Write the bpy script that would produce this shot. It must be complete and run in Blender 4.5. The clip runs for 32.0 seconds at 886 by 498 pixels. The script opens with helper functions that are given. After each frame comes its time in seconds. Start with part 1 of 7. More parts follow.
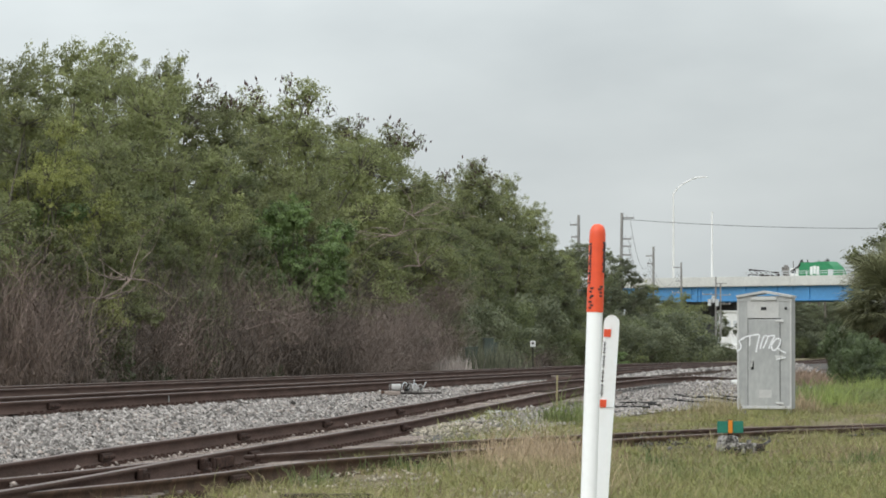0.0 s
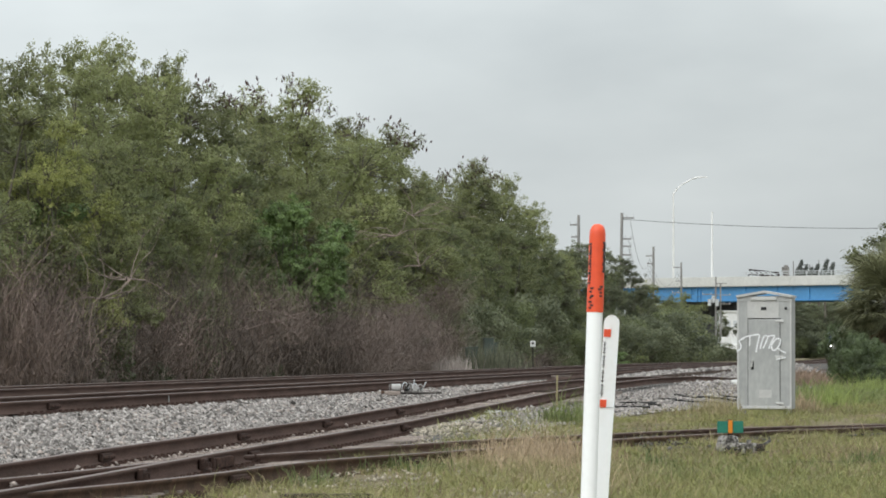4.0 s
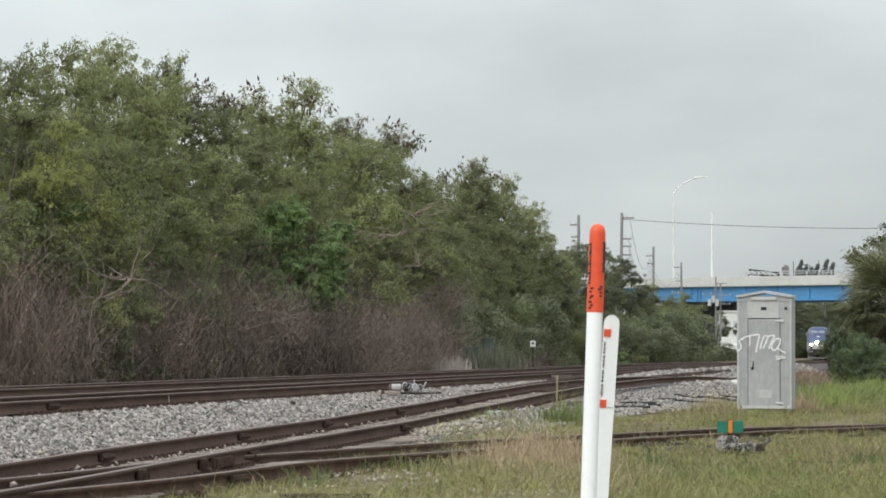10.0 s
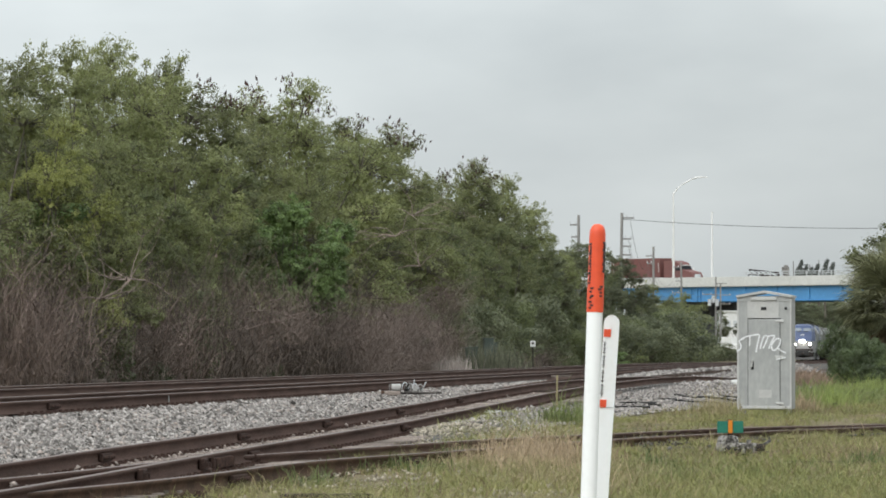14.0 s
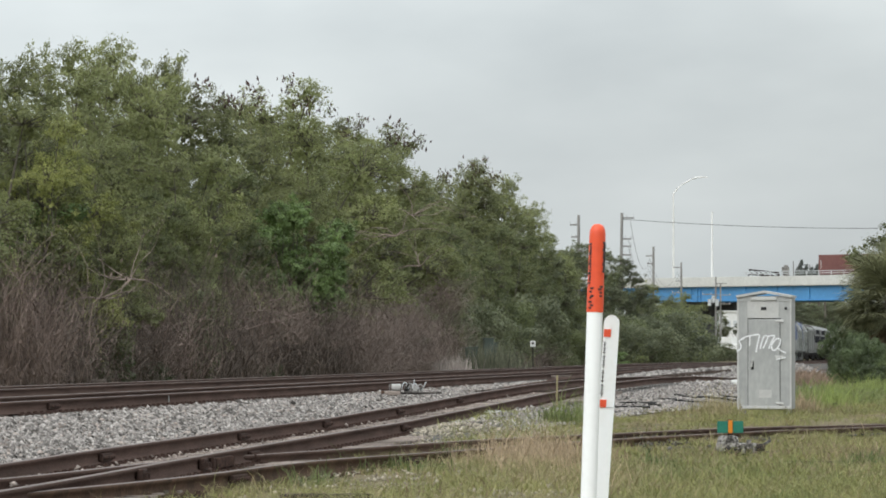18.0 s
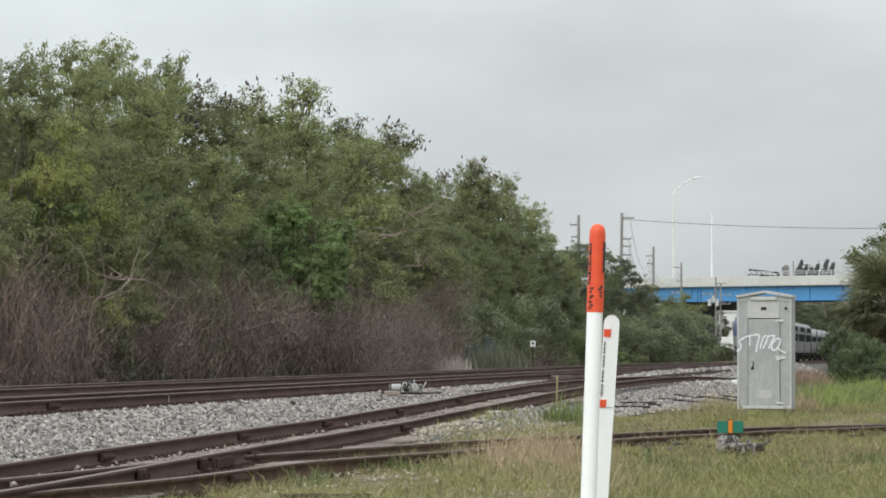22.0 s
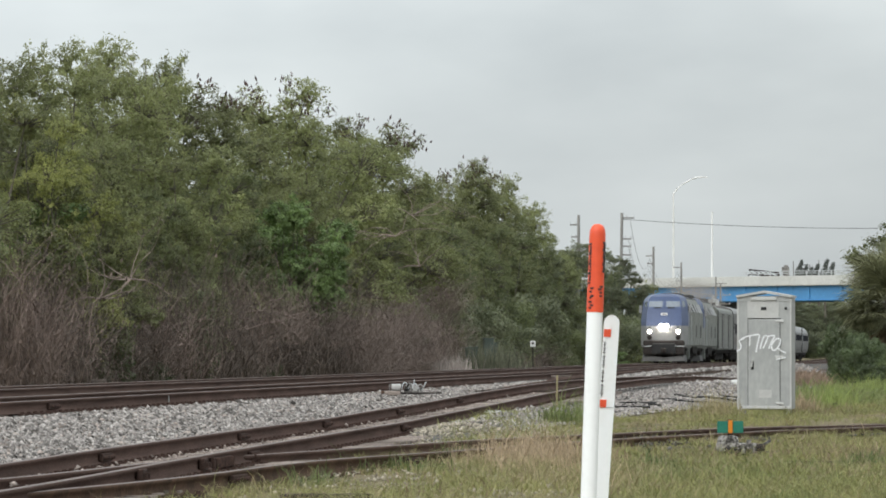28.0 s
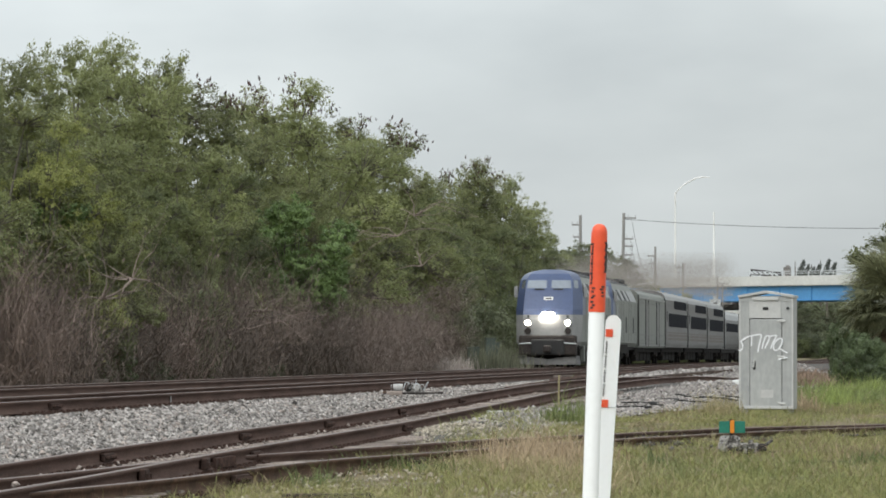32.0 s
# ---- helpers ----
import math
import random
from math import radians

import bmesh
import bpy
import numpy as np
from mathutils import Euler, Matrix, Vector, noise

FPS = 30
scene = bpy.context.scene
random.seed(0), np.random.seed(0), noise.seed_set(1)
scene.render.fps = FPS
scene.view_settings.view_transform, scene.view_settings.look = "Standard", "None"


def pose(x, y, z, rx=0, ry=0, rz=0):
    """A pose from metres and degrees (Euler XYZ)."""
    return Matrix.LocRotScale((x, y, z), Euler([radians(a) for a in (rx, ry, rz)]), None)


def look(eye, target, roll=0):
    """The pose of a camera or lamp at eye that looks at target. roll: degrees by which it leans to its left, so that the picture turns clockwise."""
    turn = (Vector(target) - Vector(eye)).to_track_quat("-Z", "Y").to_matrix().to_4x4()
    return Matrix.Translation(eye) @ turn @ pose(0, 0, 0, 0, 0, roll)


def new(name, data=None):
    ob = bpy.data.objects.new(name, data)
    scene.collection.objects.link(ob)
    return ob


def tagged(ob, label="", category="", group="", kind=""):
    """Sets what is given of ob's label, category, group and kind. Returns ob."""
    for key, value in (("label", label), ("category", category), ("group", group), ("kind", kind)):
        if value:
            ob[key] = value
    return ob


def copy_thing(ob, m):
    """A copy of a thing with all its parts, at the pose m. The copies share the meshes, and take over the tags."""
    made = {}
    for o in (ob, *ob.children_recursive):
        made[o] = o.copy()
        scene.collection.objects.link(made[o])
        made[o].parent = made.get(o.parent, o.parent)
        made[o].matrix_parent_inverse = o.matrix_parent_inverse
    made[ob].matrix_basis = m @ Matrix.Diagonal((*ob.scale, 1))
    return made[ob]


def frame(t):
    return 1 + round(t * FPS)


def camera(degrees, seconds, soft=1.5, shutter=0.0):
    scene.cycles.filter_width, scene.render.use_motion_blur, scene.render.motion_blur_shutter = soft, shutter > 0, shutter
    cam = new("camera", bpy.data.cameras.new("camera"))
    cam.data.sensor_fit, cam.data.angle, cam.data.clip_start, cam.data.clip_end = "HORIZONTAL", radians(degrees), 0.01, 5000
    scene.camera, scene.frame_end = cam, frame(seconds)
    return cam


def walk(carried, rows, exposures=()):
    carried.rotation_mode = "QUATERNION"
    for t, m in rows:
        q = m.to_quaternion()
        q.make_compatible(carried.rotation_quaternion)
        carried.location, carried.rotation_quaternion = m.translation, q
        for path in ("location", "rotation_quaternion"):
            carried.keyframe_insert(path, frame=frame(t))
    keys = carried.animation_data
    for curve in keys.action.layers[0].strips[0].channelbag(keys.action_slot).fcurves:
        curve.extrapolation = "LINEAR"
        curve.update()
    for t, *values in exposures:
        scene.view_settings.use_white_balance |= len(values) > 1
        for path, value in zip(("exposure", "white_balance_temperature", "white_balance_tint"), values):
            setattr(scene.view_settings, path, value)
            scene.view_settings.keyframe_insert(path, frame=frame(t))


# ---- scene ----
ZC = 1.3            # eye above the yard ground
BEND = 0.0953       # the main line runs this far to the side per metre ahead
HEAD = -math.degrees(math.atan(BEND))
cam = camera(9.435, 32.0, soft=1.8)
EYE = (0, 0, ZC)
TILT = math.degrees(math.atan(182 / 9500))
walk(cam, [(0, pose(0, 0, ZC, 90 + TILT, 0, 0)), (31.5, pose(0, 0, ZC, 90 + TILT, 0, 0)),
           (31.8, pose(0, 0, ZC, 90 + TILT, 0, 0.006)), (32, pose(0, 0, ZC, 90 + TILT, 0, 0.0195))])

# ---- light: an even overcast sky ----
world = bpy.data.worlds.new("overcast_sky")
scene.world = world
world.use_nodes = True
nt = world.node_tree
nt.nodes.clear()
w_out = nt.nodes.new("ShaderNodeOutputWorld")
w_bg = nt.nodes.new("ShaderNodeBackground")
sky = nt.nodes.new("ShaderNodeTexSky")
sky.sky_type, sky.sun_disc = "NISHITA", False
sky.sun_elevation, sky.sun_rotation = radians(41), radians(206)
w_sky = nt.nodes.new("ShaderNodeMix")
w_sky.data_type, w_sky.blend_type = "RGBA", "MULTIPLY"
w_sky.inputs[0].default_value = 1.0
w_sky.inputs[7].default_value = (0.08, 0.08, 0.08, 1)
w_co = nt.nodes.new("ShaderNodeTexCoord")
w_map = nt.nodes.new("ShaderNodeMapping")
w_map.inputs["Scale"].default_value = (-13, 3, 34)
w_map.inputs["Location"].default_value = (0.7, 0.0, 0.6)
w_no = nt.nodes.new("ShaderNodeTexNoise")
w_no.inputs["Scale"].default_value = 1.0
w_no.inputs["Detail"].default_value = 5.0
w_no.inputs["Roughness"].default_value = 0.45
w_ramp = nt.nodes.new("ShaderNodeValToRGB")
w_ramp.color_ramp.elements[0].position, w_ramp.color_ramp.elements[0].color = 0.28, (0.60, 0.652, 0.675, 1)
w_ramp.color_ramp.elements[1].position, w_ramp.color_ramp.elements[1].color = 0.72, (0.83, 0.888, 0.898, 1)
w_mix = nt.nodes.new("ShaderNodeMix")
w_mix.data_type = "RGBA"
w_mix.inputs[0].default_value = 0.93
nt.links.new(w_co.outputs["Generated"], w_map.inputs["Vector"])
nt.links.new(w_map.outputs["Vector"], w_no.inputs["Vector"])
nt.links.new(w_no.outputs["Fac"], w_ramp.inputs["Fac"])
nt.links.new(sky.outputs["Color"], w_sky.inputs[6])
nt.links.new(w_sky.outputs[2], w_mix.inputs[6])
nt.links.new(w_ramp.outputs["Color"], w_mix.inputs[7])
nt.links.new(w_mix.outputs[2], w_bg.inputs["Color"])
# an overcast sky is about three times as bright overhead as at the horizon
w_sep = nt.nodes.new("ShaderNodeSeparateXYZ")
w_up = nt.nodes.new("ShaderNodeMapRange")
w_up.inputs["From Min"].default_value, w_up.inputs["From Max"].default_value = 0.0, 1.0
w_up.inputs["To Min"].default_value, w_up.inputs["To Max"].default_value = 0.95, 2.2
nt.links.new(w_co.outputs["Generated"], w_sep.inputs[0])
nt.links.new(w_sep.outputs["Z"], w_up.inputs["Value"])
# the cloud cover is thinner to one side and hazier towards the horizon
w_side = nt.nodes.new("ShaderNodeMapRange")
w_side.interpolation_type = "SMOOTHSTEP"
w_side.inputs["From Min"].default_value, w_side.inputs["From Max"].default_value = -0.1, 0.12
w_side.inputs["To Min"].default_value, w_side.inputs["To Max"].default_value = 1.1, 0.84
nt.links.new(w_sep.outputs["X"], w_side.inputs["Value"])
w_low = nt.nodes.new("ShaderNodeMapRange")
w_low.inputs["From Min"].default_value, w_low.inputs["From Max"].default_value = 0.0, 0.075
w_low.inputs["To Min"].default_value, w_low.inputs["To Max"].default_value = 0.84, 1.05
nt.links.new(w_sep.outputs["Z"], w_low.inputs["Value"])
w_dim = nt.nodes.new("ShaderNodeMath")
w_dim.operation = "MULTIPLY"
nt.links.new(w_low.outputs["Result"], w_dim.inputs[0])
nt.links.new(w_side.outputs["Result"], w_dim.inputs[1])
w_cover = nt.nodes.new("ShaderNodeMath")
w_cover.operation = "MULTIPLY"
nt.links.new(w_up.outputs["Result"], w_cover.inputs[0])
nt.links.new(w_dim.outputs[0], w_cover.inputs[1])
nt.links.new(w_cover.outputs[0], w_bg.inputs["Strength"])
nt.links.new(w_bg.outputs["Background"], w_out.inputs["Surface"])
sun = new("sun", bpy.data.lights.new("sun", "SUN"))
sun.data.energy, sun.data.angle, sun.data.color = 1.35, radians(40), (1.0, 0.97, 0.93)
sun.matrix_world = look((-22, -46, 44), (0, 0, 0))
scene.view_settings.exposure = 0.0


# ---- materials ----
def surf(name, base, other, scale=4.0, rough=0.7, metal=0.0, bump=0.15, fine=30.0, spread=(0.35, 0.65), vary=0.0, island=0.0, stretch=(1, 1, 1), through_light=0.0):
    """Two colours mixed by coarse and fine noise at real size, with fine relief; vary shifts brightness by object, island by loose piece."""
    m = bpy.data.materials.new(name)
    m.use_nodes = True
    n, l = m.node_tree.nodes, m.node_tree.links
    b = n["Principled BSDF"]
    co, mp = n.new("ShaderNodeTexCoord"), n.new("ShaderNodeMapping")
    mp.inputs["Scale"].default_value = stretch
    l.new(co.outputs["Object"], mp.inputs["Vector"])
    big, small = n.new("ShaderNodeTexNoise"), n.new("ShaderNodeTexNoise")
    big.inputs["Scale"].default_value, small.inputs["Scale"].default_value = scale, fine
    big.inputs["Detail"].default_value, small.inputs["Detail"].default_value = 4, 3
    for q in (big, small):
        l.new(mp.outputs["Vector"], q.inputs["Vector"])
    add = n.new("ShaderNodeMath")
    add.operation = "MULTIPLY_ADD"
    add.inputs[1].default_value = 0.45
    l.new(small.outputs["Fac"], add.inputs[0])
    half = n.new("ShaderNodeMath")
    half.operation = "MULTIPLY"
    half.inputs[1].default_value = 0.55
    l.new(big.outputs["Fac"], half.inputs[0])
    l.new(half.outputs[0], add.inputs[2])
    ramp = n.new("ShaderNodeValToRGB")
    ramp.color_ramp.elements[0].position, ramp.color_ramp.elements[0].color = spread[0], (*other, 1)
    ramp.color_ramp.elements[1].position, ramp.color_ramp.elements[1].color = spread[1], (*base, 1)
    l.new(add.outputs[0], ramp.inputs["Fac"])
    colour = ramp.outputs["Color"]
    for amount, node, socket in ((vary, "ShaderNodeObjectInfo", "Random"), (island, "ShaderNodeNewGeometry", "Random Per Island")):
        if amount:
            src, rng, hsv = n.new(node), n.new("ShaderNodeMapRange"), n.new("ShaderNodeHueSaturation")
            rng.inputs["To Min"].default_value, rng.inputs["To Max"].default_value = 1 - amount, 1 + amount
            l.new(src.outputs[socket], rng.inputs["Value"])
            l.new(rng.outputs["Result"], hsv.inputs["Value"])
            l.new(colour, hsv.inputs["Color"])
            colour = hsv.outputs["Color"]
    l.new(colour, b.inputs["Base Color"])
    b.inputs["Roughness"].default_value, b.inputs["Metallic"].default_value = rough, metal
    if rough >= 0.85:
        b.inputs["Specular IOR Level"].default_value = 0.05     # loose, pitted surfaces have no sheen at low angles
    if bump:
        bp = n.new("ShaderNodeBump")
        bp.inputs["Strength"].default_value, bp.inputs["Distance"].default_value = bump, 0.02
        l.new(add.outputs[0], bp.inputs["Height"])
        l.new(bp.outputs["Normal"], b.inputs["Normal"])
    if through_light:
        tr, mx = n.new("ShaderNodeBsdfTranslucent"), n.new("ShaderNodeMixShader")
        mx.inputs[0].default_value = through_light
        l.new(colour, tr.inputs["Color"])
        l.new(b.outputs[0], mx.inputs[1])
        l.new(tr.outputs[0], mx.inputs[2])
        l.new(mx.outputs[0], n["Material Output"].inputs["Surface"])
    return m


def lamp_glow(name, colour, strength):
    m = bpy.data.materials.new(name)
    m.use_nodes = True
    b = m.node_tree.nodes["Principled BSDF"]
    b.inputs["Emission Color"].default_value, b.inputs["Emission Strength"].default_value = (*colour, 1), strength
    return m


M_SOIL = surf("sandy_soil", (0.215, 0.175, 0.115), (0.095, 0.088, 0.046), 0.5, 0.95, bump=0.6, fine=9)
M_STONE = surf("ballast_stone", (0.40, 0.37, 0.345), (0.145, 0.132, 0.124), 3, 0.9, bump=0.4, fine=40, vary=0, island=0.62)
M_STONE_DARK = surf("dark_ballast_stone", (0.13, 0.118, 0.108), (0.055, 0.05, 0.047), 3, 0.9, bump=0.4, fine=40, vary=0, island=0.5)
M_STONE_WARM = surf("buff_ballast_stone", (0.42, 0.36, 0.32), (0.22, 0.185, 0.165), 3, 0.9, bump=0.4, fine=40, vary=0, island=0.4)
M_CINDER = surf("dark_cinder", (0.10, 0.08, 0.065), (0.035, 0.03, 0.026), 2.5, 0.95, bump=0.8, fine=18)
M_GRAVEL = surf("cream_gravel", (0.43, 0.385, 0.31), (0.24, 0.21, 0.165), 3, 0.9, bump=0.4, fine=40, island=0.4)
M_BED = surf("ballast_bed", (0.17, 0.158, 0.148), (0.045, 0.042, 0.04), 6, 0.95, bump=1.0, fine=16)
M_RAIL = surf("rusted_rail", (0.168, 0.108, 0.088), (0.058, 0.04, 0.034), 1.6, 0.9, 0.05, 0.4, 22, stretch=(1, 0.35, 5), spread=(0.3, 0.7))
M_RUST_DARK = surf("dark_rusty_fitting", (0.105, 0.066, 0.054), (0.042, 0.03, 0.026), 7, 0.85, 0.1, 0.4, 40)
M_RAILTOP = surf("worn_rail_head", (0.17, 0.118, 0.098), (0.09, 0.062, 0.052), 2, 0.55, 0.2, 0.1, 25)
M_RUST = surf("orange_rust", (0.16, 0.098, 0.068), (0.055, 0.04, 0.032), 3, 0.85, 0.1, 0.3, 30)
M_IRON = surf("dark_iron", (0.055, 0.045, 0.04), (0.025, 0.02, 0.018), 6, 0.8, 0.3, 0.3, 40)
M_TIE = surf("weathered_tie", (0.33, 0.28, 0.25), (0.14, 0.115, 0.1), 3, 0.95, 0, 0.5, 30, stretch=(0.3, 3, 3), vary=0.45)
M_TIE_DARK = surf("creosote_tie", (0.085, 0.065, 0.055), (0.04, 0.032, 0.028), 3, 0.95, 0, 0.4, 30, vary=0.2)
M_LEAF = surf("green_leaf", (0.28, 0.30, 0.127), (0.128, 0.146, 0.062), 0.35, 0.55, 0, 0, 2.5, island=0.22, vary=0.28, through_light=0.45)
M_LEAF_DARK = surf("dark_green_leaf", (0.20, 0.225, 0.098), (0.09, 0.108, 0.05), 0.35, 0.55, 0, 0, 2.5, island=0.22, vary=0.28, through_light=0.45)
M_LEAF_FAR = surf("blue_green_leaf", (0.205, 0.222, 0.125), (0.11, 0.126, 0.074), 0.35, 0.55, 0, 0, 2.5, island=0.22, vary=0.28, through_light=0.45)
M_LEAF_DEEP = surf("deep_green_leaf", (0.095, 0.128, 0.05), (0.05, 0.07, 0.027), 0.35, 0.55, 0, 0, 2.5, island=0.4, vary=0.2, through_light=0.25)
M_LEAF_BRIGHT = surf("bright_green_leaf", (0.21, 0.30, 0.095), (0.10, 0.155, 0.05), 0.4, 0.5, 0, 0, 2.5, island=0.3, through_light=0.25)
M_LEAF_YELLOW = surf("yellow_green_leaf", (0.345, 0.36, 0.12), (0.18, 0.196, 0.067), 0.35, 0.55, 0, 0, 2.5, island=0.22, vary=0.15, through_light=0.45)
M_POD = surf("brown_seed_pod", (0.09, 0.05, 0.045), (0.05, 0.03, 0.028), 1, 0.8, 0, 0, 5, island=0.3)
M_TWIG_DARK = surf("weathered_twig", (0.19, 0.155, 0.132), (0.086, 0.07, 0.06), 0.6, 0.9, 0, 0, 5, island=0.35, vary=0.15)
M_TWIG_PALE = surf("pale_dry_twig", (0.40, 0.32, 0.275), (0.18, 0.145, 0.125), 0.6, 0.9, 0, 0, 5, island=0.35, vary=0.15)
M_TWIG_VINE = surf("grey_vine_twig", (0.27, 0.215, 0.185), (0.125, 0.102, 0.088), 0.6, 0.9, 0, 0, 5, island=0.35, vary=0.15)
M_TWIG = surf("dry_twig", (0.265, 0.205, 0.175), (0.12, 0.094, 0.082), 0.6, 0.9, 0, 0, 5, island=0.35, vary=0.15)
M_BARK = surf("grey_bark", (0.19, 0.17, 0.14), (0.09, 0.08, 0.065), 2, 0.95, 0, 0.5, 20, stretch=(3, 3, 0.6))
M_GRASS = surf("grass_blade", (0.30, 0.30, 0.11), (0.145, 0.152, 0.054), 0.45, 0.7, 0, 0, 3, island=0.4, through_light=0.2)
M_GRASS_FRESH = surf("fresh_grass_blade", (0.15, 0.185, 0.065), (0.09, 0.12, 0.04), 0.4, 0.65, 0, 0, 3, island=0.35, through_light=0.25)
M_GRASS_GOLD = surf("golden_green_blade", (0.34, 0.325, 0.125), (0.19, 0.19, 0.07), 0.5, 0.7, 0, 0, 3, island=0.35, through_light=0.25)
M_LIME = surf("lime_grass_blade", (0.21, 0.245, 0.085), (0.125, 0.155, 0.05), 0.4, 0.65, 0, 0, 3, island=0.35, through_light=0.3)
M_STRAW_PALE = surf("pale_straw_blade", (0.50, 0.38, 0.25), (0.30, 0.225, 0.145), 0.6, 0.8, 0, 0, 3, island=0.35, through_light=0.2)
M_LIME_BRIGHT = surf("bright_lime_blade", (0.31, 0.37, 0.11), (0.18, 0.23, 0.065), 0.4, 0.65, 0, 0, 3, island=0.3, through_light=0.3)
M_SAGE = surf("sage_blade", (0.17, 0.175, 0.115), (0.085, 0.09, 0.06), 0.6, 0.8, 0, 0, 3, island=0.4, through_light=0.2)
M_PLUME = surf("silvery_plume", (0.56, 0.48, 0.43), (0.36, 0.31, 0.28), 0.6, 0.8, 0, 0, 3, island=0.3, through_light=0.2)
M_STRAW_RED = surf("reddish_dry_grass", (0.31, 0.215, 0.155), (0.18, 0.13, 0.09), 0.6, 0.8, 0, 0, 3, island=0.35, through_light=0.15)
M_STRAW = surf("dry_grass_blade", (0.37, 0.31, 0.17), (0.23, 0.20, 0.105), 0.6, 0.8, 0, 0, 3, island=0.35, through_light=0.15)
M_CASE = surf("brushed_aluminium_case", (0.445, 0.452, 0.44), (0.32, 0.328, 0.324), 1.2, 0.5, 0.35, 0.05, 14, stretch=(1, 1, 0.5))
M_CASE_LIGHT = surf("bright_aluminium_panel", (0.55, 0.55, 0.53), (0.45, 0.45, 0.44), 2, 0.5, 0.3, 0.05, 20)
M_GAP = surf("dark_gap", (0.03, 0.03, 0.03), (0.02, 0.02, 0.02), 4, 0.8)
M_SPRAY = surf("white_spray_paint", (0.82, 0.83, 0.84), (0.70, 0.71, 0.72), 20, 0.6, bump=0.02)
M_POST = surf("white_plastic_post", (0.95, 0.965, 0.965), (0.88, 0.89, 0.885), 1.6, 0.45, 0, 0.03, 25, spread=(0.2, 0.5))
M_ORANGE = surf("orange_red_plastic", (0.85, 0.105, 0.035), (0.72, 0.08, 0.028), 3, 0.45, 0, 0.02, 20)
M_INK = surf("black_print", (0.05, 0.03, 0.03), (0.03, 0.02, 0.02), 5, 0.6)
M_GREEN_SIGN = surf("green_enamel", (0.02, 0.20, 0.135), (0.015, 0.14, 0.10), 6, 0.4)
M_AMBER = surf("amber_enamel", (0.75, 0.27, 0.02), (0.6, 0.2, 0.02), 6, 0.4)
M_BLUE_STEEL = surf("bright_blue_girder_paint", (0.085, 0.30, 0.58), (0.07, 0.24, 0.48), 0.15, 0.55, 0, 0.03, 2)
M_CONCRETE = surf("pale_concrete", (0.62, 0.62, 0.59), (0.50, 0.50, 0.48), 0.2, 0.9, 0, 0.1, 3)
# concrete with the shade under the deck put into its colour
M_CONCRETE_SHADE = surf("shade_dark_concrete", (0.15, 0.15, 0.155), (0.09, 0.09, 0.095), 0.3, 0.9, 0, 0.1, 3)
M_GALV = surf("galvanised_steel", (0.62, 0.64, 0.65), (0.5, 0.52, 0.53), 1, 0.5, 0.3, 0.02, 6)
M_WORN = surf("worn_grey_casting", (0.42, 0.40, 0.38), (0.05, 0.045, 0.04), 11, 0.8, 0.2, 0.5, 45, spread=(0.42, 0.6))
M_WORN_PALE = surf("pale_worn_casting", (0.50, 0.49, 0.47), (0.26, 0.25, 0.24), 8, 0.7, 0.1, 0.3, 40)
# grey wood, lightened in colour for the haze before the far poles
M_WOODPOLE = surf("haze_paled_wood", (0.33, 0.32, 0.305), (0.20, 0.195, 0.188), 1, 0.95, 0, 0.2, 12, stretch=(4, 4, 0.4))
M_WIRE = surf("black_cable", (0.06, 0.06, 0.065), (0.04, 0.04, 0.045), 1, 0.7)
M_LOCO_GREY = surf("silver_grey_loco_paint", (0.215, 0.225, 0.20), (0.15, 0.158, 0.14), 0.8, 0.55, 0.1, 0.02, 8, stretch=(1, 1, 0.4))
# the body grey made paler, with the headlamp glare put into the colour
M_LOCO_NOSE = surf("glare_paled_silver", (0.33, 0.33, 0.32), (0.25, 0.25, 0.245), 0.8, 0.5, 0.1, 0.02, 8)
M_LOCO_BLUE = surf("blue_loco_paint", (0.05, 0.077, 0.165), (0.04, 0.06, 0.13), 0.8, 0.35, 0.1, 0.02, 8)
M_STEEL = surf("stainless_car_side", (0.205, 0.20, 0.193), (0.135, 0.131, 0.126), 0.7, 0.6, 0.15, 0.03, 10, stretch=(1, 0.15, 4))
M_ROOFMETAL = surf("pale_car_roof", (0.34, 0.34, 0.335), (0.25, 0.25, 0.246), 0.7, 0.5, 0.3, 0.03, 8)
M_ROOF_DARK = surf("sooty_loco_roof", (0.07, 0.07, 0.075), (0.04, 0.04, 0.042), 0.8, 0.8, 0.1, 0.1, 8)
M_TRUCK = surf("dusty_black_running_gear", (0.045, 0.041, 0.038), (0.018, 0.017, 0.016), 2, 0.85, 0.1, 0.2, 15)
M_GLASS = surf("dark_window_glass", (0.05, 0.051, 0.055), (0.035, 0.036, 0.04), 1, 0.3, 0, 0, 5)
M_GLASS.node_tree.nodes["Principled BSDF"].inputs["Specular IOR Level"].default_value = 0.0
# pale blue-grey base carries the sky reflection that the other glass lacks
M_WINDSHIELD = surf("sky_lit_windshield", (0.25, 0.27, 0.30), (0.20, 0.22, 0.25), 1, 0.08, 0.6, 0, 5)
M_BROWN_STEEL = surf("brown_grey_steel", (0.19, 0.165, 0.15), (0.12, 0.104, 0.094), 1, 0.7, 0.1, 0, 8)
M_PLOW = surf("sooty_plow_paint", (0.13, 0.125, 0.12), (0.06, 0.056, 0.054), 2, 0.7, 0.1, 0.05, 12)
M_SMOKE = surf("exhaust_soot", (0.40, 0.365, 0.335), (0.30, 0.273, 0.25), 0.3, 1.0, 0, 0, 2)
M_HEADLAMP = lamp_glow("lit_headlamp", (1.0, 0.93, 0.82), 260)
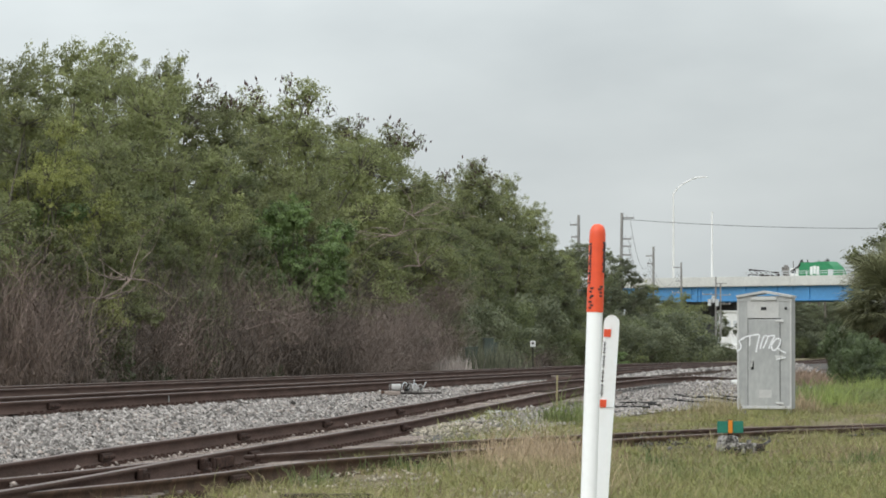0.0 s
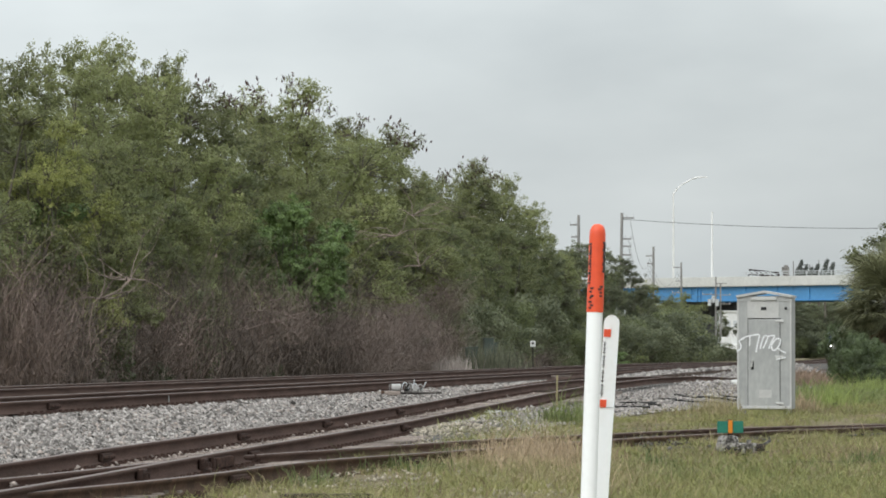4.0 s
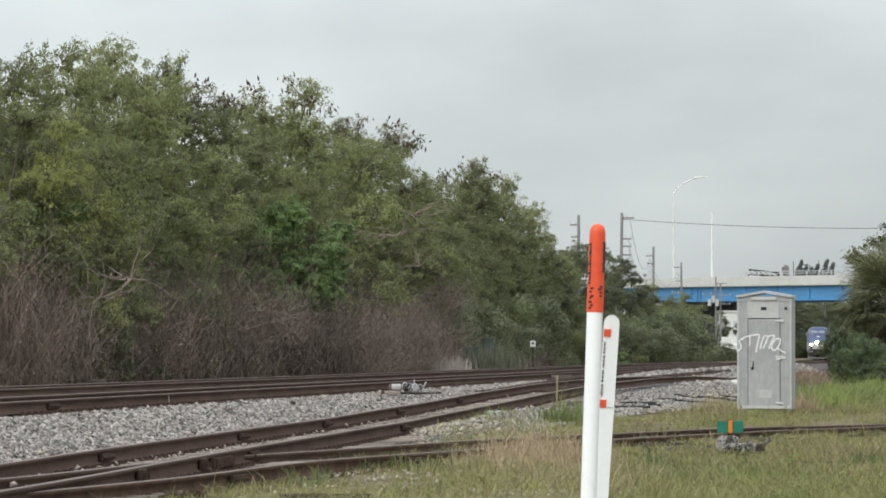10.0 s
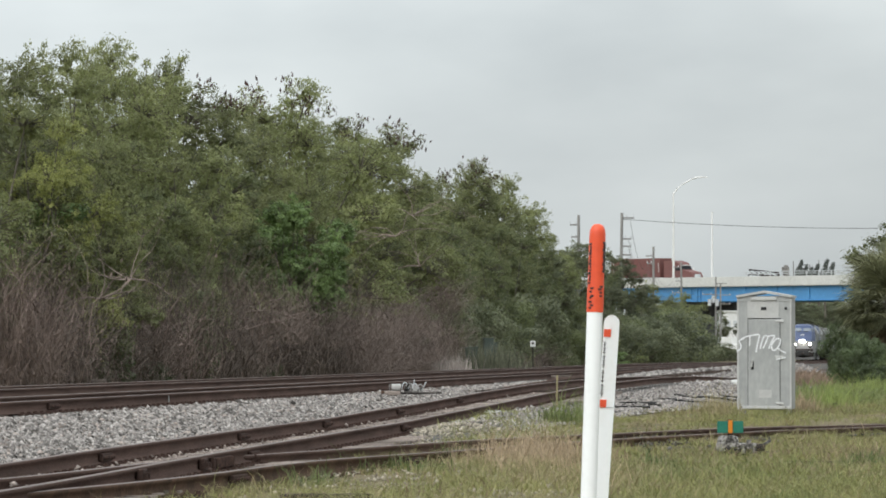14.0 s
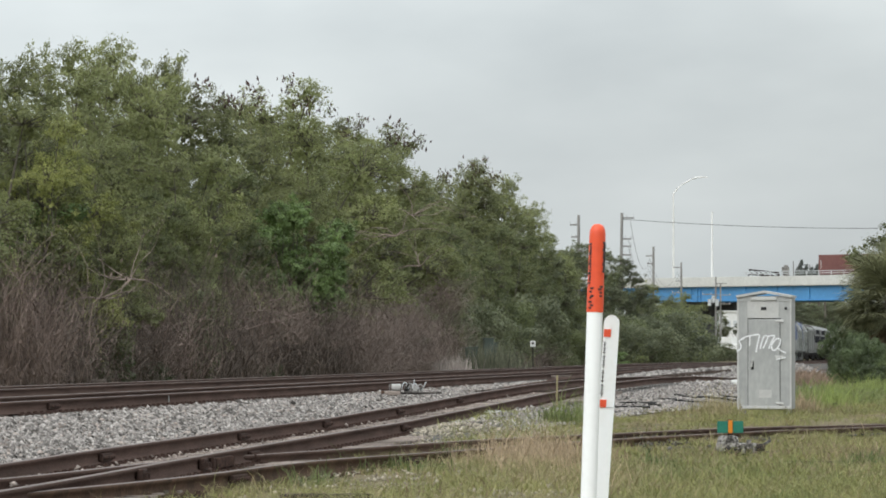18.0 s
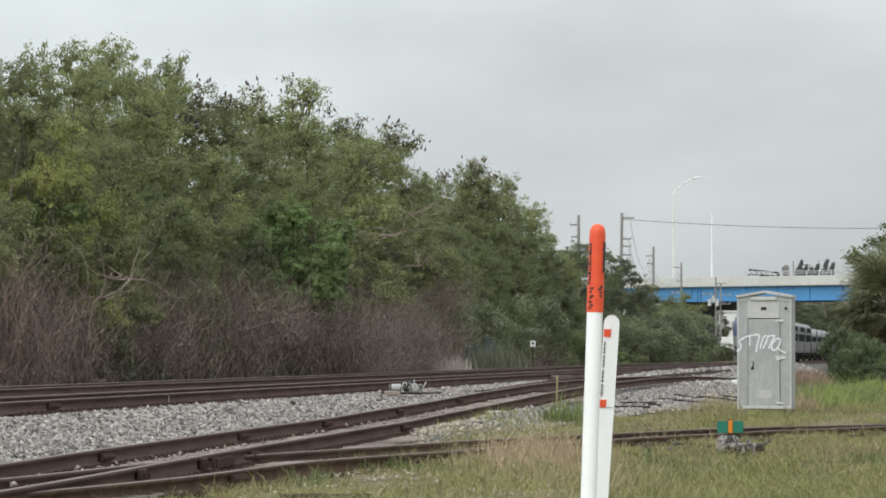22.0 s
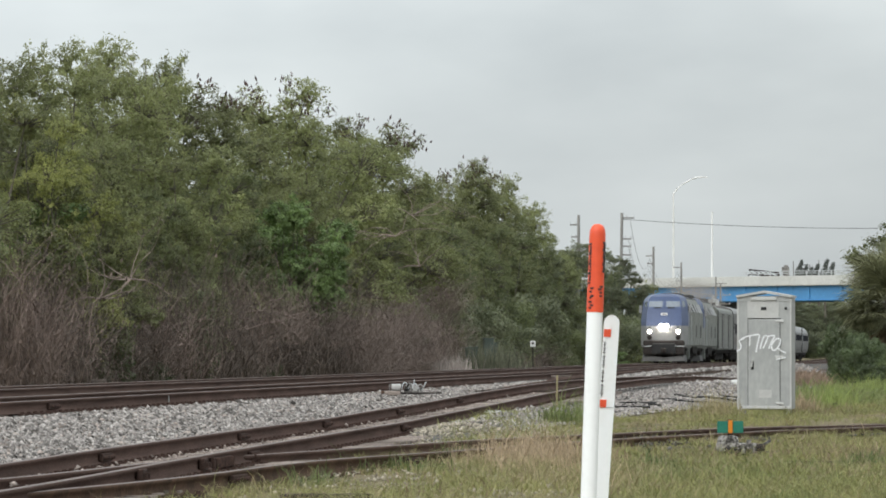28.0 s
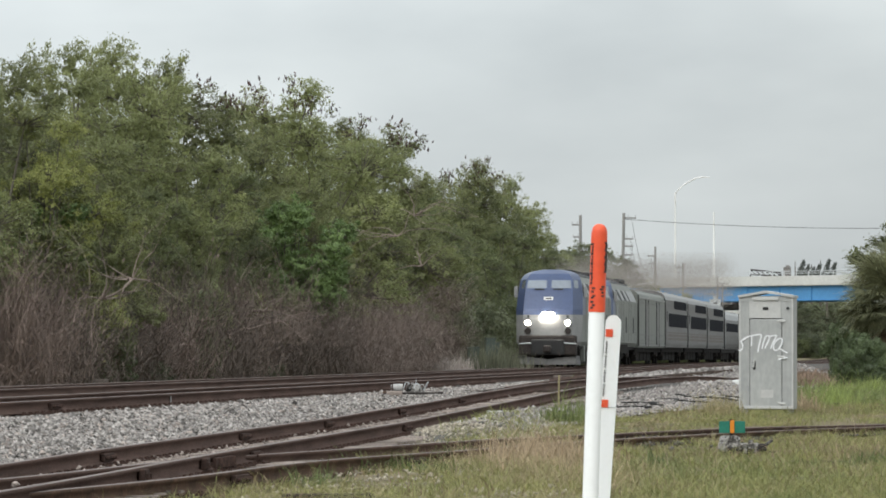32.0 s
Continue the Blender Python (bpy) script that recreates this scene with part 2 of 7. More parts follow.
M_DITCH = lamp_glow("lit_ditch_lamp", (1.0, 0.88, 0.72), 90)
M_TRUCK_GREEN = surf("green_truck_body", (0.02, 0.22, 0.085), (0.015, 0.17, 0.065), 0.6, 0.5, 0, 0.02, 5)
M_TRUCK_RED = surf("oxide_red_trailer", (0.20, 0.085, 0.075), (0.16, 0.065, 0.058), 0.5, 0.6, 0, 0.05, 3)
M_TYRE = surf("black_rubber", (0.03, 0.03, 0.03), (0.02, 0.02, 0.02), 4, 0.9)
M_PALM = surf("palm_leaf", (0.29, 0.295, 0.16), (0.075, 0.08, 0.042), 0.6, 0.5, 0, 0, 4, island=0.4, through_light=0.15)
M_PALM_DEAD = surf("dead_palm_leaf", (0.15, 0.11, 0.07), (0.085, 0.065, 0.042), 0.8, 0.85, 0, 0, 5, island=0.3)
M_WHITE = surf("white_paint", (0.78, 0.78, 0.76), (0.66, 0.66, 0.64), 2, 0.6)
M_BOXGREEN = surf("grey_green_enclosure", (0.075, 0.10, 0.085), (0.045, 0.062, 0.054), 2, 0.6)
M_FAR_PINE = surf("far_pine_needles", (0.20, 0.215, 0.20), (0.14, 0.155, 0.14), 0.3, 0.9, 0, 0, 2, island=0.2)


# ---- mesh helpers ----
def mesh_object(name, bm, material, parent=None, label="", smooth=False):
    me = bpy.data.meshes.new(name)
    bm.to_mesh(me)
    bm.free()
    if smooth:
        for p in me.polygons:
            p.use_smooth = True
    me.materials.append(material)
    ob = new(name, me)
    if parent is not None:
        ob.parent = parent
    if label:
        tagged(ob, label)
    return ob


def part(name, bm, material, parent, label="", smooth=False):
    return mesh_object(name, bm, material, parent, label, smooth)


def raw_mesh(name, verts, faces, material, parent=None, label="", kind=""):
    """A mesh from numpy arrays: verts (n, 3) and faces (m, k)."""
    me = bpy.data.meshes.new(name)
    verts, faces = np.asarray(verts, np.float32), np.asarray(faces, np.int32)
    me.vertices.add(len(verts))
    me.vertices.foreach_set("co", verts.ravel())
    k = faces.shape[1]
    me.loops.add(faces.size)
    me.loops.foreach_set("vertex_index", faces.ravel())
    me.polygons.add(len(faces))
    me.polygons.foreach_set("loop_start", np.arange(len(faces), dtype=np.int32) * k)
    me.update(calc_edges=True)
    me.materials.append(material)
    ob = new(name, me)
    if parent is not None:
        ob.parent = parent
    return tagged(ob, label, kind=kind)


def thing(name, m, label, category, group=""):
    ob = new(name)
    ob.empty_display_size = 0.2
    ob.matrix_basis = m
    return tagged(ob, label, category, group)


def box(bm, x, y, z, sx, sy, sz, bevel=0.0, turn=None):
    """A box centred at x, y, z; bevelled where asked."""
    made = bmesh.ops.create_cube(bm, size=1.0)["verts"]
    m = Matrix.Translation((x, y, z)) @ (turn if turn is not None else Matrix()) @ Matrix.Diagonal((sx, sy, sz, 1))
    bmesh.ops.transform(bm, matrix=m, verts=made)
    if bevel:
        edges = list({e for v in made for e in v.link_edges})
        bmesh.ops.bevel(bm, geom=edges, offset=bevel, segments=2, affect="EDGES", profile=0.6)
    return bm


def rod(bm, p, q, r, r2=None, n=10):
    """A tapered rod from p to q."""
    p, q = Vector(p), Vector(q)
    made = bmesh.ops.create_cone(bm, cap_ends=True, segments=n, radius1=r, radius2=r if r2 is None else r2, depth=(q - p).length)["verts"]
    bmesh.ops.transform(bm, matrix=Matrix.Translation((p + q) / 2) @ (q - p).to_track_quat("Z", "Y").to_matrix().to_4x4(), verts=made)
    return bm


def B():
    return bmesh.new()


# ---- plan of the ground ----
def main_x(y, off):
    """Sideways place of a line along the main track, off metres beside the sight line's foot."""
    return BEND * y + off


FAR_TRACK, NEAR_TRACK = -18.3, -13.75
MAIN_Z = 0.61


def lerp_rows(rows, v):
    return np.interp(v, [r[0] for r in rows], [r[1] for r in rows])


SIDING_OFF = [(26.4, -8.05), (43.5, -8.4), (66.0, -8.8), (100.3, -9.2), (145.1, -9.45), (527.8, -9.5)]
SIDING_Z = [(26.4, 0.16), (46.2, 0.2), (79.2, 0.26), (105.6, 0.38), (125.3, 0.51), (160, 0.55), (185, 0.46), (215, 0.24), (260, 0.06), (400, -0.15), (560, -0.2)]
LEAD = [(-5.6, 36.9), (-3.35, 49.2), (-2.2, 56.7), (-0.95, 62.0), (1.45, 71.5), (2.75, 75.5), (4.95, 81.3), (7.6, 87.0), (12.5, 95.0), (20.0, 104.2)]
LEAD_Z = 0.14


def main_drop(y):
    """The main line falls gently towards the overpass."""
    u = np.clip((np.asarray(y, float) - 300) / 320, 0, 1)
    return 0.36 * u * u * (3 - 2 * u)


def ground_z(x, y):
    """Height of the ground: the ballast bed of the main line, the siding's bed and the lower yard."""
    x, y = np.asarray(x, float), np.asarray(y, float)
    off = x - BEND * y
    yard = np.interp(y, [0, 60.7, 79, 95, 145, 396], [0.0, 0.0, 0.03, 0.2, 0.3, 0.35])
    bed = lerp_rows(SIDING_Z, y) - 0.275
    so = lerp_rows(SIDING_OFF, y)
    main = MAIN_Z - 0.245 - main_drop(y)
    t1 = np.clip((off - (-12.2)) / (so - 1.3 + 12.2), 0, 1)
    left = main + (bed - main) * t1
    t2 = np.clip((off - (so + 1.3)) / 2.6, 0, 1)
    right = bed + (yard - bed) * t2 * t2 * (3 - 2 * t2)
    z = np.where(off < so, left, right)
    t3 = np.clip((-21.0 - off) / 2.5, 0, 1)
    z = z + t3 * (0.30 - main)
    z = z + 0.17 * np.clip((y - 76) / 5, 0, 1) * np.clip((106 - y) / 9, 0, 1) * np.exp(-((off - so - 1.5) / 0.75) ** 2)
    # the yard lead lies in a shallow dip where it leaves the yard
    lx = np.interp(y, [p[1] for p in LEAD], [p[0] for p in LEAD])
    return z - 0.2 * np.clip((y - 78) / 8, 0, 1) * np.clip((104 - y) / 6, 0, 1) * np.exp(-((x - lx) / 1.7) ** 2)


def patch(off_a, off_b, y_a, y_b, nx, ny, lift=0.0):
    """A sheet on the ground between two lines along the track."""
    ys = y_a * (y_b / y_a) ** np.linspace(0, 1, ny)
    offs = np.linspace(0, 1, nx)
    oa = off_a(ys) if callable(off_a) else np.full(ny, float(off_a))
    ob_ = off_b(ys) if callable(off_b) else np.full(ny, float(off_b))
    o = oa[:, None] + (ob_ - oa)[:, None] * offs[None]
    yy = np.repeat(ys[:, None], nx, 1)
    xx = o + BEND * yy
    zz = ground_z(xx, yy) + lift
    v = np.stack([xx, yy, zz], -1).reshape(-1, 3)
    i = (np.arange(ny - 1)[:, None] * nx + np.arange(nx - 1)[None]).reshape(-1)
    return v, np.stack([i, i + 1, i + nx + 1, i + nx], -1)


# one sheet of ground to the horizon, finer along the tracks
gy = np.unique(np.concatenate([[-400, -60], np.linspace(0, 30, 8), np.linspace(31, 172, 150), np.geomspace(175, 4500, 46)]))
go = np.unique(np.concatenate([[-3000, -600, -150, -60], np.linspace(-30, 26, 113), [40, 80, 200, 700, 3000]]))
GY, GO = np.meshgrid(gy, go, indexing="ij")
GX = GO + BEND * GY
gv = np.stack([GX, GY, ground_z(GX, GY)], -1).reshape(-1, 3)
gi = (np.arange(len(gy) - 1)[:, None] * len(go) + np.arange(len(go) - 1)[None]).reshape(-1)
ground = raw_mesh("ground", gv, np.stack([gi, gi + 1, gi + len(go) + 1, gi + len(go)], -1), M_SOIL, None, "sandy yard ground with thin grass", "structure")
for p in ground.data.polygons:
    p.use_smooth = True

bv, bf = patch(-21.5, lambda y: lerp_rows([(26, -6.9), (59, -7.3), (79, -7.0), (95, -5.6), (119, -3.6), (145, -3.4), (211, -5.0), (4000, -6.0)], y), 26, 2000, 60, 240, 0.03)
nz = np.array([noise.noise(Vector((a * 3, b * 3, 0))) for a, b, c in bv])
bv[:, 2] += 0.03 * nz
ballast = raw_mesh("ballast_bed", bv, bf, M_BED, None, "grey crushed stone bed under the tracks", "structure")


# ---- tracks ----
RAIL_PROFILE = [(-0.075, -0.17), (-0.075, -0.158), (-0.012, -0.135), (-0.009, -0.05), (-0.036, -0.036), (-0.036, -0.006), (-0.026, 0.0),
                (0.026, 0.0), (0.036, -0.006), (0.036, -0.036), (0.009, -0.05), (0.012, -0.135), (0.075, -0.158), (0.075, -0.17)]


def smooth_line(points, step):
    """A smooth line through a few control points."""
    pts = [Vector(p) for p in points]
    out = []
    for i in range(len(pts) - 1):
        a, b, c, d = pts[max(i - 1, 0)], pts[i], pts[i + 1], pts[min(i + 2, len(pts) - 1)]
        n = max(2, int((c - b).length / step))
        for k in range(n):
            t = k / n
            out.append(0.5 * ((2 * b) + (c - a) * t + (2 * a - 5 * b + 4 * c - d) * t * t + (3 * b - a - 3 * c + d) * t ** 3))
    out.append(pts[-1])
    return out


def sides(line):
    """Level vectors across a line."""
    out = []
    for i in range(len(line)):
        d = line[min(i + 1, len(line) - 1)] - line[max(i - 1, 0)]
        out.append(Vector((d.y, -d.x, 0)).normalized())
    return out


def rail_mesh(line, shift, wobble=0.0):
    prof, n = RAIL_PROFILE, len(RAIL_PROFILE)
    verts, faces = [], []
    for k, (p, s) in enumerate(zip(line, sides(line))):
        for u, w in prof:
            q = p + s * (shift + u) + Vector((0, 0, w + wobble * noise.noise(Vector((k * 0.07, shift, 0)))))
            verts.append(q)
        if k:
            for j in range(n):
                faces.append(((k - 1) * n + j, (k - 1) * n + (j + 1) % n, k * n + (j + 1) % n, k * n + j))
    return np.array([tuple(v) for v in verts]), np.array(faces)


def add_track(line, label, tie_span, tie_material, tie_wide=2.6, rail_material=M_RAIL, joints=(), spacing=0.53, group="railway tracks", near_material=None):
    """A track: two rails, ties as single pieces in tie_span (metres ahead), tie plates, joint bars."""
    track = thing("railway_track", Matrix(), label, "railway track", group)
    for shift in (-0.7525, 0.7525):
        v, f = rail_mesh(line, shift, 0.012)
        r = raw_mesh("rail", v, f, near_material if near_material and shift > 0 else rail_material, track)
        r.data.materials.append(M_RAILTOP)
        for p in r.data.polygons:
            if p.index % 14 in (5, 6, 7):
                p.material_index = 1
    # ties
    tie_bm = box(B(), 0, 0, 0, tie_wide, 0.22, 0.18, 0.015)
    tie_me = bpy.data.meshes.new("tie")
    tie_bm.to_mesh(tie_me)
    tie_bm.free()
    tie_me.materials.append(tie_material)
    plate_bm = box(B(), 0, 0, 0, 0.34, 0.19, 0.022)
    for sx in (-0.11, 0.11):
        for sy in (-0.06, 0.06):
            box(plate_bm, sx, sy, 0.02, 0.03, 0.03, 0.03)
    plate_me = bpy.data.meshes.new("tie_plate")
    plate_bm.to_mesh(plate_me)
    plate_bm.free()
    plate_me.materials.append(M_RUST_DARK)
    run, want = 0.0, 0.0
    ss = sides(line)
    for i in range(1, len(line)):
        a, b = line[i - 1], line[i]
        seg = (b - a).length
        while want < run + seg:
            p = a + (b - a) * ((want - run) / seg)
            want += spacing
            if tie_span[0] < p.y < tie_span[1]:
                t = new("tie", tie_me)
                t.parent = track
                ang = math.atan2(-ss[i].y, -ss[i].x) + random.uniform(-0.02, 0.02)
                t.matrix_basis = Matrix.Translation((p.x + random.uniform(-.05, .05), p.y, p.z - 0.17 - 0.105 + random.uniform(-.012, .008))) @ Matrix.Rotation(ang, 4, "Z")
                for shift in (-0.7525, 0.7525):
                    q = p + ss[i] * shift
                    pl = new("tie_plate", plate_me)
                    pl.parent = track
                    pl.matrix_basis = Matrix.Translation((q.x, q.y, q.z - 0.176)) @ Matrix.Rotation(ang, 4, "Z")
        run += seg
    for y, shift in joints:
        k = next(j for j in range(1, len(line)) if line[j].y >= y)
        s = ss[k]
        q = line[k - 1].lerp(line[k], (y - line[k - 1].y) / (line[k].y - line[k - 1].y)) + s * shift
        ang = math.atan2(s.y, s.x)
        bar = B()
        box(bar, 0.045, 0, -0.09, 0.05, 0.8, 0.09, 0.012)
        for bolt_y in (-0.3, -0.1, 0.1, 0.3):
            rod(bar, (0.06, bolt_y, -0.09), (0.11, bolt_y, -0.09), 0.022, n=6)
        jb = part("joint_bar", bar, M_RUST_DARK, track, "dark bolted joint bar")
        jb.matrix_basis = Matrix.Translation(q) @ Matrix.Rotation(ang, 4, "Z")
    return track


def straight(off, z, y0, y1, step=6.0):
    n = int((y1 - y0) / step)
    return [Vector((main_x(y0 + (y1 - y0) * k / n, off), y0 + (y1 - y0) * k / n, z - float(main_drop(y0 + (y1 - y0) * k / n)))) for k in range(n + 1)]


far_track = add_track(straight(FAR_TRACK, MAIN_Z, 50, 2000), "rusty brown far main line rails on concrete-grey ballast", (120, 195), M_TIE_DARK)
near_track = add_track(straight(NEAR_TRACK, MAIN_Z, 50, 2000), "rusty brown near main line rails on grey ballast", (74, 150), M_TIE_DARK, joints=[(77.2, .7525)])
mark = part("paint_mark", box(B(), 0, 0, -.09, .012, .07, .1), M_WORN_PALE, near_track, "pale paint mark on the rail web")
mark.matrix_basis = pose(main_x(88.6, NEAR_TRACK + .7525 + .03), 88.6, MAIN_Z, 0, 0, HEAD)
siding_pts = [Vector((main_x(y, lerp_rows(SIDING_OFF, y)), y, lerp_rows(SIDING_Z, y))) for y in (31, 43, 55, 66, 82, 100, 125, 150, 170, 190, 215, 245, 280, 343, 560)]
siding = add_track(smooth_line(siding_pts, 0.8), "brown rusted siding rails on grey weathered wooden ties", (41, 130), M_TIE,
                   joints=[(59.4, -.7525), (72.3, -.7525), (83, -.7525), (95.4, -.7525), (108, -.7525), (60.7, .7525), (79.8, .7525)])
lead_pts = [Vector((x, y, LEAD_Z - 0.03 * max(0, y - 80.5) / 13)) for x, y in LEAD]
lead = add_track(smooth_line(lead_pts, 0.6), "dark rusted yard lead rails sunk in weeds", (37, 104), M_TIE_DARK, joints=[(52.8, .7525), (61.4, .7525)], near_material=M_RUST)


def cinder_bed(line, y0, half):
    """A dark strip of cinders under a track, laid on the ground."""
    pts = [(p, q) for p, q in zip(line, sides(line)) if p.y > y0]
    across = np.linspace(-half, half, 7)
    v = np.array([(p.x + q.x * w, p.y + q.y * w, 0) for p, q in pts for w in across])
    v[:, 2] = ground_z(v[:, 0], v[:, 1]) + .025 + .02 * np.array([noise.noise(Vector((a * 2, b * 2, 0))) for a, b, c in v])
    i = (np.arange(len(pts) - 1)[:, None] * 7 + np.arange(6)[None]).reshape(-1)
    raw_mesh("cinder_bed", v, np.stack([i, i + 1, i + 8, i + 7], -1), M_CINDER, None, "dark brown cinders under the yard lead", "structure")


cinder_bed(smooth_line(lead_pts, 0.6), 74.5, 1.55)


def turnout():
    """Closure rails that lead from the siding into the near main track."""
    c = thing("turnout", Matrix(), "rusty closure rails of a turnout on dark ties", "railway track", "railway tracks")
    for pts in (((-10.25, 122, .50), (-11.0, 150, .545), (-11.9, 185, .55), (-12.7, 230, .56), (-12.95, 285, .57)),
                ((-11.2, 148, .54), (-11.9, 172, .545), (-12.5, 205, .55), (-12.85, 245, .56), (-12.97, 300, .57))):
        line = smooth_line([(main_x(y, o), y, z) for o, y, z in pts], 2.0)
        v, f = rail_mesh(line, 0.0, .01)
        raw_mesh("rail", v, f, M_RAIL, c)
    for k in range(60):
        y = 128 + k * 2.6
        o = float(np.interp(y, [122, 150, 185, 230, 285], [-10.6, -11.3, -12.1, -12.7, -12.95]))
        t = part("tie", box(B(), 0, 0, 0, 2.4, .24, .16, .015), M_TIE_DARK, c)
        t.matrix_basis = pose(main_x(y, o), y, .30 - .0 * y, 0, 0, HEAD)
    part("frog_plank", box(B(), 0, 0, 0, .9, .3, .06, .01), M_TIE, c, "pale grey plank at the points").matrix_basis = pose(main_x(172, -12.6), 172, .52, 0, 0, HEAD + 70)


turnout()


def fitting(y, shift, line, bm, name, track, label="", dz=0.0):
    """A small iron fitting on a rail, at the place along the line that lies y metres ahead."""
    k = min(range(len(line)), key=lambda j: abs(line[j].y - y))
    s = sides(line)[k]
    ob = part(name, bm, M_RUST_DARK, track, label)
    ob.matrix_basis = Matrix.Translation(line[k] + s * shift + Vector((0, 0, dz))) @ Matrix.Rotation(math.atan2(s.y, s.x), 4, "Z")
    return ob


siding_line, lead_line_3d = smooth_line(siding_pts, 0.8), smooth_line(lead_pts, 0.6)
for y in (50.8, 55.8):
    bm = box(B(), 0.06, 0, -0.085, 0.07, 0.3, 0.13, 0.015)
    box(bm, 0.10, -0.1, -0.09, 0.05, 0.05, 0.05)
    box(bm, 0.10, 0.1, -0.09, 0.05, 0.05, 0.05)
    fitting(y, 0.7525, siding_line, bm, "rail_brace", siding, "dark bolted rail brace")
spring = box(B(), 0.05, 0, -0.1, 0.05, 1.6, 0.12, 0.01)
for k in range(9):
    rod(spring, (0.09, -0.62 + k * 0.155, -0.15), (0.09, -0.60 + k * 0.155, -0.05), 0.03, n=8)
fitting(57.8, 0.7525, siding_line, spring, "frog_spring_housing", siding, "black ribbed frog spring housing")
bm = box(B(), 0.0, 0, -0.06, 0.10, 2.6, 0.06, 0.01)
fitting(54.9, 0.66, siding_line, bm, "frog_casting", siding, "dark steel frog casting", -0.02)


# ---- marker posts ----
def marker_post():
    post = thing("marker_post", pose(0.845, 31.67, 0.075, 0, 2.0, 0), "white round plastic marker post with orange-red domed top", "marker post")
    part("shaft", rod(B(), (0, 0, -0.4), (0, 0, 1.46), 0.047, n=28), M_POST, post, smooth=False)
    cap, ring = B(), None
    for z, r in ((1.46, .0500), (1.62, .0485), (1.66, .0475), (1.90, .0480), (1.925, .0472), (1.945, .0445), (1.96, .039), (1.971, .031), (1.978, .02), (1.981, .008)):
        cur = [cap.verts.new((r * math.cos(k * math.pi / 14), r * math.sin(k * math.pi / 14), z)) for k in range(28)]
        for k in range(28 if ring else 0):
            cap.faces.new((ring[k], ring[(k + 1) % 28], cur[(k + 1) % 28], cur[k]))
        ring = cur
    cap.faces.new(ring)
    part("cap", cap, M_ORANGE, post, "orange-red domed cap")
    for x, z0, z1 in ((-0.039, 1.63, 1.86), (0.041, 1.70, 1.87)):
        bar = B()
        for k in range(13):
            z = z0 + (z1 - z0) * k / 12
            box(bar, x + .002 * (k % 3), -0.030, z, 0.012 if k % 3 else 0.015, 0.009, 0.0165 if k % 4 else .012)
        part("print", bar, M_INK, post, "black print on the cap")
    bar = B()
    for z, x in ((1.485, -.036), (1.50, -.026), (1.52, -.038), (1.545, -.034), (1.555, -.026), (1.58, -.036), (1.60, -.030), (1.575, .032), (1.595, .028), (1.555, .034), (1.61, .036)):
        box(bar, x * .8, -0.0405 if abs(x) > .031 else -.0445, z, 0.021, 0.006, 0.011)
    part("print", bar, M_INK, post, "black print on the cap")
    return post


def flat_marker():
    post = thing("flat_marker_post", pose(0.916, 32.0, 0.108, 0, 3.75, 0), "white flat fibreglass marker stake with small orange squares", "marker post")
    blade = B()
    outline = [(-.047, -.4), (.047, -.4)] + [(.047 * math.cos(a), 1.365 + .05 * math.sin(a)) for a in np.linspace(0, math.pi, 14)]
    vs = [blade.verts.new((x, 0, z)) for x, z in outline]
    f = blade.faces.new(vs)
    ex = bmesh.ops.extrude_face_region(blade, geom=[f])["geom"]
    bmesh.ops.translate(blade, vec=(0, 0.012, 0), verts=[v for v in ex if isinstance(v, bmesh.types.BMVert)])
    bmesh.ops.recalc_face_normals(blade, faces=blade.faces)
    part("blade", blade, M_POST, post)
    for z in (1.305, 0.885):
        part("reflector", box(B(), -.022, -.004, z, .042, .006, .046), M_ORANGE, post, "orange-red square sticker")
    txt = B()
    for k in range(28):
        if k % 7 != 6:
            box(txt, -.033, -.004, 1.25 - k * .0122, .012 if k % 2 else .008, .004, .0075)
    part("print", txt, M_INK, post, "small black upright print")
    part("seam", box(B(), 0, -.003, .865, .096, .005, .005), M_GALV, post, "grey seam line")
    return post


marker_post()
flat_marker()


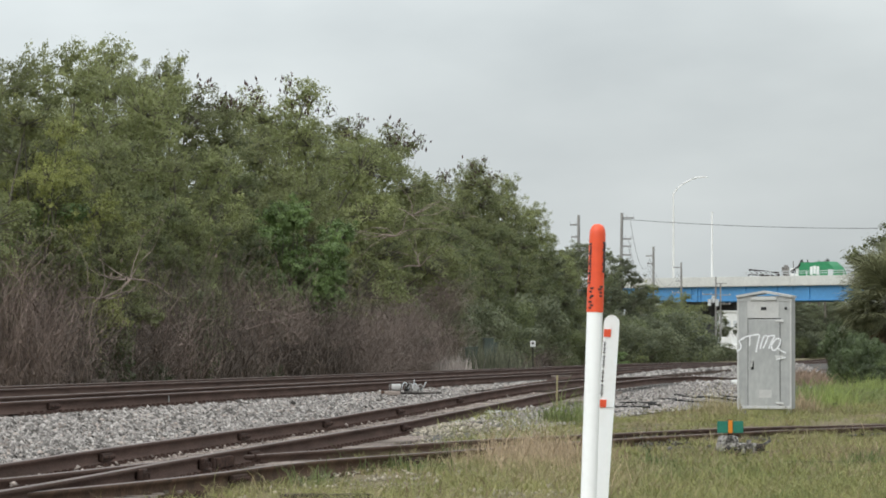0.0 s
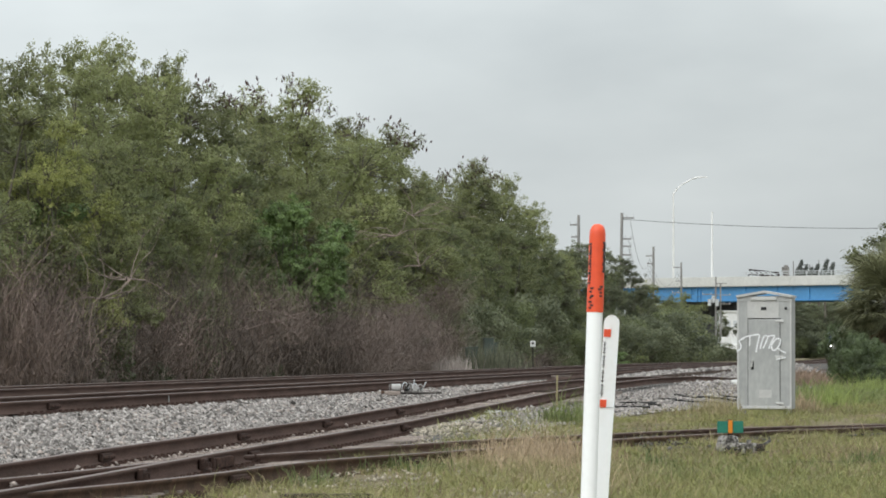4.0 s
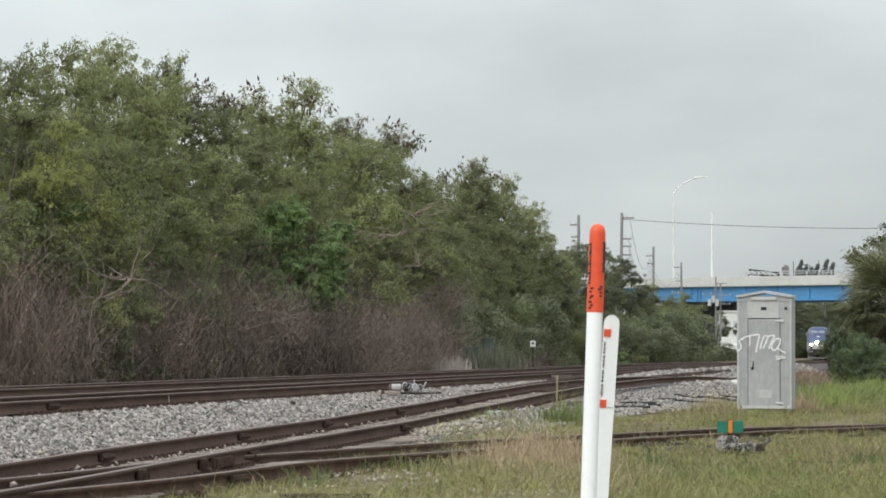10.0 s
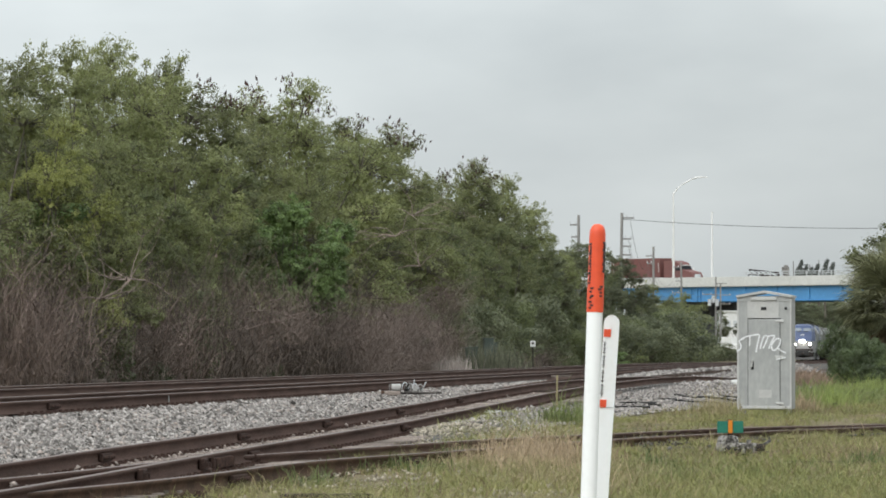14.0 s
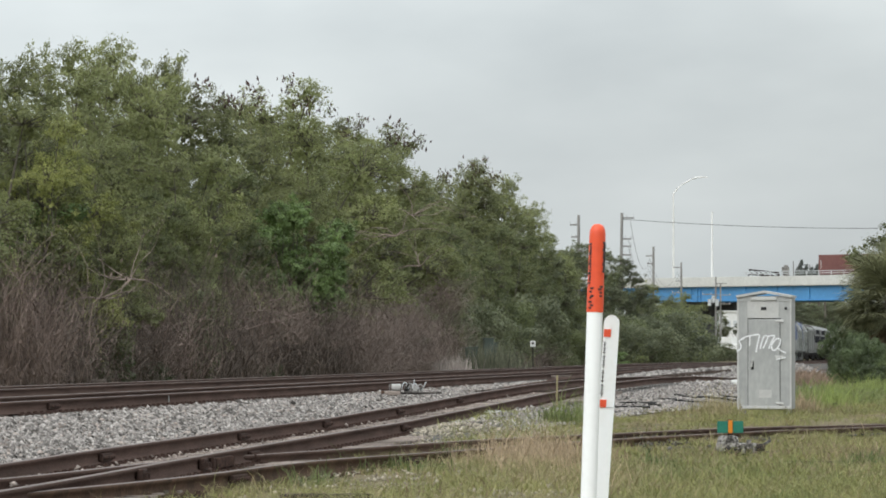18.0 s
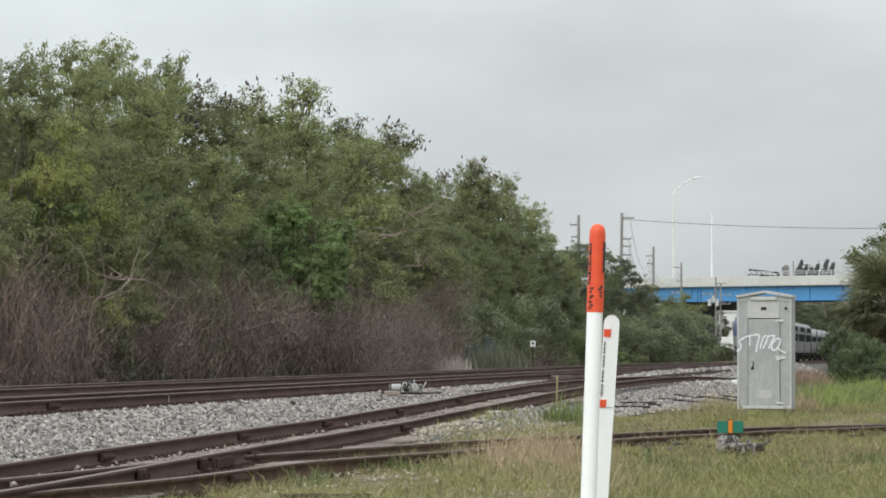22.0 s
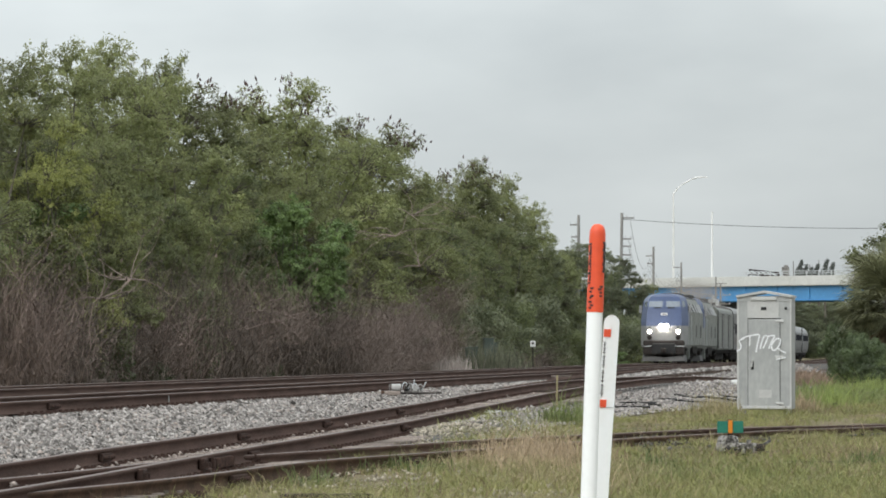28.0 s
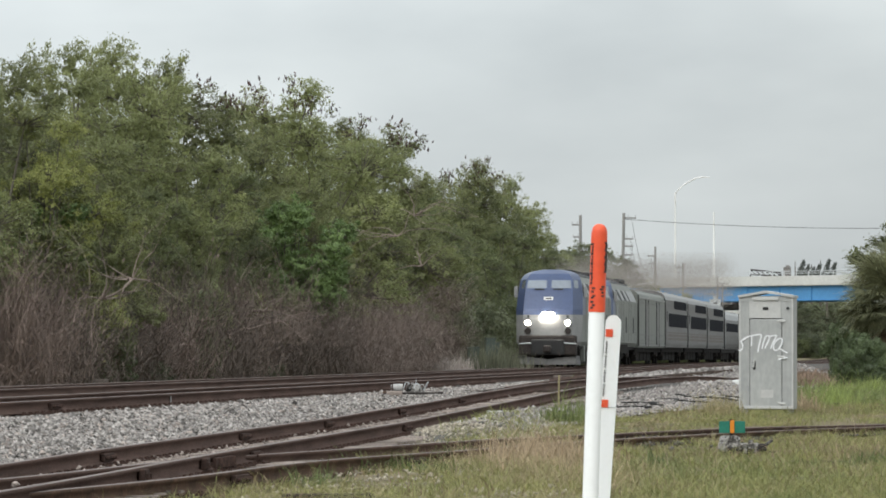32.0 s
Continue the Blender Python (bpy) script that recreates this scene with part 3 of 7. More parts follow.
# ---- signal case ----
def signal_case():
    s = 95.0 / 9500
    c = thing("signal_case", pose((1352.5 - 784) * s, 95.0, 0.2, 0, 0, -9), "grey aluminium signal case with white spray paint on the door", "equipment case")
    W, D, H = 0.95, 0.8, 2.0
    part("body", box(B(), 0, D / 2, .08 + H / 2, W, D, H, .012), M_CASE, c)
    roof = B()
    prof = [(-W / 2 - .02, 2.06), (-W / 2 - .02, 2.10), (0, 2.185), (W / 2 + .02, 2.10), (W / 2 + .02, 2.06), (0, 2.14)]
    a = [roof.verts.new((x, -.05, z)) for x, z in prof]
    b = [roof.verts.new((x, D + .05, z)) for x, z in prof]
    roof.faces.new(a), roof.faces.new(b[::-1])
    for i in range(6):
        roof.faces.new((a[i], b[i], b[(i + 1) % 6], a[(i + 1) % 6]))
    bmesh.ops.recalc_face_normals(roof, faces=roof.faces)
    part("roof", roof, M_CASE_LIGHT, c, "low gabled metal roof")
    part("gable", box(B(), 0, -.006, 2.04, W - .04, .01, .1), M_CASE, c)
    part("vent_hood", box(B(), -.01, -.02, 2.035, .46, .05, .055, .01), M_CASE_LIGHT, c, "pale vent hood")
    part("upper_panel", box(B(), -.02, -.006, 1.85, .56, .014, .31, .004), M_CASE_LIGHT, c, "pale upper panel")
    part("louvre", box(B(), -.01, -.016, 1.865, .1, .01, .055), M_GAP, c, "dark small louvre")
    door = part("door", box(B(), 0, 0, 0, .56, .02, 1.55, .006), M_CASE, c, "grey door with sprayed white lettering")
    door.location = (-.005, -.008, .9)
    part("sill", box(B(), 0, -.012, .115, W + .01, .03, .05, .006), M_CASE_LIGHT, c)
    for x in (-.29, .28):
        part("door_gap", box(B(), x, -.002, .9, .008, .012, 1.57), M_GAP, c, "dark door gap")
    part("door_gap", box(B(), 0, -.002, 1.685, .58, .012, .012), M_GAP, c, "dark door gap")
    for z in (1.66, 1.645, 1.02, .99, .2, .185):
        part("hinge", rod(B(), (.19 + (z * 53 % 1) * .04, -.02, z), (.34, -.02, z - .01), .014, n=8), M_CASE_LIGHT, c, "bright hinge strap")
    part("handle", rod(B(), (-.225, -.04, .83), (-.205, -.04, .96), .014, n=8), M_CASE_LIGHT, c, "bright door handle")
    part("handle_plate", box(B(), -.21, -.02, .86, .05, .015, .15, .004), M_GAP, c)
    part("lock_bolt", rod(B(), (.385, -.03, 1.87), (.385, 0, 1.87), .025, n=10), M_GAP, c)
    part("notice", box(B(), .02, -.021, .36, .22, .006, .14), M_CASE_LIGHT, c, "faded notice plate")
    for x in (-.42, .4):
        part("leg", box(B(), x, .1, -.1, .05, .05, .4), M_CASE_LIGHT, c)
        part("leg", box(B(), x, .7, -.1, .05, .05, .4), M_CASE_LIGHT, c)
    for x in (-.4, .38):
        part("bolt", rod(B(), (x, -.03, .12), (x, 0, .12), .014, n=6), M_GAP, c)
    for x in (-W / 2 + .008, W / 2 - .008):
        part("corner_angle", box(B(), x, -.004, .08 + H / 2, .03, .014, H), M_CASE_LIGHT, c)

    def stroke(pts, r=.021):
        depth = -.024 - .0015 * len([o for o in c.children if o.name.startswith('spray')])
        line = smooth_line([(x, depth, z) for x, z in pts], .015)
        bm, prev = B(), None
        for k, p in enumerate(line):
            d = line[min(k + 1, len(line) - 1)] - line[max(k - 1, 0)]
            n = Vector((-d.z, 0, d.x)).normalized() * r * (.8 + .3 * noise.noise(p * 40))
            pair = (bm.verts.new(p - n), bm.verts.new(p + n))
            if prev:
                bm.faces.new((prev[0], pair[0], pair[1], prev[1]))
            prev = pair
        part("spray_letter", bm, M_SPRAY, c, "white spray paint stroke")

    stroke([(-0.355, 1.333), (-0.416, 1.313), (-0.443, 1.280), (-0.416, 1.227), (-0.423, 1.153), (-0.483, 1.110)], .017)
    stroke([(-0.402, 1.333), (-0.291, 1.377), (-0.173, 1.400), (-0.099, 1.407), (-0.086, 1.373), (-0.116, 1.247), (-0.146, 1.093)], .017)
    stroke([(-0.251, 1.380), (-0.258, 1.207)], .014)
    stroke([(-0.072, 1.153), (-0.045, 1.263), (-0.005, 1.367), (0.035, 1.387), (0.062, 1.347), (-0.019, 1.160)], .017)
    stroke([(0.049, 1.367), (0.157, 1.390), (0.183, 1.373), (0.123, 1.263), (0.082, 1.153)], .017)
    stroke([(0.258, 1.340), (0.197, 1.313), (0.136, 1.220), (0.150, 1.133), (0.217, 1.147), (0.278, 1.247), (0.284, 1.320), (0.251, 1.340)], .017)
    stroke([(0.231, 1.173), (0.305, 1.120), (0.385, 1.080)], .017)
    stroke([(0.210, 0.967), (0.291, 0.980)], .014)
    stroke([(0.305, 0.987), (0.385, 1.000)], .014)


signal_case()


# ---- switch stand ----
def switch_stand():
    c = thing("switch_stand", pose(3.56, 66.8, 0.0, 0, 0, 8), "low iron switch stand with green and amber target", "switch stand")
    part("base", box(B(), .05, 0, .04, .4, .36, .16, .03), M_IRON, c)
    part("housing", box(B(), -.02, -.02, .16, .24, .24, .2, .05), M_WORN, c, "pale grey worn housing")
    part("gear_cover", rod(B(), (-.03, -.17, .18), (-.03, -.1, .18), .085, n=14), M_WORN, c)
    part("spindle", rod(B(), (0, 0, .2), (0, 0, .46), .022, n=10), M_IRON, c)
    part("target_panel", box(B(), -.085, -.03, .365, .145, .012, .15, .012), M_GREEN_SIGN, c, "green target panel")
    part("target_panel", box(B(), .10, -.03, .365, .145, .012, .15, .012), M_GREEN_SIGN, c, "green target panel")
    part("target_blade", box(B(), .005, -.05, .37, .055, .012, .16, .01), M_AMBER, c, "amber edge-on target blade")
    part("throw_lever", rod(B(), (.1, -.05, .1), (.42, -.1, .12), .022, .018), M_IRON, c)
    part("lever_weight", box(B(), .36, -.1, .11, .14, .1, .1, .03), M_IRON, c)
    part("switch_rod", rod(B(), (.1, .1, .04), (1.0, 1.2, .03), .02), M_IRON, c)
    for x in (-.12, .12):
        part("bolt", rod(B(), (x, -.14, .14), (x, -.14, .18), .02, n=6), M_IRON, c)
    part("crank_arm", box(B(), .2, -.12, .13, .3, .06, .08, .02, Matrix.Rotation(.4, 4, "Z")), M_WORN, c)
    part("latch_plate", box(B(), -.14, -.16, .12, .1, .08, .12, .02), M_WORN, c)
    for k in range(3):
        part("lock_lug", box(B(), .14 + .07 * k, -.18, .1 + .05 * (k % 2), .05, .06, .12, .01), M_WORN, c)
    part("foot_pedal", rod(B(), (.3, -.05, .05), (.52, .0, .2), .02), M_WORN, c)
    part("tie", box(B(), .05, .35, -.06, .24, 2.6, .16, .02, Matrix.Rotation(radians(-35), 4, "Z")), M_TIE, c, "weathered head tie")


switch_stand()


# ---- switch machine beside the near main track ----
def switch_machine():
    y = 113.5
    c = thing("switch_machine", pose(main_x(y, NEAR_TRACK + 2.15), y, 0.40, 0, 0, HEAD + 4), "pale grey electric switch machine on the ballast", "switch machine")
    c.scale = (.66, .66, .75)
    part("base_plate", box(B(), 0, 0, .03, 1.1, .5, .06, .01), M_IRON, c)
    part("tie_end", box(B(), -.55, .1, .02, .5, .24, .14, .02), M_RUST, c, "rusty tie end")
    part("motor_housing", rod(B(), (-.46, 0, .19), (-.16, 0, .19), .11, n=16), M_WORN_PALE, c, "pale rounded motor housing")
    part("motor_end", rod(B(), (-.54, 0, .2), (-.5, 0, .2), .09, n=12), M_WORN, c)
    part("side_plate", box(B(), -.42, -.24, .04, .5, .1, .12, .02), M_TIE, c, "weathered side plate")
    part("gear_housing", box(B(), .1, 0, .16, .3, .34, .24, .05), M_WORN, c)
    for q, x in enumerate((-.02, .14, .3, .46)):
        hoop = B()
        for k in range(8):
            a0, a1 = math.pi * k / 8, math.pi * (k + 1) / 8
            rod(hoop, (x + .1 * math.cos(a0), -.2, .16 + (.18 - .02 * q) * math.sin(a0)), (x + .1 * math.cos(a1), -.2, .16 + (.18 - .02 * q) * math.sin(a1)), .016, n=6)
        part("conduit", hoop, (M_GALV, M_WORN_PALE)[q % 2], c, "bent grey conduit")
    part("fallen_rod", rod(B(), (.2, -.3, .03), (1.15, -.34, .05), .025), M_IRON, c)
    part("crank_lever", rod(B(), (.5, -.1, .1), (.66, -.16, .36), .02), M_GALV, c)
    part("cable_loop", rod(B(), (-.05, -.2, .1), (.1, -.3, .3), .025), M_IRON, c)
    part("cover_plate", box(B(), .3, -.19, .18, .14, .04, .16, .02), M_WORN_PALE, c)
    part("cover_ring", rod(B(), (.05, -.19, .16), (.05, -.15, .16), .07, n=16), M_GAP, c)
    part("junction_box", box(B(), .42, 0, .13, .2, .26, .17, .03), M_WORN, c)
    part("hand_lever", rod(B(), (.24, -.12, .2), (.28, -.14, .42), .014), M_GALV, c)
    part("throw_rod", rod(B(), (.3, .1, .05), (.9, .14, .04), .02), M_IRON, c)
    part("cable", rod(B(), (-.5, 0, .05), (-.9, -.3, -.02), .02), M_WIRE, c)


switch_machine()


# ---- the train ----
def nose_half(z):
    """Half width of the cab front."""
    return float(np.interp(z, [0.7, 0.95, 1.15, 2.6, 3.25, 3.7, 3.95, 4.12, 4.2, 4.28, 4.34, 4.40], [1.2, 1.38, 1.48, 1.5, 1.46, 1.41, 1.36, 1.26, 1.17, 1.02, 0.84, 0.45]))


def loco_half(z):
    return float(np.interp(z, [0.7, 0.95, 1.15, 3.25, 3.85, 4.2, 4.33, 4.40], [1.2, 1.38, 1.5, 1.5, 1.2, 0.98, 0.7, 0.25]))


LOCO_ROWS = [0.95, 1.15, 1.5, 1.9, 2.15, 2.35, 2.6, 2.9, 3.25, 3.5, 3.7, 3.85, 3.95, 4.05, 4.12, 4.2, 4.28, 4.34, 4.40]


def nose_back(u, z):
    """How far the nose stands back at height z and share u of the half width."""
    up = float(np.interp(z, [0.9, 2.3, 2.6, 3.4, 3.9, 4.2, 4.40], [0.0, 0.04, 0.16, 0.62, 0.95, 1.25, 1.75]))
    a = abs(u)
    return up + (0.8 * ((a - 0.74) / 0.26) if a > 0.74 else 0.0) + 0.12 * a * a


def nose_point(u, z, out=0.0):
    return Vector((u * nose_half(z), nose_back(u, z) - out, z))


def side_half(y, z):
    """Half width of the body: the cab front's shape passes over into the canted sides behind the cab."""
    w = min(1.0, max(0.0, (y - 1.9) / 1.3))
    return nose_half(z) * (1 - w) + loco_half(z) * w


def front_panel(name, u0, u1, z0, z1, material, parent, label="", out=0.012, n=5):
    bm = B()
    grid = [[bm.verts.new(nose_point(u0 + (u1 - u0) * i / n, z0 + (z1 - z0) * j / n, out)) for i in range(n + 1)] for j in range(n + 1)]
    back = [[bm.verts.new(nose_point(u0 + (u1 - u0) * i / n, z0 + (z1 - z0) * j / n, -.03)) for i in range(n + 1)] for j in range(n + 1)]
    for j in range(n):
        for i in range(n):
            bm.faces.new((grid[j][i], grid[j][i + 1], grid[j + 1][i + 1], grid[j + 1][i]))
    for i in range(n):
        bm.faces.new((grid[0][i], back[0][i], back[0][i + 1], grid[0][i + 1]))
        bm.faces.new((grid[n][i], grid[n][i + 1], back[n][i + 1], back[n][i]))
        bm.faces.new((grid[i][0], grid[i + 1][0], back[i + 1][0], back[i][0]))
        bm.faces.new((grid[i][n], back[i][n], back[i + 1][n], grid[i + 1][n]))
    bmesh.ops.recalc_face_normals(bm, faces=bm.faces)
    return part(name, bm, material, parent, label)


def wheel_truck(parent, y, axles, name="wheel_truck", wheel=0.46, gauge=0.72):
    t = part(name, box(B(), 0, 0, 0, 2.2, 2.4 + (axles - 2) * 1.6, .28, .05), M_TRUCK, parent, "dusty black wheel truck")
    t.location = (0, y, .62)
    span = [(-1.25 + 2.5 * k / (axles - 1)) for k in range(axles)]
    for s in (-1, 1):
        part("side_frame", box(B(), s * 1.12, 0, .08, .16, 3.3, .34, .06), M_TRUCK, t)
        for k in range(2):
            part("spring", rod(B(), (s * 1.17, -.35 + .7 * k, -.2), (s * 1.17, -.35 + .7 * k, .05), .1, n=10), M_IRON, t)
    for a in span:
        for s in (-1, 1):
            w = rod(B(), (s * gauge - .06, a, wheel - .62), (s * gauge + .07, a, wheel - .62), wheel, n=24)
            rod(w, (s * (gauge + .07), a, wheel - .62), (s * (gauge + .16), a, wheel - .62), .13, n=12)
            part("wheel", w, M_TRUCK, t)
    return t


def build_loco(lit):
    c = thing("locomotive", Matrix(), "silver-grey and blue passenger diesel locomotive, headlamps lit" if lit else "silver-grey and blue passenger diesel locomotive, coupled behind", "locomotive", "train")
    L = 20.8
    ys = [1.9, 2.4, 2.9, 3.2, 4.4, 5.2, 6.5, 8, 9.5, 11, 12.5, 14, 15.5, 17, 18.5, 19.6, L]
    blue, grey, roof, nose = B(), B(), B(), B()

    def put(pts):
        mid = sum(pts, Vector()) / len(pts)
        curve = 2.30 + 0.0 * mid.x
        is_blue = mid.z > curve and mid.y < 2.4 + .5 * min(1.0, max(0, (mid.z - 2.2) / .9)) ** .5
        dark = mid.z > 4.1 and mid.y > 3.0
        bm = blue if is_blue else roof if dark else nose if mid.y < 1.2 else grey
        bm.faces.new([bm.verts.new(p) for p in pts])
    us = [-1, -.93, -.86, -.8, -.74, -.5, -.25, 0, .25, .5, .74, .8, .86, .93, 1]
    for j in range(len(LOCO_ROWS) - 1):
        z0, z1 = LOCO_ROWS[j], LOCO_ROWS[j + 1]
        for i in range(len(us) - 1):
            put([nose_point(us[i], z0), nose_point(us[i + 1], z0), nose_point(us[i + 1], z1), nose_point(us[i], z1)])
        for s in (-1, 1):
            e0, e1 = nose_point(s, z0), nose_point(s, z1)
            a0 = [e0] + [Vector((s * side_half(y, z0), y, z0)) for y in [max(q, e0.y) for q in ys]]
            a1 = [e1] + [Vector((s * side_half(y, z1), y, z1)) for y in [max(q, e1.y) for q in ys]]
            for k in range(min(len(a0), len(a1)) - 1):
                q = [a0[k], a0[k + 1], a1[k + 1], a1[k]]
                put(q if s > 0 else q[::-1])
        put([Vector((-loco_half(z0), L, z0)), Vector((loco_half(z0), L, z0)), Vector((loco_half(z1), L, z1)), Vector((-loco_half(z1), L, z1))][::-1])
    top = [(nose_point(-1, 4.40), nose_point(1, 4.40))] + [(Vector((-.25, y, 4.40)), Vector((.25, y, 4.40))) for y in ys]
    for (a, b), (d, e) in zip(top[:-1], top[1:]):
        put([a, b, e, d])
    for bm in (blue, grey, roof, nose):
        bmesh.ops.remove_doubles(bm, verts=bm.verts, dist=0.002)
        bmesh.ops.recalc_face_normals(bm, faces=bm.faces)
    body = part("body", grey, M_LOCO_GREY, c, "silver-grey body shell")
    part("cab_hood", blue, M_LOCO_BLUE, c, "blue cab hood")
    part("nose", nose, M_LOCO_NOSE, c, "silver lower nose, paled for lamp glare")
    part("roof", roof, M_ROOF_DARK, c, "dark sooty roof")
    part("floor_frame", box(B(), 0, 10.5, .9, 2.7, 19.6, .2), M_TRUCK, c)
    for s in (-1, 1):
        front_panel("windshield", s * .08, s * .9, 3.55, 3.91, M_WINDSHIELD, c, "windshield pane mirroring the sky", n=8)
        front_panel("wiper_cowl", s * .14, s * .45, 3.47, 3.53, M_GAP, c, out=.03)
        front_panel("marker_light", s * .56, s * .62, 2.22, 2.32, M_GAP, c, out=.02)
        # mirrors
        part("mirror", box(B(), s * 1.57, 1.75, 3.4, .16, .08, .5, .02), M_LOCO_NOSE, c, "grey side mirror")
        part("cab_window", box(B(), s * 1.42, 2.35, 3.42, .1, .5, .42, .01, Matrix.Rotation(s * radians(-20), 4, "Y")), M_GLASS, c)
        part("cab_door", box(B(), s * 1.5, 3.25, 2.25, .02, .62, 2.0, .005), M_LOCO_GREY, c)
        part("side_blue_stripe", box(B(), s * 1.385, 2.62, 3.5, .03, .1, .62, 0, Matrix.Rotation(s * radians(-26.5), 4, "Y")), M_LOCO_BLUE, c)
        n = 0
        for y0, y1 in ((3.2, 4.6), (6.2, 8.2), (10.2, 12.0), (14.0, 14.8)):
            part("intake_grille", box(B(), s * 1.36, (y0 + y1) / 2, 3.54, .03, y1 - y0, .56, 0, Matrix.Rotation(s * radians(-26.5), 4, "Y")), M_GAP, c, "dark intake grille")
        for y0, y1 in ((4.7, 6.1), (8.3, 10.1), (12.1, 13.9), (15.0, 17.2), (17.4, 20.2)):
            part("cant_panel", box(B(), s * 1.36, (y0 + y1) / 2, 3.54, .035, y1 - y0, .60, .005, Matrix.Rotation(s * radians(-26.5), 4, "Y")), M_ROOFMETAL, c, "pale canted roof panel")
        for y in (5.0, 11.5, 17.5):
            part("louvre_door", box(B(), s * 1.5, y, 2.05, .02, .9, .8), M_GAP, c, "dark louvred door")
        for y in (7.4, 9.4, 13.6, 15.6, 19.0):
            part("panel_seam", box(B(), s * 1.501, y, 2.2, .01, .04, 2.05), M_GAP, c)
        part("skirt", box(B(), s * 1.42, 10.4, .86, .06, 6.2, .5, .02), M_TRUCK, c, "dark fuel tank skirt")
        part("step", box(B(), s * 1.36, 2.9, .6, .2, .6, .7, .03), M_LOCO_GREY, c)
        part("grab_rail", rod(B(), (s * 1.56, 3.62, 1.2), (s * 1.56, 3.62, 3.0), .02), M_GALV, c)
        dl = part("ditch_lamp_housing", rod(B(), (s * .9, -.06, 1.99), (s * .9, .1, 1.99), .14, n=20), M_GALV, c)
        part("ditch_lamp", rod(B(), (s * .9, -.075, 1.99), (s * .9, -.055, 1.99), .11, n=20), M_DITCH if lit else M_GLASS, c, "lit ditch lamp" if lit else "")
        part("horn_port", rod(B(), (s * .9, -.04, 1.62), (s * .9, .1, 1.62), .15, n=16), M_IRON, c)
        part("uncoupling_lever", rod(B(), (s * .5, -.12, 1.1), (s * 1.3, -.12, 1.05), .025), M_GALV, c)
        part("air_hose", rod(B(), (s * .4, -.15, .95), (s * .55, -.2, .5), .035), M_IRON, c)
    front_panel("number_panel", -.14, .14, 3.02, 3.16, M_WHITE, c, "pale number panel", out=.02)
    front_panel("number_bar", -.10, .10, 3.06, 3.12, M_INK, c, out=.03)
    part("headlamp_bezel", box(B(), 0, .06, 2.33, .62, .14, .3, .05), M_GALV, c)
    for s in (-1, 1):
        part("headlamp", rod(B(), (s * .15, -.05, 2.33), (s * .15, -.02, 2.33), .13, n=20), M_HEADLAMP if lit else M_GLASS, c, "blazing headlamp" if lit else "")
    part("pilot_sheet", box(B(), 0, .16, .98, 2.6, .5, .9, .1), M_IRON, c, "sooty black pilot")
    part("pilot_recess", box(B(), 0, .0, .9, 1.5, .4, .7, .08), M_GAP, c, "black coupler recess")
    part("coupler", box(B(), 0, -.3, .82, .34, .8, .3, .08), M_IRON, c)
    plow = B()
    rows = [(-1.45, .10, .5), (-1.3, .12, -.05), (0, .12, -.42), (1.3, .12, -.05), (1.45, .10, .5)]
    lo = [plow.verts.new((x, y, z)) for x, z, y in rows]
    hi = [plow.verts.new((x * .95, y + .22, .52 if abs(x) > .5 else .36)) for x, z, y in rows]
    for i in range(4):
        plow.faces.new((lo[i], lo[i + 1], hi[i + 1], hi[i]))
    ex = bmesh.ops.extrude_face_region(plow, geom=plow.faces[:])["geom"]
    bmesh.ops.translate(plow, vec=(0, .06, 0), verts=[v for v in ex if isinstance(v, bmesh.types.BMVert)])
    bmesh.ops.recalc_face_normals(plow, faces=plow.faces)
    part("snow_plow", plow, M_PLOW, c, "sooty grey pilot plow")
    for y in (4.2, 16.9):
        wheel_truck(c, y, 2, wheel=.51)
    part("fuel_tank", box(B(), 0, 10.5, .7, 2.5, 5.4, .75, .12), M_TRUCK, c)
    for y in (7.0, 9.5, 12.5):
        part("roof_fan", rod(B(), (0, y, 4.36), (0, y, 4.47), .6, n=24), M_ROOF_DARK, c)
    part("exhaust_hood", box(B(), 0, 11.0, 4.42, .5, .9, .16, .03), M_ROOF_DARK, c)
    part("radiator_hood", box(B(), 0, 17.0, 4.36, 1.9, 4.6, .2, .06), M_ROOF_DARK, c, "dark radiator hood")
    return c


def car_shell(profile, L, split_z):
    """Side shell below split_z and roof above it, rounded across, closed at both ends."""
    low, high = B(), B()
    n = len(profile)
    ys = [0, .25] + list(np.linspace(2, L - 2, 8)) + [L - .25, L]
    for k in range(len(ys) - 1):
        for i in range(n - 1):
            (x0, z0), (x1, z1) = profile[i], profile[i + 1]
            bm = high if (z0 + z1) / 2 > split_z else low
            bm.faces.new([bm.verts.new(p) for p in ((x0, ys[k], z0), (x0, ys[k + 1], z0), (x1, ys[k + 1], z1), (x1, ys[k], z1))])
    for y in (0, L):
        low.faces.new([low.verts.new((x, y, z)) for x, z in profile])
    for bm in (low, high):
        bmesh.ops.remove_doubles(bm, verts=bm.verts, dist=.001)
        bmesh.ops.recalc_face_normals(bm, faces=bm.faces)
    return low, high


SLEEPER_HALF = [(1.5, .95), (1.55, 1.2), (1.55, 3.7), (1.48, 3.92), (1.30, 4.08), (.9, 4.2), (.4, 4.26), (0, 4.27)]
COACH_HALF = [(1.35, .95), (1.52, 1.35), (1.6, 2.0), (1.6, 2.6), (1.52, 3.1), (1.32, 3.5), (1.0, 3.75), (.5, 3.86), (0, 3.88)]


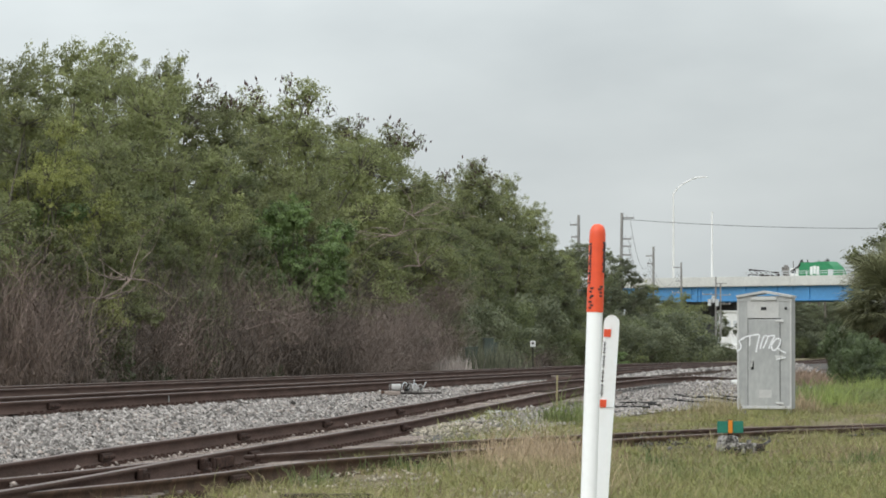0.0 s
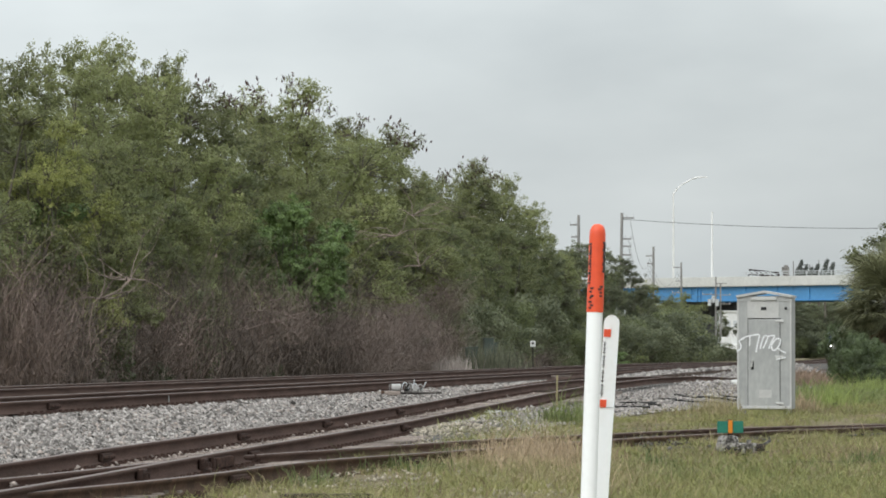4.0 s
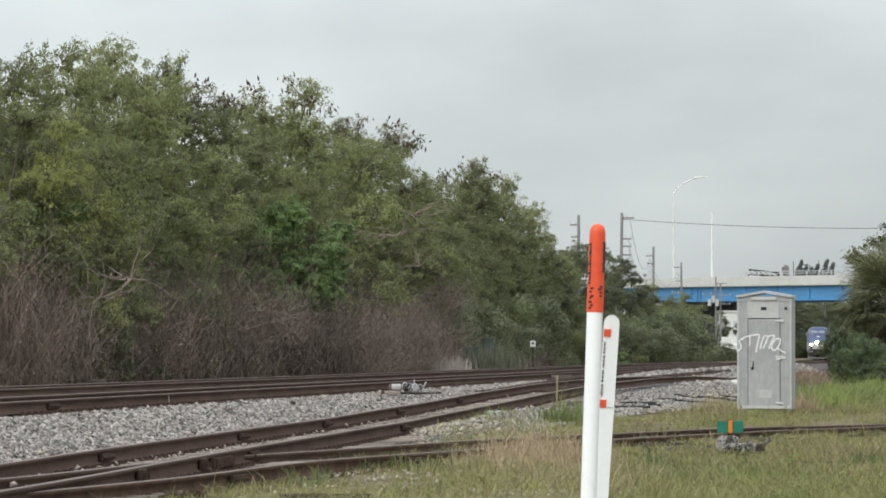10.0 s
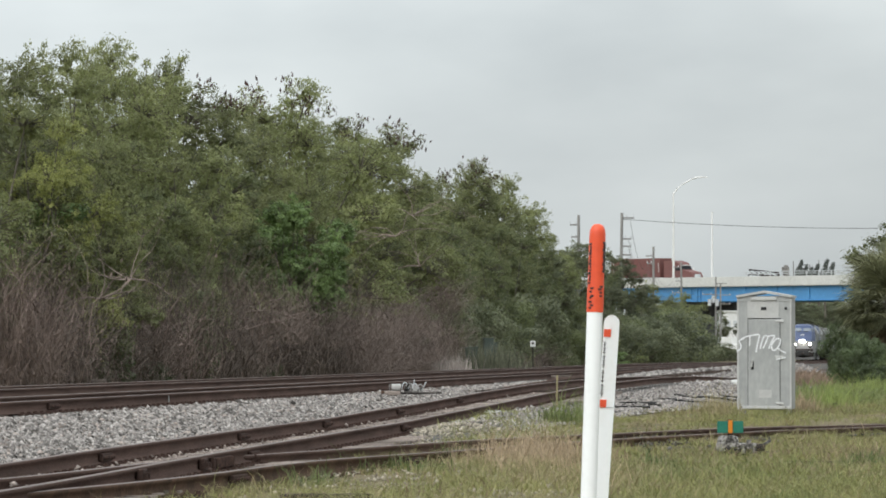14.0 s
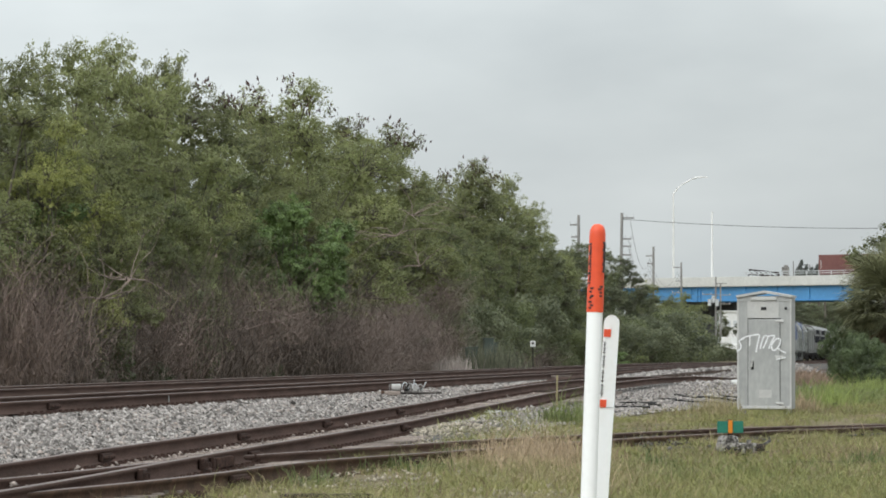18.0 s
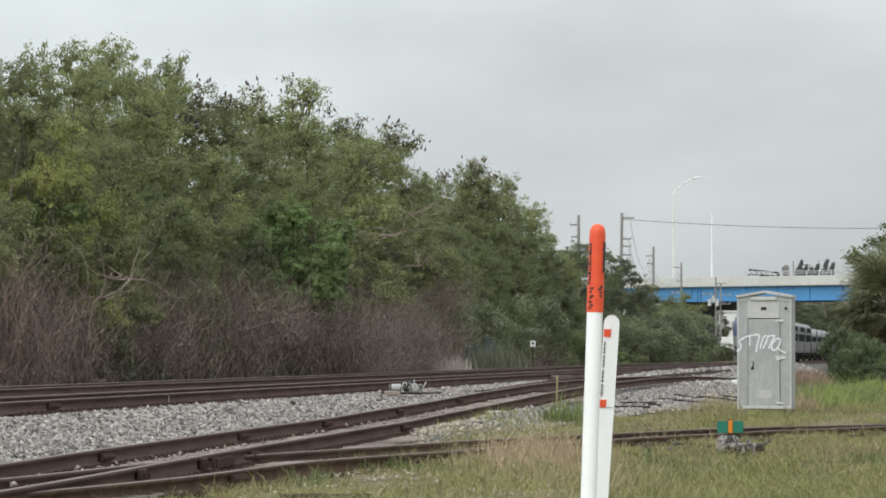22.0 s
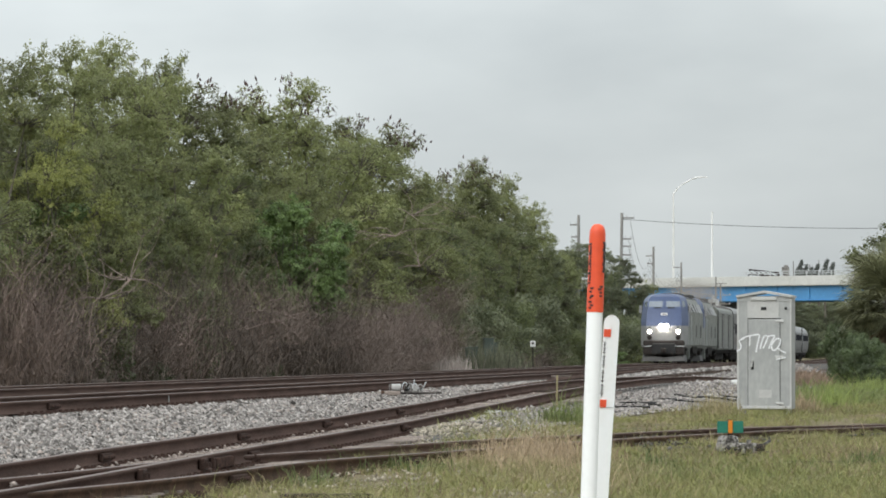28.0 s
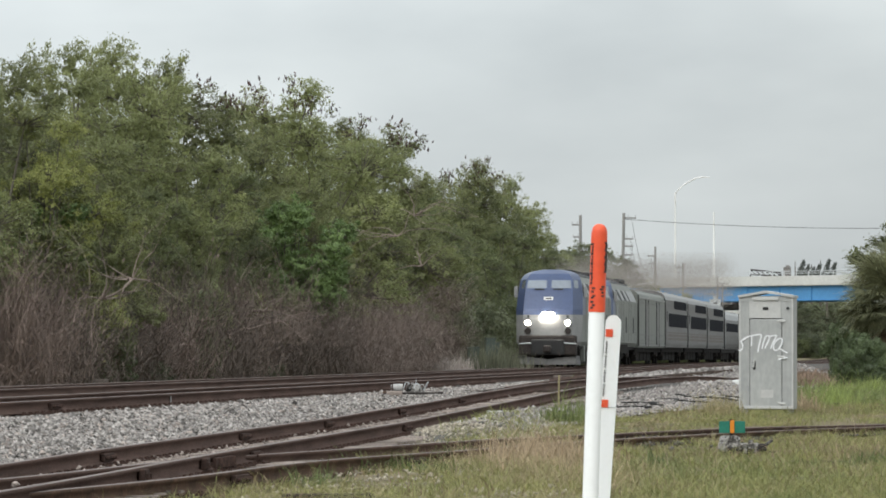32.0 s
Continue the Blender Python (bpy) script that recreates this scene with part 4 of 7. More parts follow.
def build_car(kind):
    labels = {"sleeper": "stainless steel sleeping car with two rows of dark windows", "baggage": "dull silver baggage car with tall sliding doors",
              "coach": "stainless steel tubular coach with a dark window band"}
    c = thing("passenger_car", Matrix(), labels[kind], "railway car", "train")
    L = 25.4
    half = COACH_HALF if kind == "coach" else SLEEPER_HALF
    prof = half + [(-x, z) for x, z in half[-2::-1]]
    if kind == "baggage":
        prof = [(x, z * .96) for x, z in prof]
    low, high = car_shell(prof, L, {"baggage": 3.85, "sleeper": 3.6, "coach": 3.2}[kind])
    part("body", low, M_LOCO_GREY if kind == "baggage" else M_STEEL, c, "ribbed stainless body")
    part("roof", high, M_ROOF_DARK if kind == "baggage" else M_ROOFMETAL, c, "rounded metal roof")
    part("underframe", box(B(), 0, L / 2, .82, 2.6, L - 1.0, .3, .04), M_TRUCK, c)
    for y0, ln in ((6.2, 2.6), (9.3, 3.2), (13.0, 2.4), (16.0, 3.4)):
        part("equipment_box", box(B(), 0, y0 + ln / 2, .5, 2.1, ln, .62, .05), M_TRUCK, c, "dusty black underfloor box")
    for y in (3.2, L - 3.2):
        wheel_truck(c, y, 2)
    # black strips at the car ends stand in for shade in the gaps
    for s in (-1, 1):
        for y in (.1, L - .1):
            part("end_post", box(B(), s * (half[2][0] - .02), y, 2.35, .06, .22, 2.7, .01), M_GAP, c, "black strip for the shade between cars")
    for y in (-.2, L + .2):
        part("diaphragm", box(B(), 0, y, 2.1, 1.1, .45, 2.3, .05), M_GAP, c, "black gangway diaphragm")
    for s in (-1, 1):
        w = half[2][0]
        if kind == "baggage":
            for y in (7.5, 18.0):
                part("sliding_door", box(B(), s * (w + .01), y, 2.2, .03, 2.4, 2.3, .01), M_STEEL, c, "tall sliding door")
                for e in (-1.28, 1.28):
                    part("door_gap", box(B(), s * (w + .012), y + e, 2.25, .03, .34, 2.5), M_GAP, c)
            # another black strip painting the shaded gap behind the baggage car
            part("end_shadow_gap", box(B(), s * (w - .03), L + .1, 2.3, .05, .3, 3.0), M_GAP, c)
            for z in (1.05, 3.55):
                part("belt_rail", box(B(), s * (w + .01), L / 2, z, .03, L, .06), M_ROOFMETAL, c)
        elif kind == "sleeper":
            part("window_band", box(B(), s * (w + .004), 13.9, 2.55, .02, 21.0, .78, .004), M_GLASS, c, "dark lower window band")
            part("window_band", box(B(), s * (w + .004), 16.6, 3.47, .02, 14.6, .50, .004), M_GLASS, c, "dark upper window band")
            for k in range(10):
                part("window", box(B(), s * (w + .012), 4.6 + k * 2.05, 2.55, .02, 1.3, .6, .01), M_GLASS, c)
            for k in range(7):
                part("window", box(B(), s * (w + .012), 10.2 + k * 2.05, 3.47, .02, 1.2, .36, .01), M_GLASS, c)
            # lower side browner than the steel above it
            part("stripe", box(B(), s * (w + .006), L / 2, 1.6, .012, L - .6, .5), M_BROWN_STEEL, c, "brown-grey band along the lower side")
            part("vestibule_door", box(B(), s * (w + .006), 1.5, 2.2, .02, .8, 2.0, .005), M_STEEL, c)
            part("door_window", box(B(), s * (w + .016), 1.5, 2.75, .02, .4, .6, .005), M_GLASS, c)
        else:
            part("window_band", box(B(), s * 1.605, L / 2, 2.55, .02, 20.5, .62, .004), M_GLASS, c, "dark window band")
            for k in range(11):
                part("window", box(B(), s * 1.612, 3.6 + k * 1.84, 2.55, .02, 1.5, .5, .01), M_GLASS, c)
            part("vestibule_door", box(B(), s * 1.59, 1.3, 2.2, .03, .8, 1.9, .005), M_ROOFMETAL, c)
        for z in ((1.15, 1.35, 1.55, 1.75) if kind != "baggage" else (1.3, 1.6, 3.3)):
            part("rib", box(B(), s * (np.interp(z, [q[1] for q in half], [q[0] for q in half]) + .004), L / 2, z, .02, L - .3, .05), M_STEEL, c)
    for k in range(4):
        part("roof_vent", box(B(), 0, 3.5 + k * (L - 7) / 3, half[-1][1] * (.96 if kind == "baggage" else 1) + .02, .8, 1.4, .1, .03), M_ROOFMETAL, c)
    return c


train = []
loco = build_loco(True)
second = build_loco(False)
baggage = build_car("baggage")
sleeper = build_car("sleeper")
coach = build_car("coach")
train = [(loco, 0.0), (second, 21.4), (baggage, 42.9)]
at_y = 42.9 + 26.1
for k in range(3):
    train.append((sleeper if k == 0 else copy_thing(sleeper, Matrix()), at_y))
    at_y += 26.1
for k in range(5):
    train.append((coach if k == 0 else copy_thing(coach, Matrix()), at_y))
    at_y += 26.1

TRAIN_ROWS = [(0, 910.4), (5, 815.4), (9, 738.9), (13, 662.4), (17, 592.4), (20, 525.8), (23, 455.2), (25, 407.7), (28, 337.8), (30, 290.9), (32, 240.4)]


def smoke_puff(seed):
    """Fine soot hanging in a long thin drift, small enough to leave the stack."""
    rng = np.random.default_rng(seed)
    n = 8500
    c = np.clip(rng.normal(0, 1, (n, 3)), -2, 2) * [.6, 4.0, .45]
    v, f = leaf_quads(rng, c, .02, .014, 0, 0)
    return raw_mesh("exhaust_smoke", v, f, M_SMOKE, None, "thin brown-grey diesel exhaust drifting off the locomotive", "stuff")


# ---- overpass ----
BR_MID, BR_DIR = Vector((54.5, 840.0, 0)), Vector((-0.62, 0.785, 0)).normalized()
BR_ANG = math.degrees(math.atan2(-BR_DIR.y, -BR_DIR.x))      # local x runs towards the nearer end
BRIDGE_M = Matrix.Translation(BR_MID) @ pose(0, 0, 0, 0, 0, BR_ANG)
PARAPET_Z = 13.2
RAIL_FROM = -12.0     # the steel handrail begins here


def overpass():
    c = thing("overpass", BRIDGE_M.copy(), "highway overpass with bright blue steel girders and pale concrete parapet", "bridge")
    x_far, x_near, bays = -150.0, 90.0, 8
    bay = (x_near - x_far) / bays
    for k in range(bays):
        x = x_far + bay * (k + .5)
        part("parapet", box(B(), x, 0, PARAPET_Z - .75, bay - .06, .45, 1.5, .04), M_CONCRETE, c, "pale concrete parapet")
        g = part("girder", box(B(), x, .7, PARAPET_Z - 2.68, bay - .05, .3, 2.3, .02), M_BLUE_STEEL, c, "bright blue steel girder")
        part("flange", box(B(), x, .7, PARAPET_Z - 3.86, bay - .05, .7, .06), M_BLUE_STEEL, g)
        for j in range(4):
            part("stiffener", box(B(), x - bay / 2 + bay * (j + .5) / 4, .48, PARAPET_Z - 2.68, .05, .14, 2.2), M_BLUE_STEEL, g)
    for dx in (-24.4, -23.0, -22.2):
        part("stiffener", box(B(), dx, .44, PARAPET_Z - 2.68, .3, .16, 2.25), M_BLUE_STEEL, c)
    part("deck", box(B(), (x_far + x_near) / 2, 6.5, PARAPET_Z - 1.42, x_near - x_far, 13.2, .3), M_CONCRETE, c)
    for y in (4.5, 8.5, 12.4):
        part("inner_girder", box(B(), (x_far + x_near) / 2, y, PARAPET_Z - 2.78, x_near - x_far, .3, 2.35), M_BLUE_STEEL, c)
    part("far_parapet", box(B(), (x_far + x_near) / 2, 13.2, PARAPET_Z - .75, x_near - x_far, .4, 1.5), M_CONCRETE, c)
    # piers coloured dark for the shade below the overpass
    for x in (-112.0, -27.2, 33.0):
        for y in (2.4, 4.6, 6.8):
            part("pier_column", rod(B(), (x, y, .2), (x, y, PARAPET_Z - 5.1), 1.0, n=18), M_CONCRETE_SHADE, c)
        part("pier_cap", box(B(), x, 6.5, PARAPET_Z - 4.55, 1.7, 13, 1.3, .08), M_CONCRETE_SHADE, c)
    for z in (.38, .72):
        part("handrail", rod(B(), (RAIL_FROM, 0, PARAPET_Z + z), (x_near, 0, PARAPET_Z + z), .05, n=6), M_GALV, c)
    for k in range(36):
        part("rail_post", box(B(), RAIL_FROM + (k + .5) * (x_near - RAIL_FROM) / 36, 0, PARAPET_Z + .38, .14, .1, .76), M_GALV, c)
    return c


overpass()


def wheel_set(c, xs, r=.52, half=1.05):
    for x in xs:
        for y in (-half, half):
            w = part("wheel", rod(B(), (x, y - .14, r), (x, y + .14, r), r, n=20), M_TYRE, c, "black truck wheel")
            part("rim", rod(B(), (x, y - .16, r), (x, y + .16, r), r * .5, n=14), M_GALV, w)


def green_truck():
    c = thing("green_truck", Matrix(), "green refuse truck with a rounded body, driving on the overpass", "truck")
    wheel_set(c, (-4.2, 2.2, 3.6))
    part("chassis", box(B(), 0, 0, .85, 10.6, .9, .3, .04), M_TRUCK, c)
    part("cab", box(B(), -4.4, 0, 1.75, 1.9, 2.4, 1.8, .18), M_WHITE, c, "pale low cab")
    part("windscreen", box(B(), -5.36, 0, 2.05, .04, 2.1, .8, .01), M_GLASS, c)
    for y in (-1.21, 1.21):
        part("door_window", box(B(), -4.4, y, 2.1, .9, .03, .6, .01), M_GLASS, c)
    body = B()
    prof = [(-3.3, 1.0), (-3.3, 3.0), (-2.9, 3.55), (.4, 3.5), (1.0, 3.62), (3.2, 3.6), (4.4, 2.9), (5.3, 2.0), (5.3, 1.0)]
    a = [body.verts.new((x, -1.25, z)) for x, z in prof]
    b = [body.verts.new((x, 1.25, z)) for x, z in prof]
    body.faces.new(a), body.faces.new(b[::-1])
    for i in range(len(prof)):
        body.faces.new((a[i], b[i], b[(i + 1) % len(prof)], a[(i + 1) % len(prof)]))
    bmesh.ops.recalc_face_normals(body, faces=body.faces)
    bmesh.ops.bevel(body, geom=body.edges[:], offset=.12, segments=2, affect="EDGES")
    part("refuse_body", body, M_TRUCK_GREEN, c, "green rounded refuse body")
    for k in range(3):
        for y in (-1.26, 1.26):
            part("emblem_bar", box(B(), -.2 + k * .75, y, 2.2 + .12 * (k % 2), .62, .02, 1.3, .005), M_WHITE, c, "plain white emblem shape")
    part("hopper_panel", box(B(), 4.3, -1.27, 1.9, 1.2, .03, .9, .01), M_GALV, c)
    part("exhaust_stack", rod(B(), (-3.5, .9, 1.5), (-3.5, .9, 4.0), .09), M_IRON, c)
    part("lift_arm", box(B(), -3.9, -1.3, 2.6, 2.6, .14, .22, .04, Matrix.Rotation(radians(-25), 4, "Y")), M_IRON, c)
    part("lift_arm", box(B(), -3.9, 1.3, 2.6, 2.6, .14, .22, .04, Matrix.Rotation(radians(-25), 4, "Y")), M_IRON, c)
    return c


def container_truck():
    c = thing("container_truck", Matrix(), "dark red tractor hauling an oxide-red shipping container on the overpass", "truck")
    wheel_set(c, (-11.4, -10.1, -.6, .7, 6.3))
    part("chassis", box(B(), -2.6, 0, 1.05, 18.6, .9, .25, .03), M_TRUCK, c)
    cont = part("container", box(B(), -5.9, 0, 2.95, 12.2, 2.44, 3.1, .03), M_TRUCK_RED, c, "oxide-red corrugated container")
    for k in range(42):
        part("corrugation", box(B(), -11.8 + k * .288, -1.235, 2.95, .14, .04, 2.8), M_TRUCK_RED, cont)
    for x in (-11.9, .1):
        part("corner_post", box(B(), x, -1.24, 2.95, .16, .06, 3.1), M_TRUCK_RED, cont)
    for x in (-11.45, -.15):
        for k in range(5):
            part("marking_bar", box(B(), x, -1.265, 3.6 - k * .3, .12, .01, .2), M_WHITE, cont, "pale marking bar")
    prof = [(1.0, .6), (1.0, 4.0), (3.0, 4.1), (4.4, 3.75), (5.1, 3.2), (5.5, 2.55), (7.7, 2.15), (8.0, 1.6), (8.0, .6)]
    bm = B()
    a = [bm.verts.new((x, -1.2, z)) for x, z in prof]
    b = [bm.verts.new((x, 1.2, z)) for x, z in prof]
    bm.faces.new(a), bm.faces.new(b[::-1])
    for i in range(len(prof)):
        bm.faces.new((a[i], b[i], b[(i + 1) % len(prof)], a[(i + 1) % len(prof)]))
    bmesh.ops.recalc_face_normals(bm, faces=bm.faces)
    bmesh.ops.bevel(bm, geom=bm.edges[:], offset=.1, segments=2, affect="EDGES")
    part("cab", bm, M_TRUCK_RED, c, "dark red aerodynamic sleeper cab")
    part("windscreen", box(B(), 5.34, 0, 2.9, .06, 2.0, .6, .02, Matrix.Rotation(radians(-24), 4, "Y")), M_GLASS, c)
    part("sun_visor", box(B(), 5.1, 0, 3.3, .6, 2.2, .12, .03), M_WHITE, c, "white sun visor")
    for y in (-1.21, 1.21):
        part("side_window", box(B(), 4.5, y, 2.75, 1.2, .03, .6, .01), M_GLASS, c)
        part("mirror", box(B(), 5.5, y * 1.12, 2.7, .1, .2, .5, .03), M_WHITE, c)
        part("fuel_tank", rod(B(), (1.6, y * .8, .85), (3.6, y * .8, .85), .35, n=16), M_GALV, c)
    part("grille", box(B(), 8.02, 0, 1.4, .05, 1.2, .9, .02), M_GALV, c)
    part("bumper", box(B(), 8.05, 0, .7, .2, 2.4, .35, .05), M_GALV, c)
    return c


refuse_truck = green_truck()
red_truck = container_truck()
ROAD_Z = PARAPET_Z - 1.26
REFUSE_ROWS = [(0, -4.3), (1, -23.5), (2, -42.6), (3, -61.0), (4, -77), (5, -90), (6.5, -98), (32, -98)]
RED_ROWS = [(0, -92.0), (9.2, -92.0), (10.4, -76), (12.5, -50.5), (13, -44.4), (14, -34.0), (17, 3.9), (18, 16.2), (19, 26.5), (20.5, 44), (22, 56), (24, 60), (32, 60)]


# ---- vegetation ----
def tubes(segs, n=5):
    """Tapered limbs from rows of (p, q, radius at p, radius at q)."""
    P = np.array([s[0] for s in segs], float)
    Q = np.array([s[1] for s in segs], float)
    R = np.array([(s[2], s[3]) for s in segs], float)
    d = Q - P
    d /= np.linalg.norm(d, axis=1)[:, None] + 1e-9
    ref = np.where(np.abs(d[:, 2:3]) > .9, [[1.0, 0, 0]], [[0, 0, 1.0]])
    u = np.cross(d, ref)
    u /= np.linalg.norm(u, axis=1)[:, None]
    w = np.cross(d, u)
    an = np.arange(n) * 2 * math.pi / n
    ring = u[:, None] * np.cos(an)[None, :, None] + w[:, None] * np.sin(an)[None, :, None]
    v = np.concatenate([P[:, None] + ring * R[:, 0, None, None], Q[:, None] + ring * R[:, 1, None, None]], 1).reshape(-1, 3)
    k = np.arange(n)
    f1 = np.stack([k, (k + 1) % n, (k + 1) % n + n, k + n], -1)
    f = (np.arange(len(segs))[:, None, None] * 2 * n + f1[None]).reshape(-1, 4)
    return v, f


def leaf_quads(rng, centres, length, width, droop=0.35, flat=0.5, face=None):
    """A folded leaf quad at each centre, at random turns, hanging a little; face: the way that its clump looks there."""
    n = len(centres)
    az = rng.uniform(0, 2 * math.pi, n)
    el = rng.normal(-droop, .55, n)
    a = np.stack([np.cos(az) * np.cos(el), np.sin(az) * np.cos(el), np.sin(el)], -1)
    r = rng.normal(0, .75 if face is None else .42, (n, 3))
    r[:, 2] += flat
    if face is not None:
        r += face
        a -= .75 * face * (a * face).sum(1)[:, None]
        a /= np.linalg.norm(a, axis=1)[:, None] + 1e-9
    b = np.cross(a, r)
    b /= np.linalg.norm(b, axis=1)[:, None] + 1e-9
    L = length * rng.uniform(.6, 1.35, n)[:, None]
    W = width * rng.uniform(.6, 1.35, n)[:, None]
    c = np.asarray(centres)
    v = np.stack([c - a * L * .5, c + b * W * .5 + a * L * .05, c + a * L * .5, c - b * W * .5 + a * L * .05], 1).reshape(-1, 3)
    f = (np.arange(n)[:, None] * 4 + np.arange(4)[None])
    return v, f


def build_tree(seed, H, R, lobes, leaf, material, name="tree", label="", low=0.2, pods=0, dense=1.0, sprigs=0.2, size=1.0):
    """A broad-leaved tree: trunk, limbs and a crown of domed leaf masses, with leafy twigs standing out of the upper ones."""
    rng = np.random.default_rng(seed)
    t = thing(name, Matrix(), label, "tree", "line of trees")
    segs, centres, faces, inner, tops = [], [], [], [], []
    fork = Vector((rng.normal(0, .2), rng.normal(0, .2), H * rng.uniform(.14, .2)))
    segs.append(((0, 0, -.4), tuple(fork * .5), .17 * H / 10, .14 * H / 10))
    segs.append((tuple(fork * .5), tuple(fork), .14 * H / 10, .12 * H / 10))
    for k in range(lobes):
        u = (k + rng.uniform(.1, .9)) / lobes
        h = low + (.93 - low) * u
        a = k * 2.39996 + rng.uniform(-.5, .5)
        env = math.sin((.2 + .72 * u) * math.pi) ** .7
        rr = R * env * rng.uniform(.35, .95)
        big = size * rng.uniform(.75, 1.3) * (1.35 - .5 * u)
        mid = Vector((math.cos(a) * rr, math.sin(a) * rr, H * h - .25 * big))
        elbow = fork.lerp(mid, rng.uniform(.4, .6)) + Vector((rng.normal(0, .35), rng.normal(0, .35), rng.uniform(-.2, .5)))
        segs.append((tuple(fork), tuple(elbow), .075 * H / 10, .045 * H / 10))
        segs.append((tuple(elbow), tuple(mid), .045 * H / 10, .02 * H / 10))
        m = int(22 * big * big * dense) + 6
        d = rng.normal(0, 1, (m, 3)) + np.array([math.cos(a), math.sin(a), .35]) * .45
        d[:, 2] = np.abs(d[:, 2] + .25) - .25
        d /= np.linalg.norm(d, axis=1)[:, None]
        at = np.array(mid) + d * big * np.array([1, 1, .74]) * rng.uniform(.72, 1.12, m)[:, None]
        inner.append(np.array(mid) + rng.normal(0, .24 * big, (int(70 * big * big), 3)) - [0, 0, .1 * big])
        for q in range(m):
            n = int(rng.uniform(42, 86))
            centres.append(at[q] + rng.normal(0, 1, (n, 3)) * rng.uniform(.10, .18) * np.array([1, 1, .5]))
            faces.append(np.tile(d[q] * .55 + np.array([0, 0, .6]), (n, 1)) + rng.normal(0, .3, (n, 3)))
            segs.append((tuple(mid), tuple(at[q]), .016, .006))
            if d[q, 2] > -.05 and rng.uniform() < sprigs * (.4 + u):
                way = d[q] * .7 + np.array([0, 0, .45]) + rng.normal(0, .4, 3)
                way /= np.linalg.norm(way)
                ln = rng.uniform(.2, .7)
                end = at[q] + way * ln
                segs.append((tuple(at[q]), tuple(end), .009, .004))
                n = int(rng.uniform(28, 52))
                centres.append(end + rng.normal(0, 1, (n, 3)) * rng.uniform(.07, .13) * np.array([1, 1, .7]))
                faces.append(np.tile(way, (n, 1)) * .5 + rng.normal(0, .6, (n, 3)) + np.array([0, 0, .4]))
                n = int(8 * ln)
                if n:
                    centres.append(at[q] + way * ln * rng.uniform(.2, .9, (n, 1)) + rng.normal(0, .05, (n, 3)))
                    faces.append(rng.normal(0, .6, (n, 3)))
                if u > .55:
                    tops.append(end)
    v, f = tubes(segs)
    raw_mesh("trunk", v, f, M_BARK, t, "grey forking trunk and limbs")
    v, f = leaf_quads(rng, np.concatenate(centres), leaf, leaf * .5, face=np.concatenate(faces))
    w, g = leaf_quads(rng, np.concatenate(inner), .24, .16)
    raw_mesh("crown", np.concatenate([v, w]), np.concatenate([f, g + len(v)]), material, t, "leafy uneven crown of domed masses")
    if pods:
        ends = sorted(tops, key=lambda p: -p[2])[:pods]
        c = np.concatenate([np.array(p) + rng.normal(0, .16, (15, 3)) for p in ends])
        v, f = leaf_quads(rng, c, .2, .07, droop=1.0)
        raw_mesh("seed_pod_bunch", v, f, M_POD, t, "hanging brown seed pods", "stuff")
    return t


def build_shrub(seed, R, H, count, leaf, material, name="shrub", label="", category="shrub"):
    """A dense low shrub: stems and leaves in lumps from the ground up."""
    rng = np.random.default_rng(seed)
    t = thing(name, Matrix(), label, category, "undergrowth")
    segs = []
    for i in range(14):
        a, rr = rng.uniform(0, 6.28), R * rng.uniform(.2, .8)
        segs.append(((rng.normal(0, .15), rng.normal(0, .15), -.2), (math.cos(a) * rr, math.sin(a) * rr, H * rng.uniform(.4, .85)), .03, .01))
    v, f = tubes(segs, 4)
    raw_mesh("stem_clump", v, f, M_BARK, t, "thin grey stems")
    lumps = []
    for i in range(26):
        a, rr = rng.uniform(0, 6.28), R * rng.uniform(0, .85) ** .7
        lumps.append((math.cos(a) * rr, math.sin(a) * rr, H * rng.uniform(.12, .86), rng.uniform(.5, 1.0)))
    per = count // len(lumps)
    cs, fs = [], []
    for x, y, z, r in lumps:
        d = rng.normal(0, 1, (per, 3))
        d /= np.linalg.norm(d, axis=1)[:, None]
        cs.append(np.array([x, y, z]) + d * (r * R * .38 * rng.uniform(.4, 1, per)[:, None] ** .5) * [1, 1, .8])
        fs.append(d)
    c = np.concatenate(cs)
    c[:, 2] = np.abs(c[:, 2])
    v, f = leaf_quads(rng, c, leaf, leaf * .55, face=np.concatenate(fs))
    raw_mesh("foliage", v, f, material, t, "dense leaves")
    return t


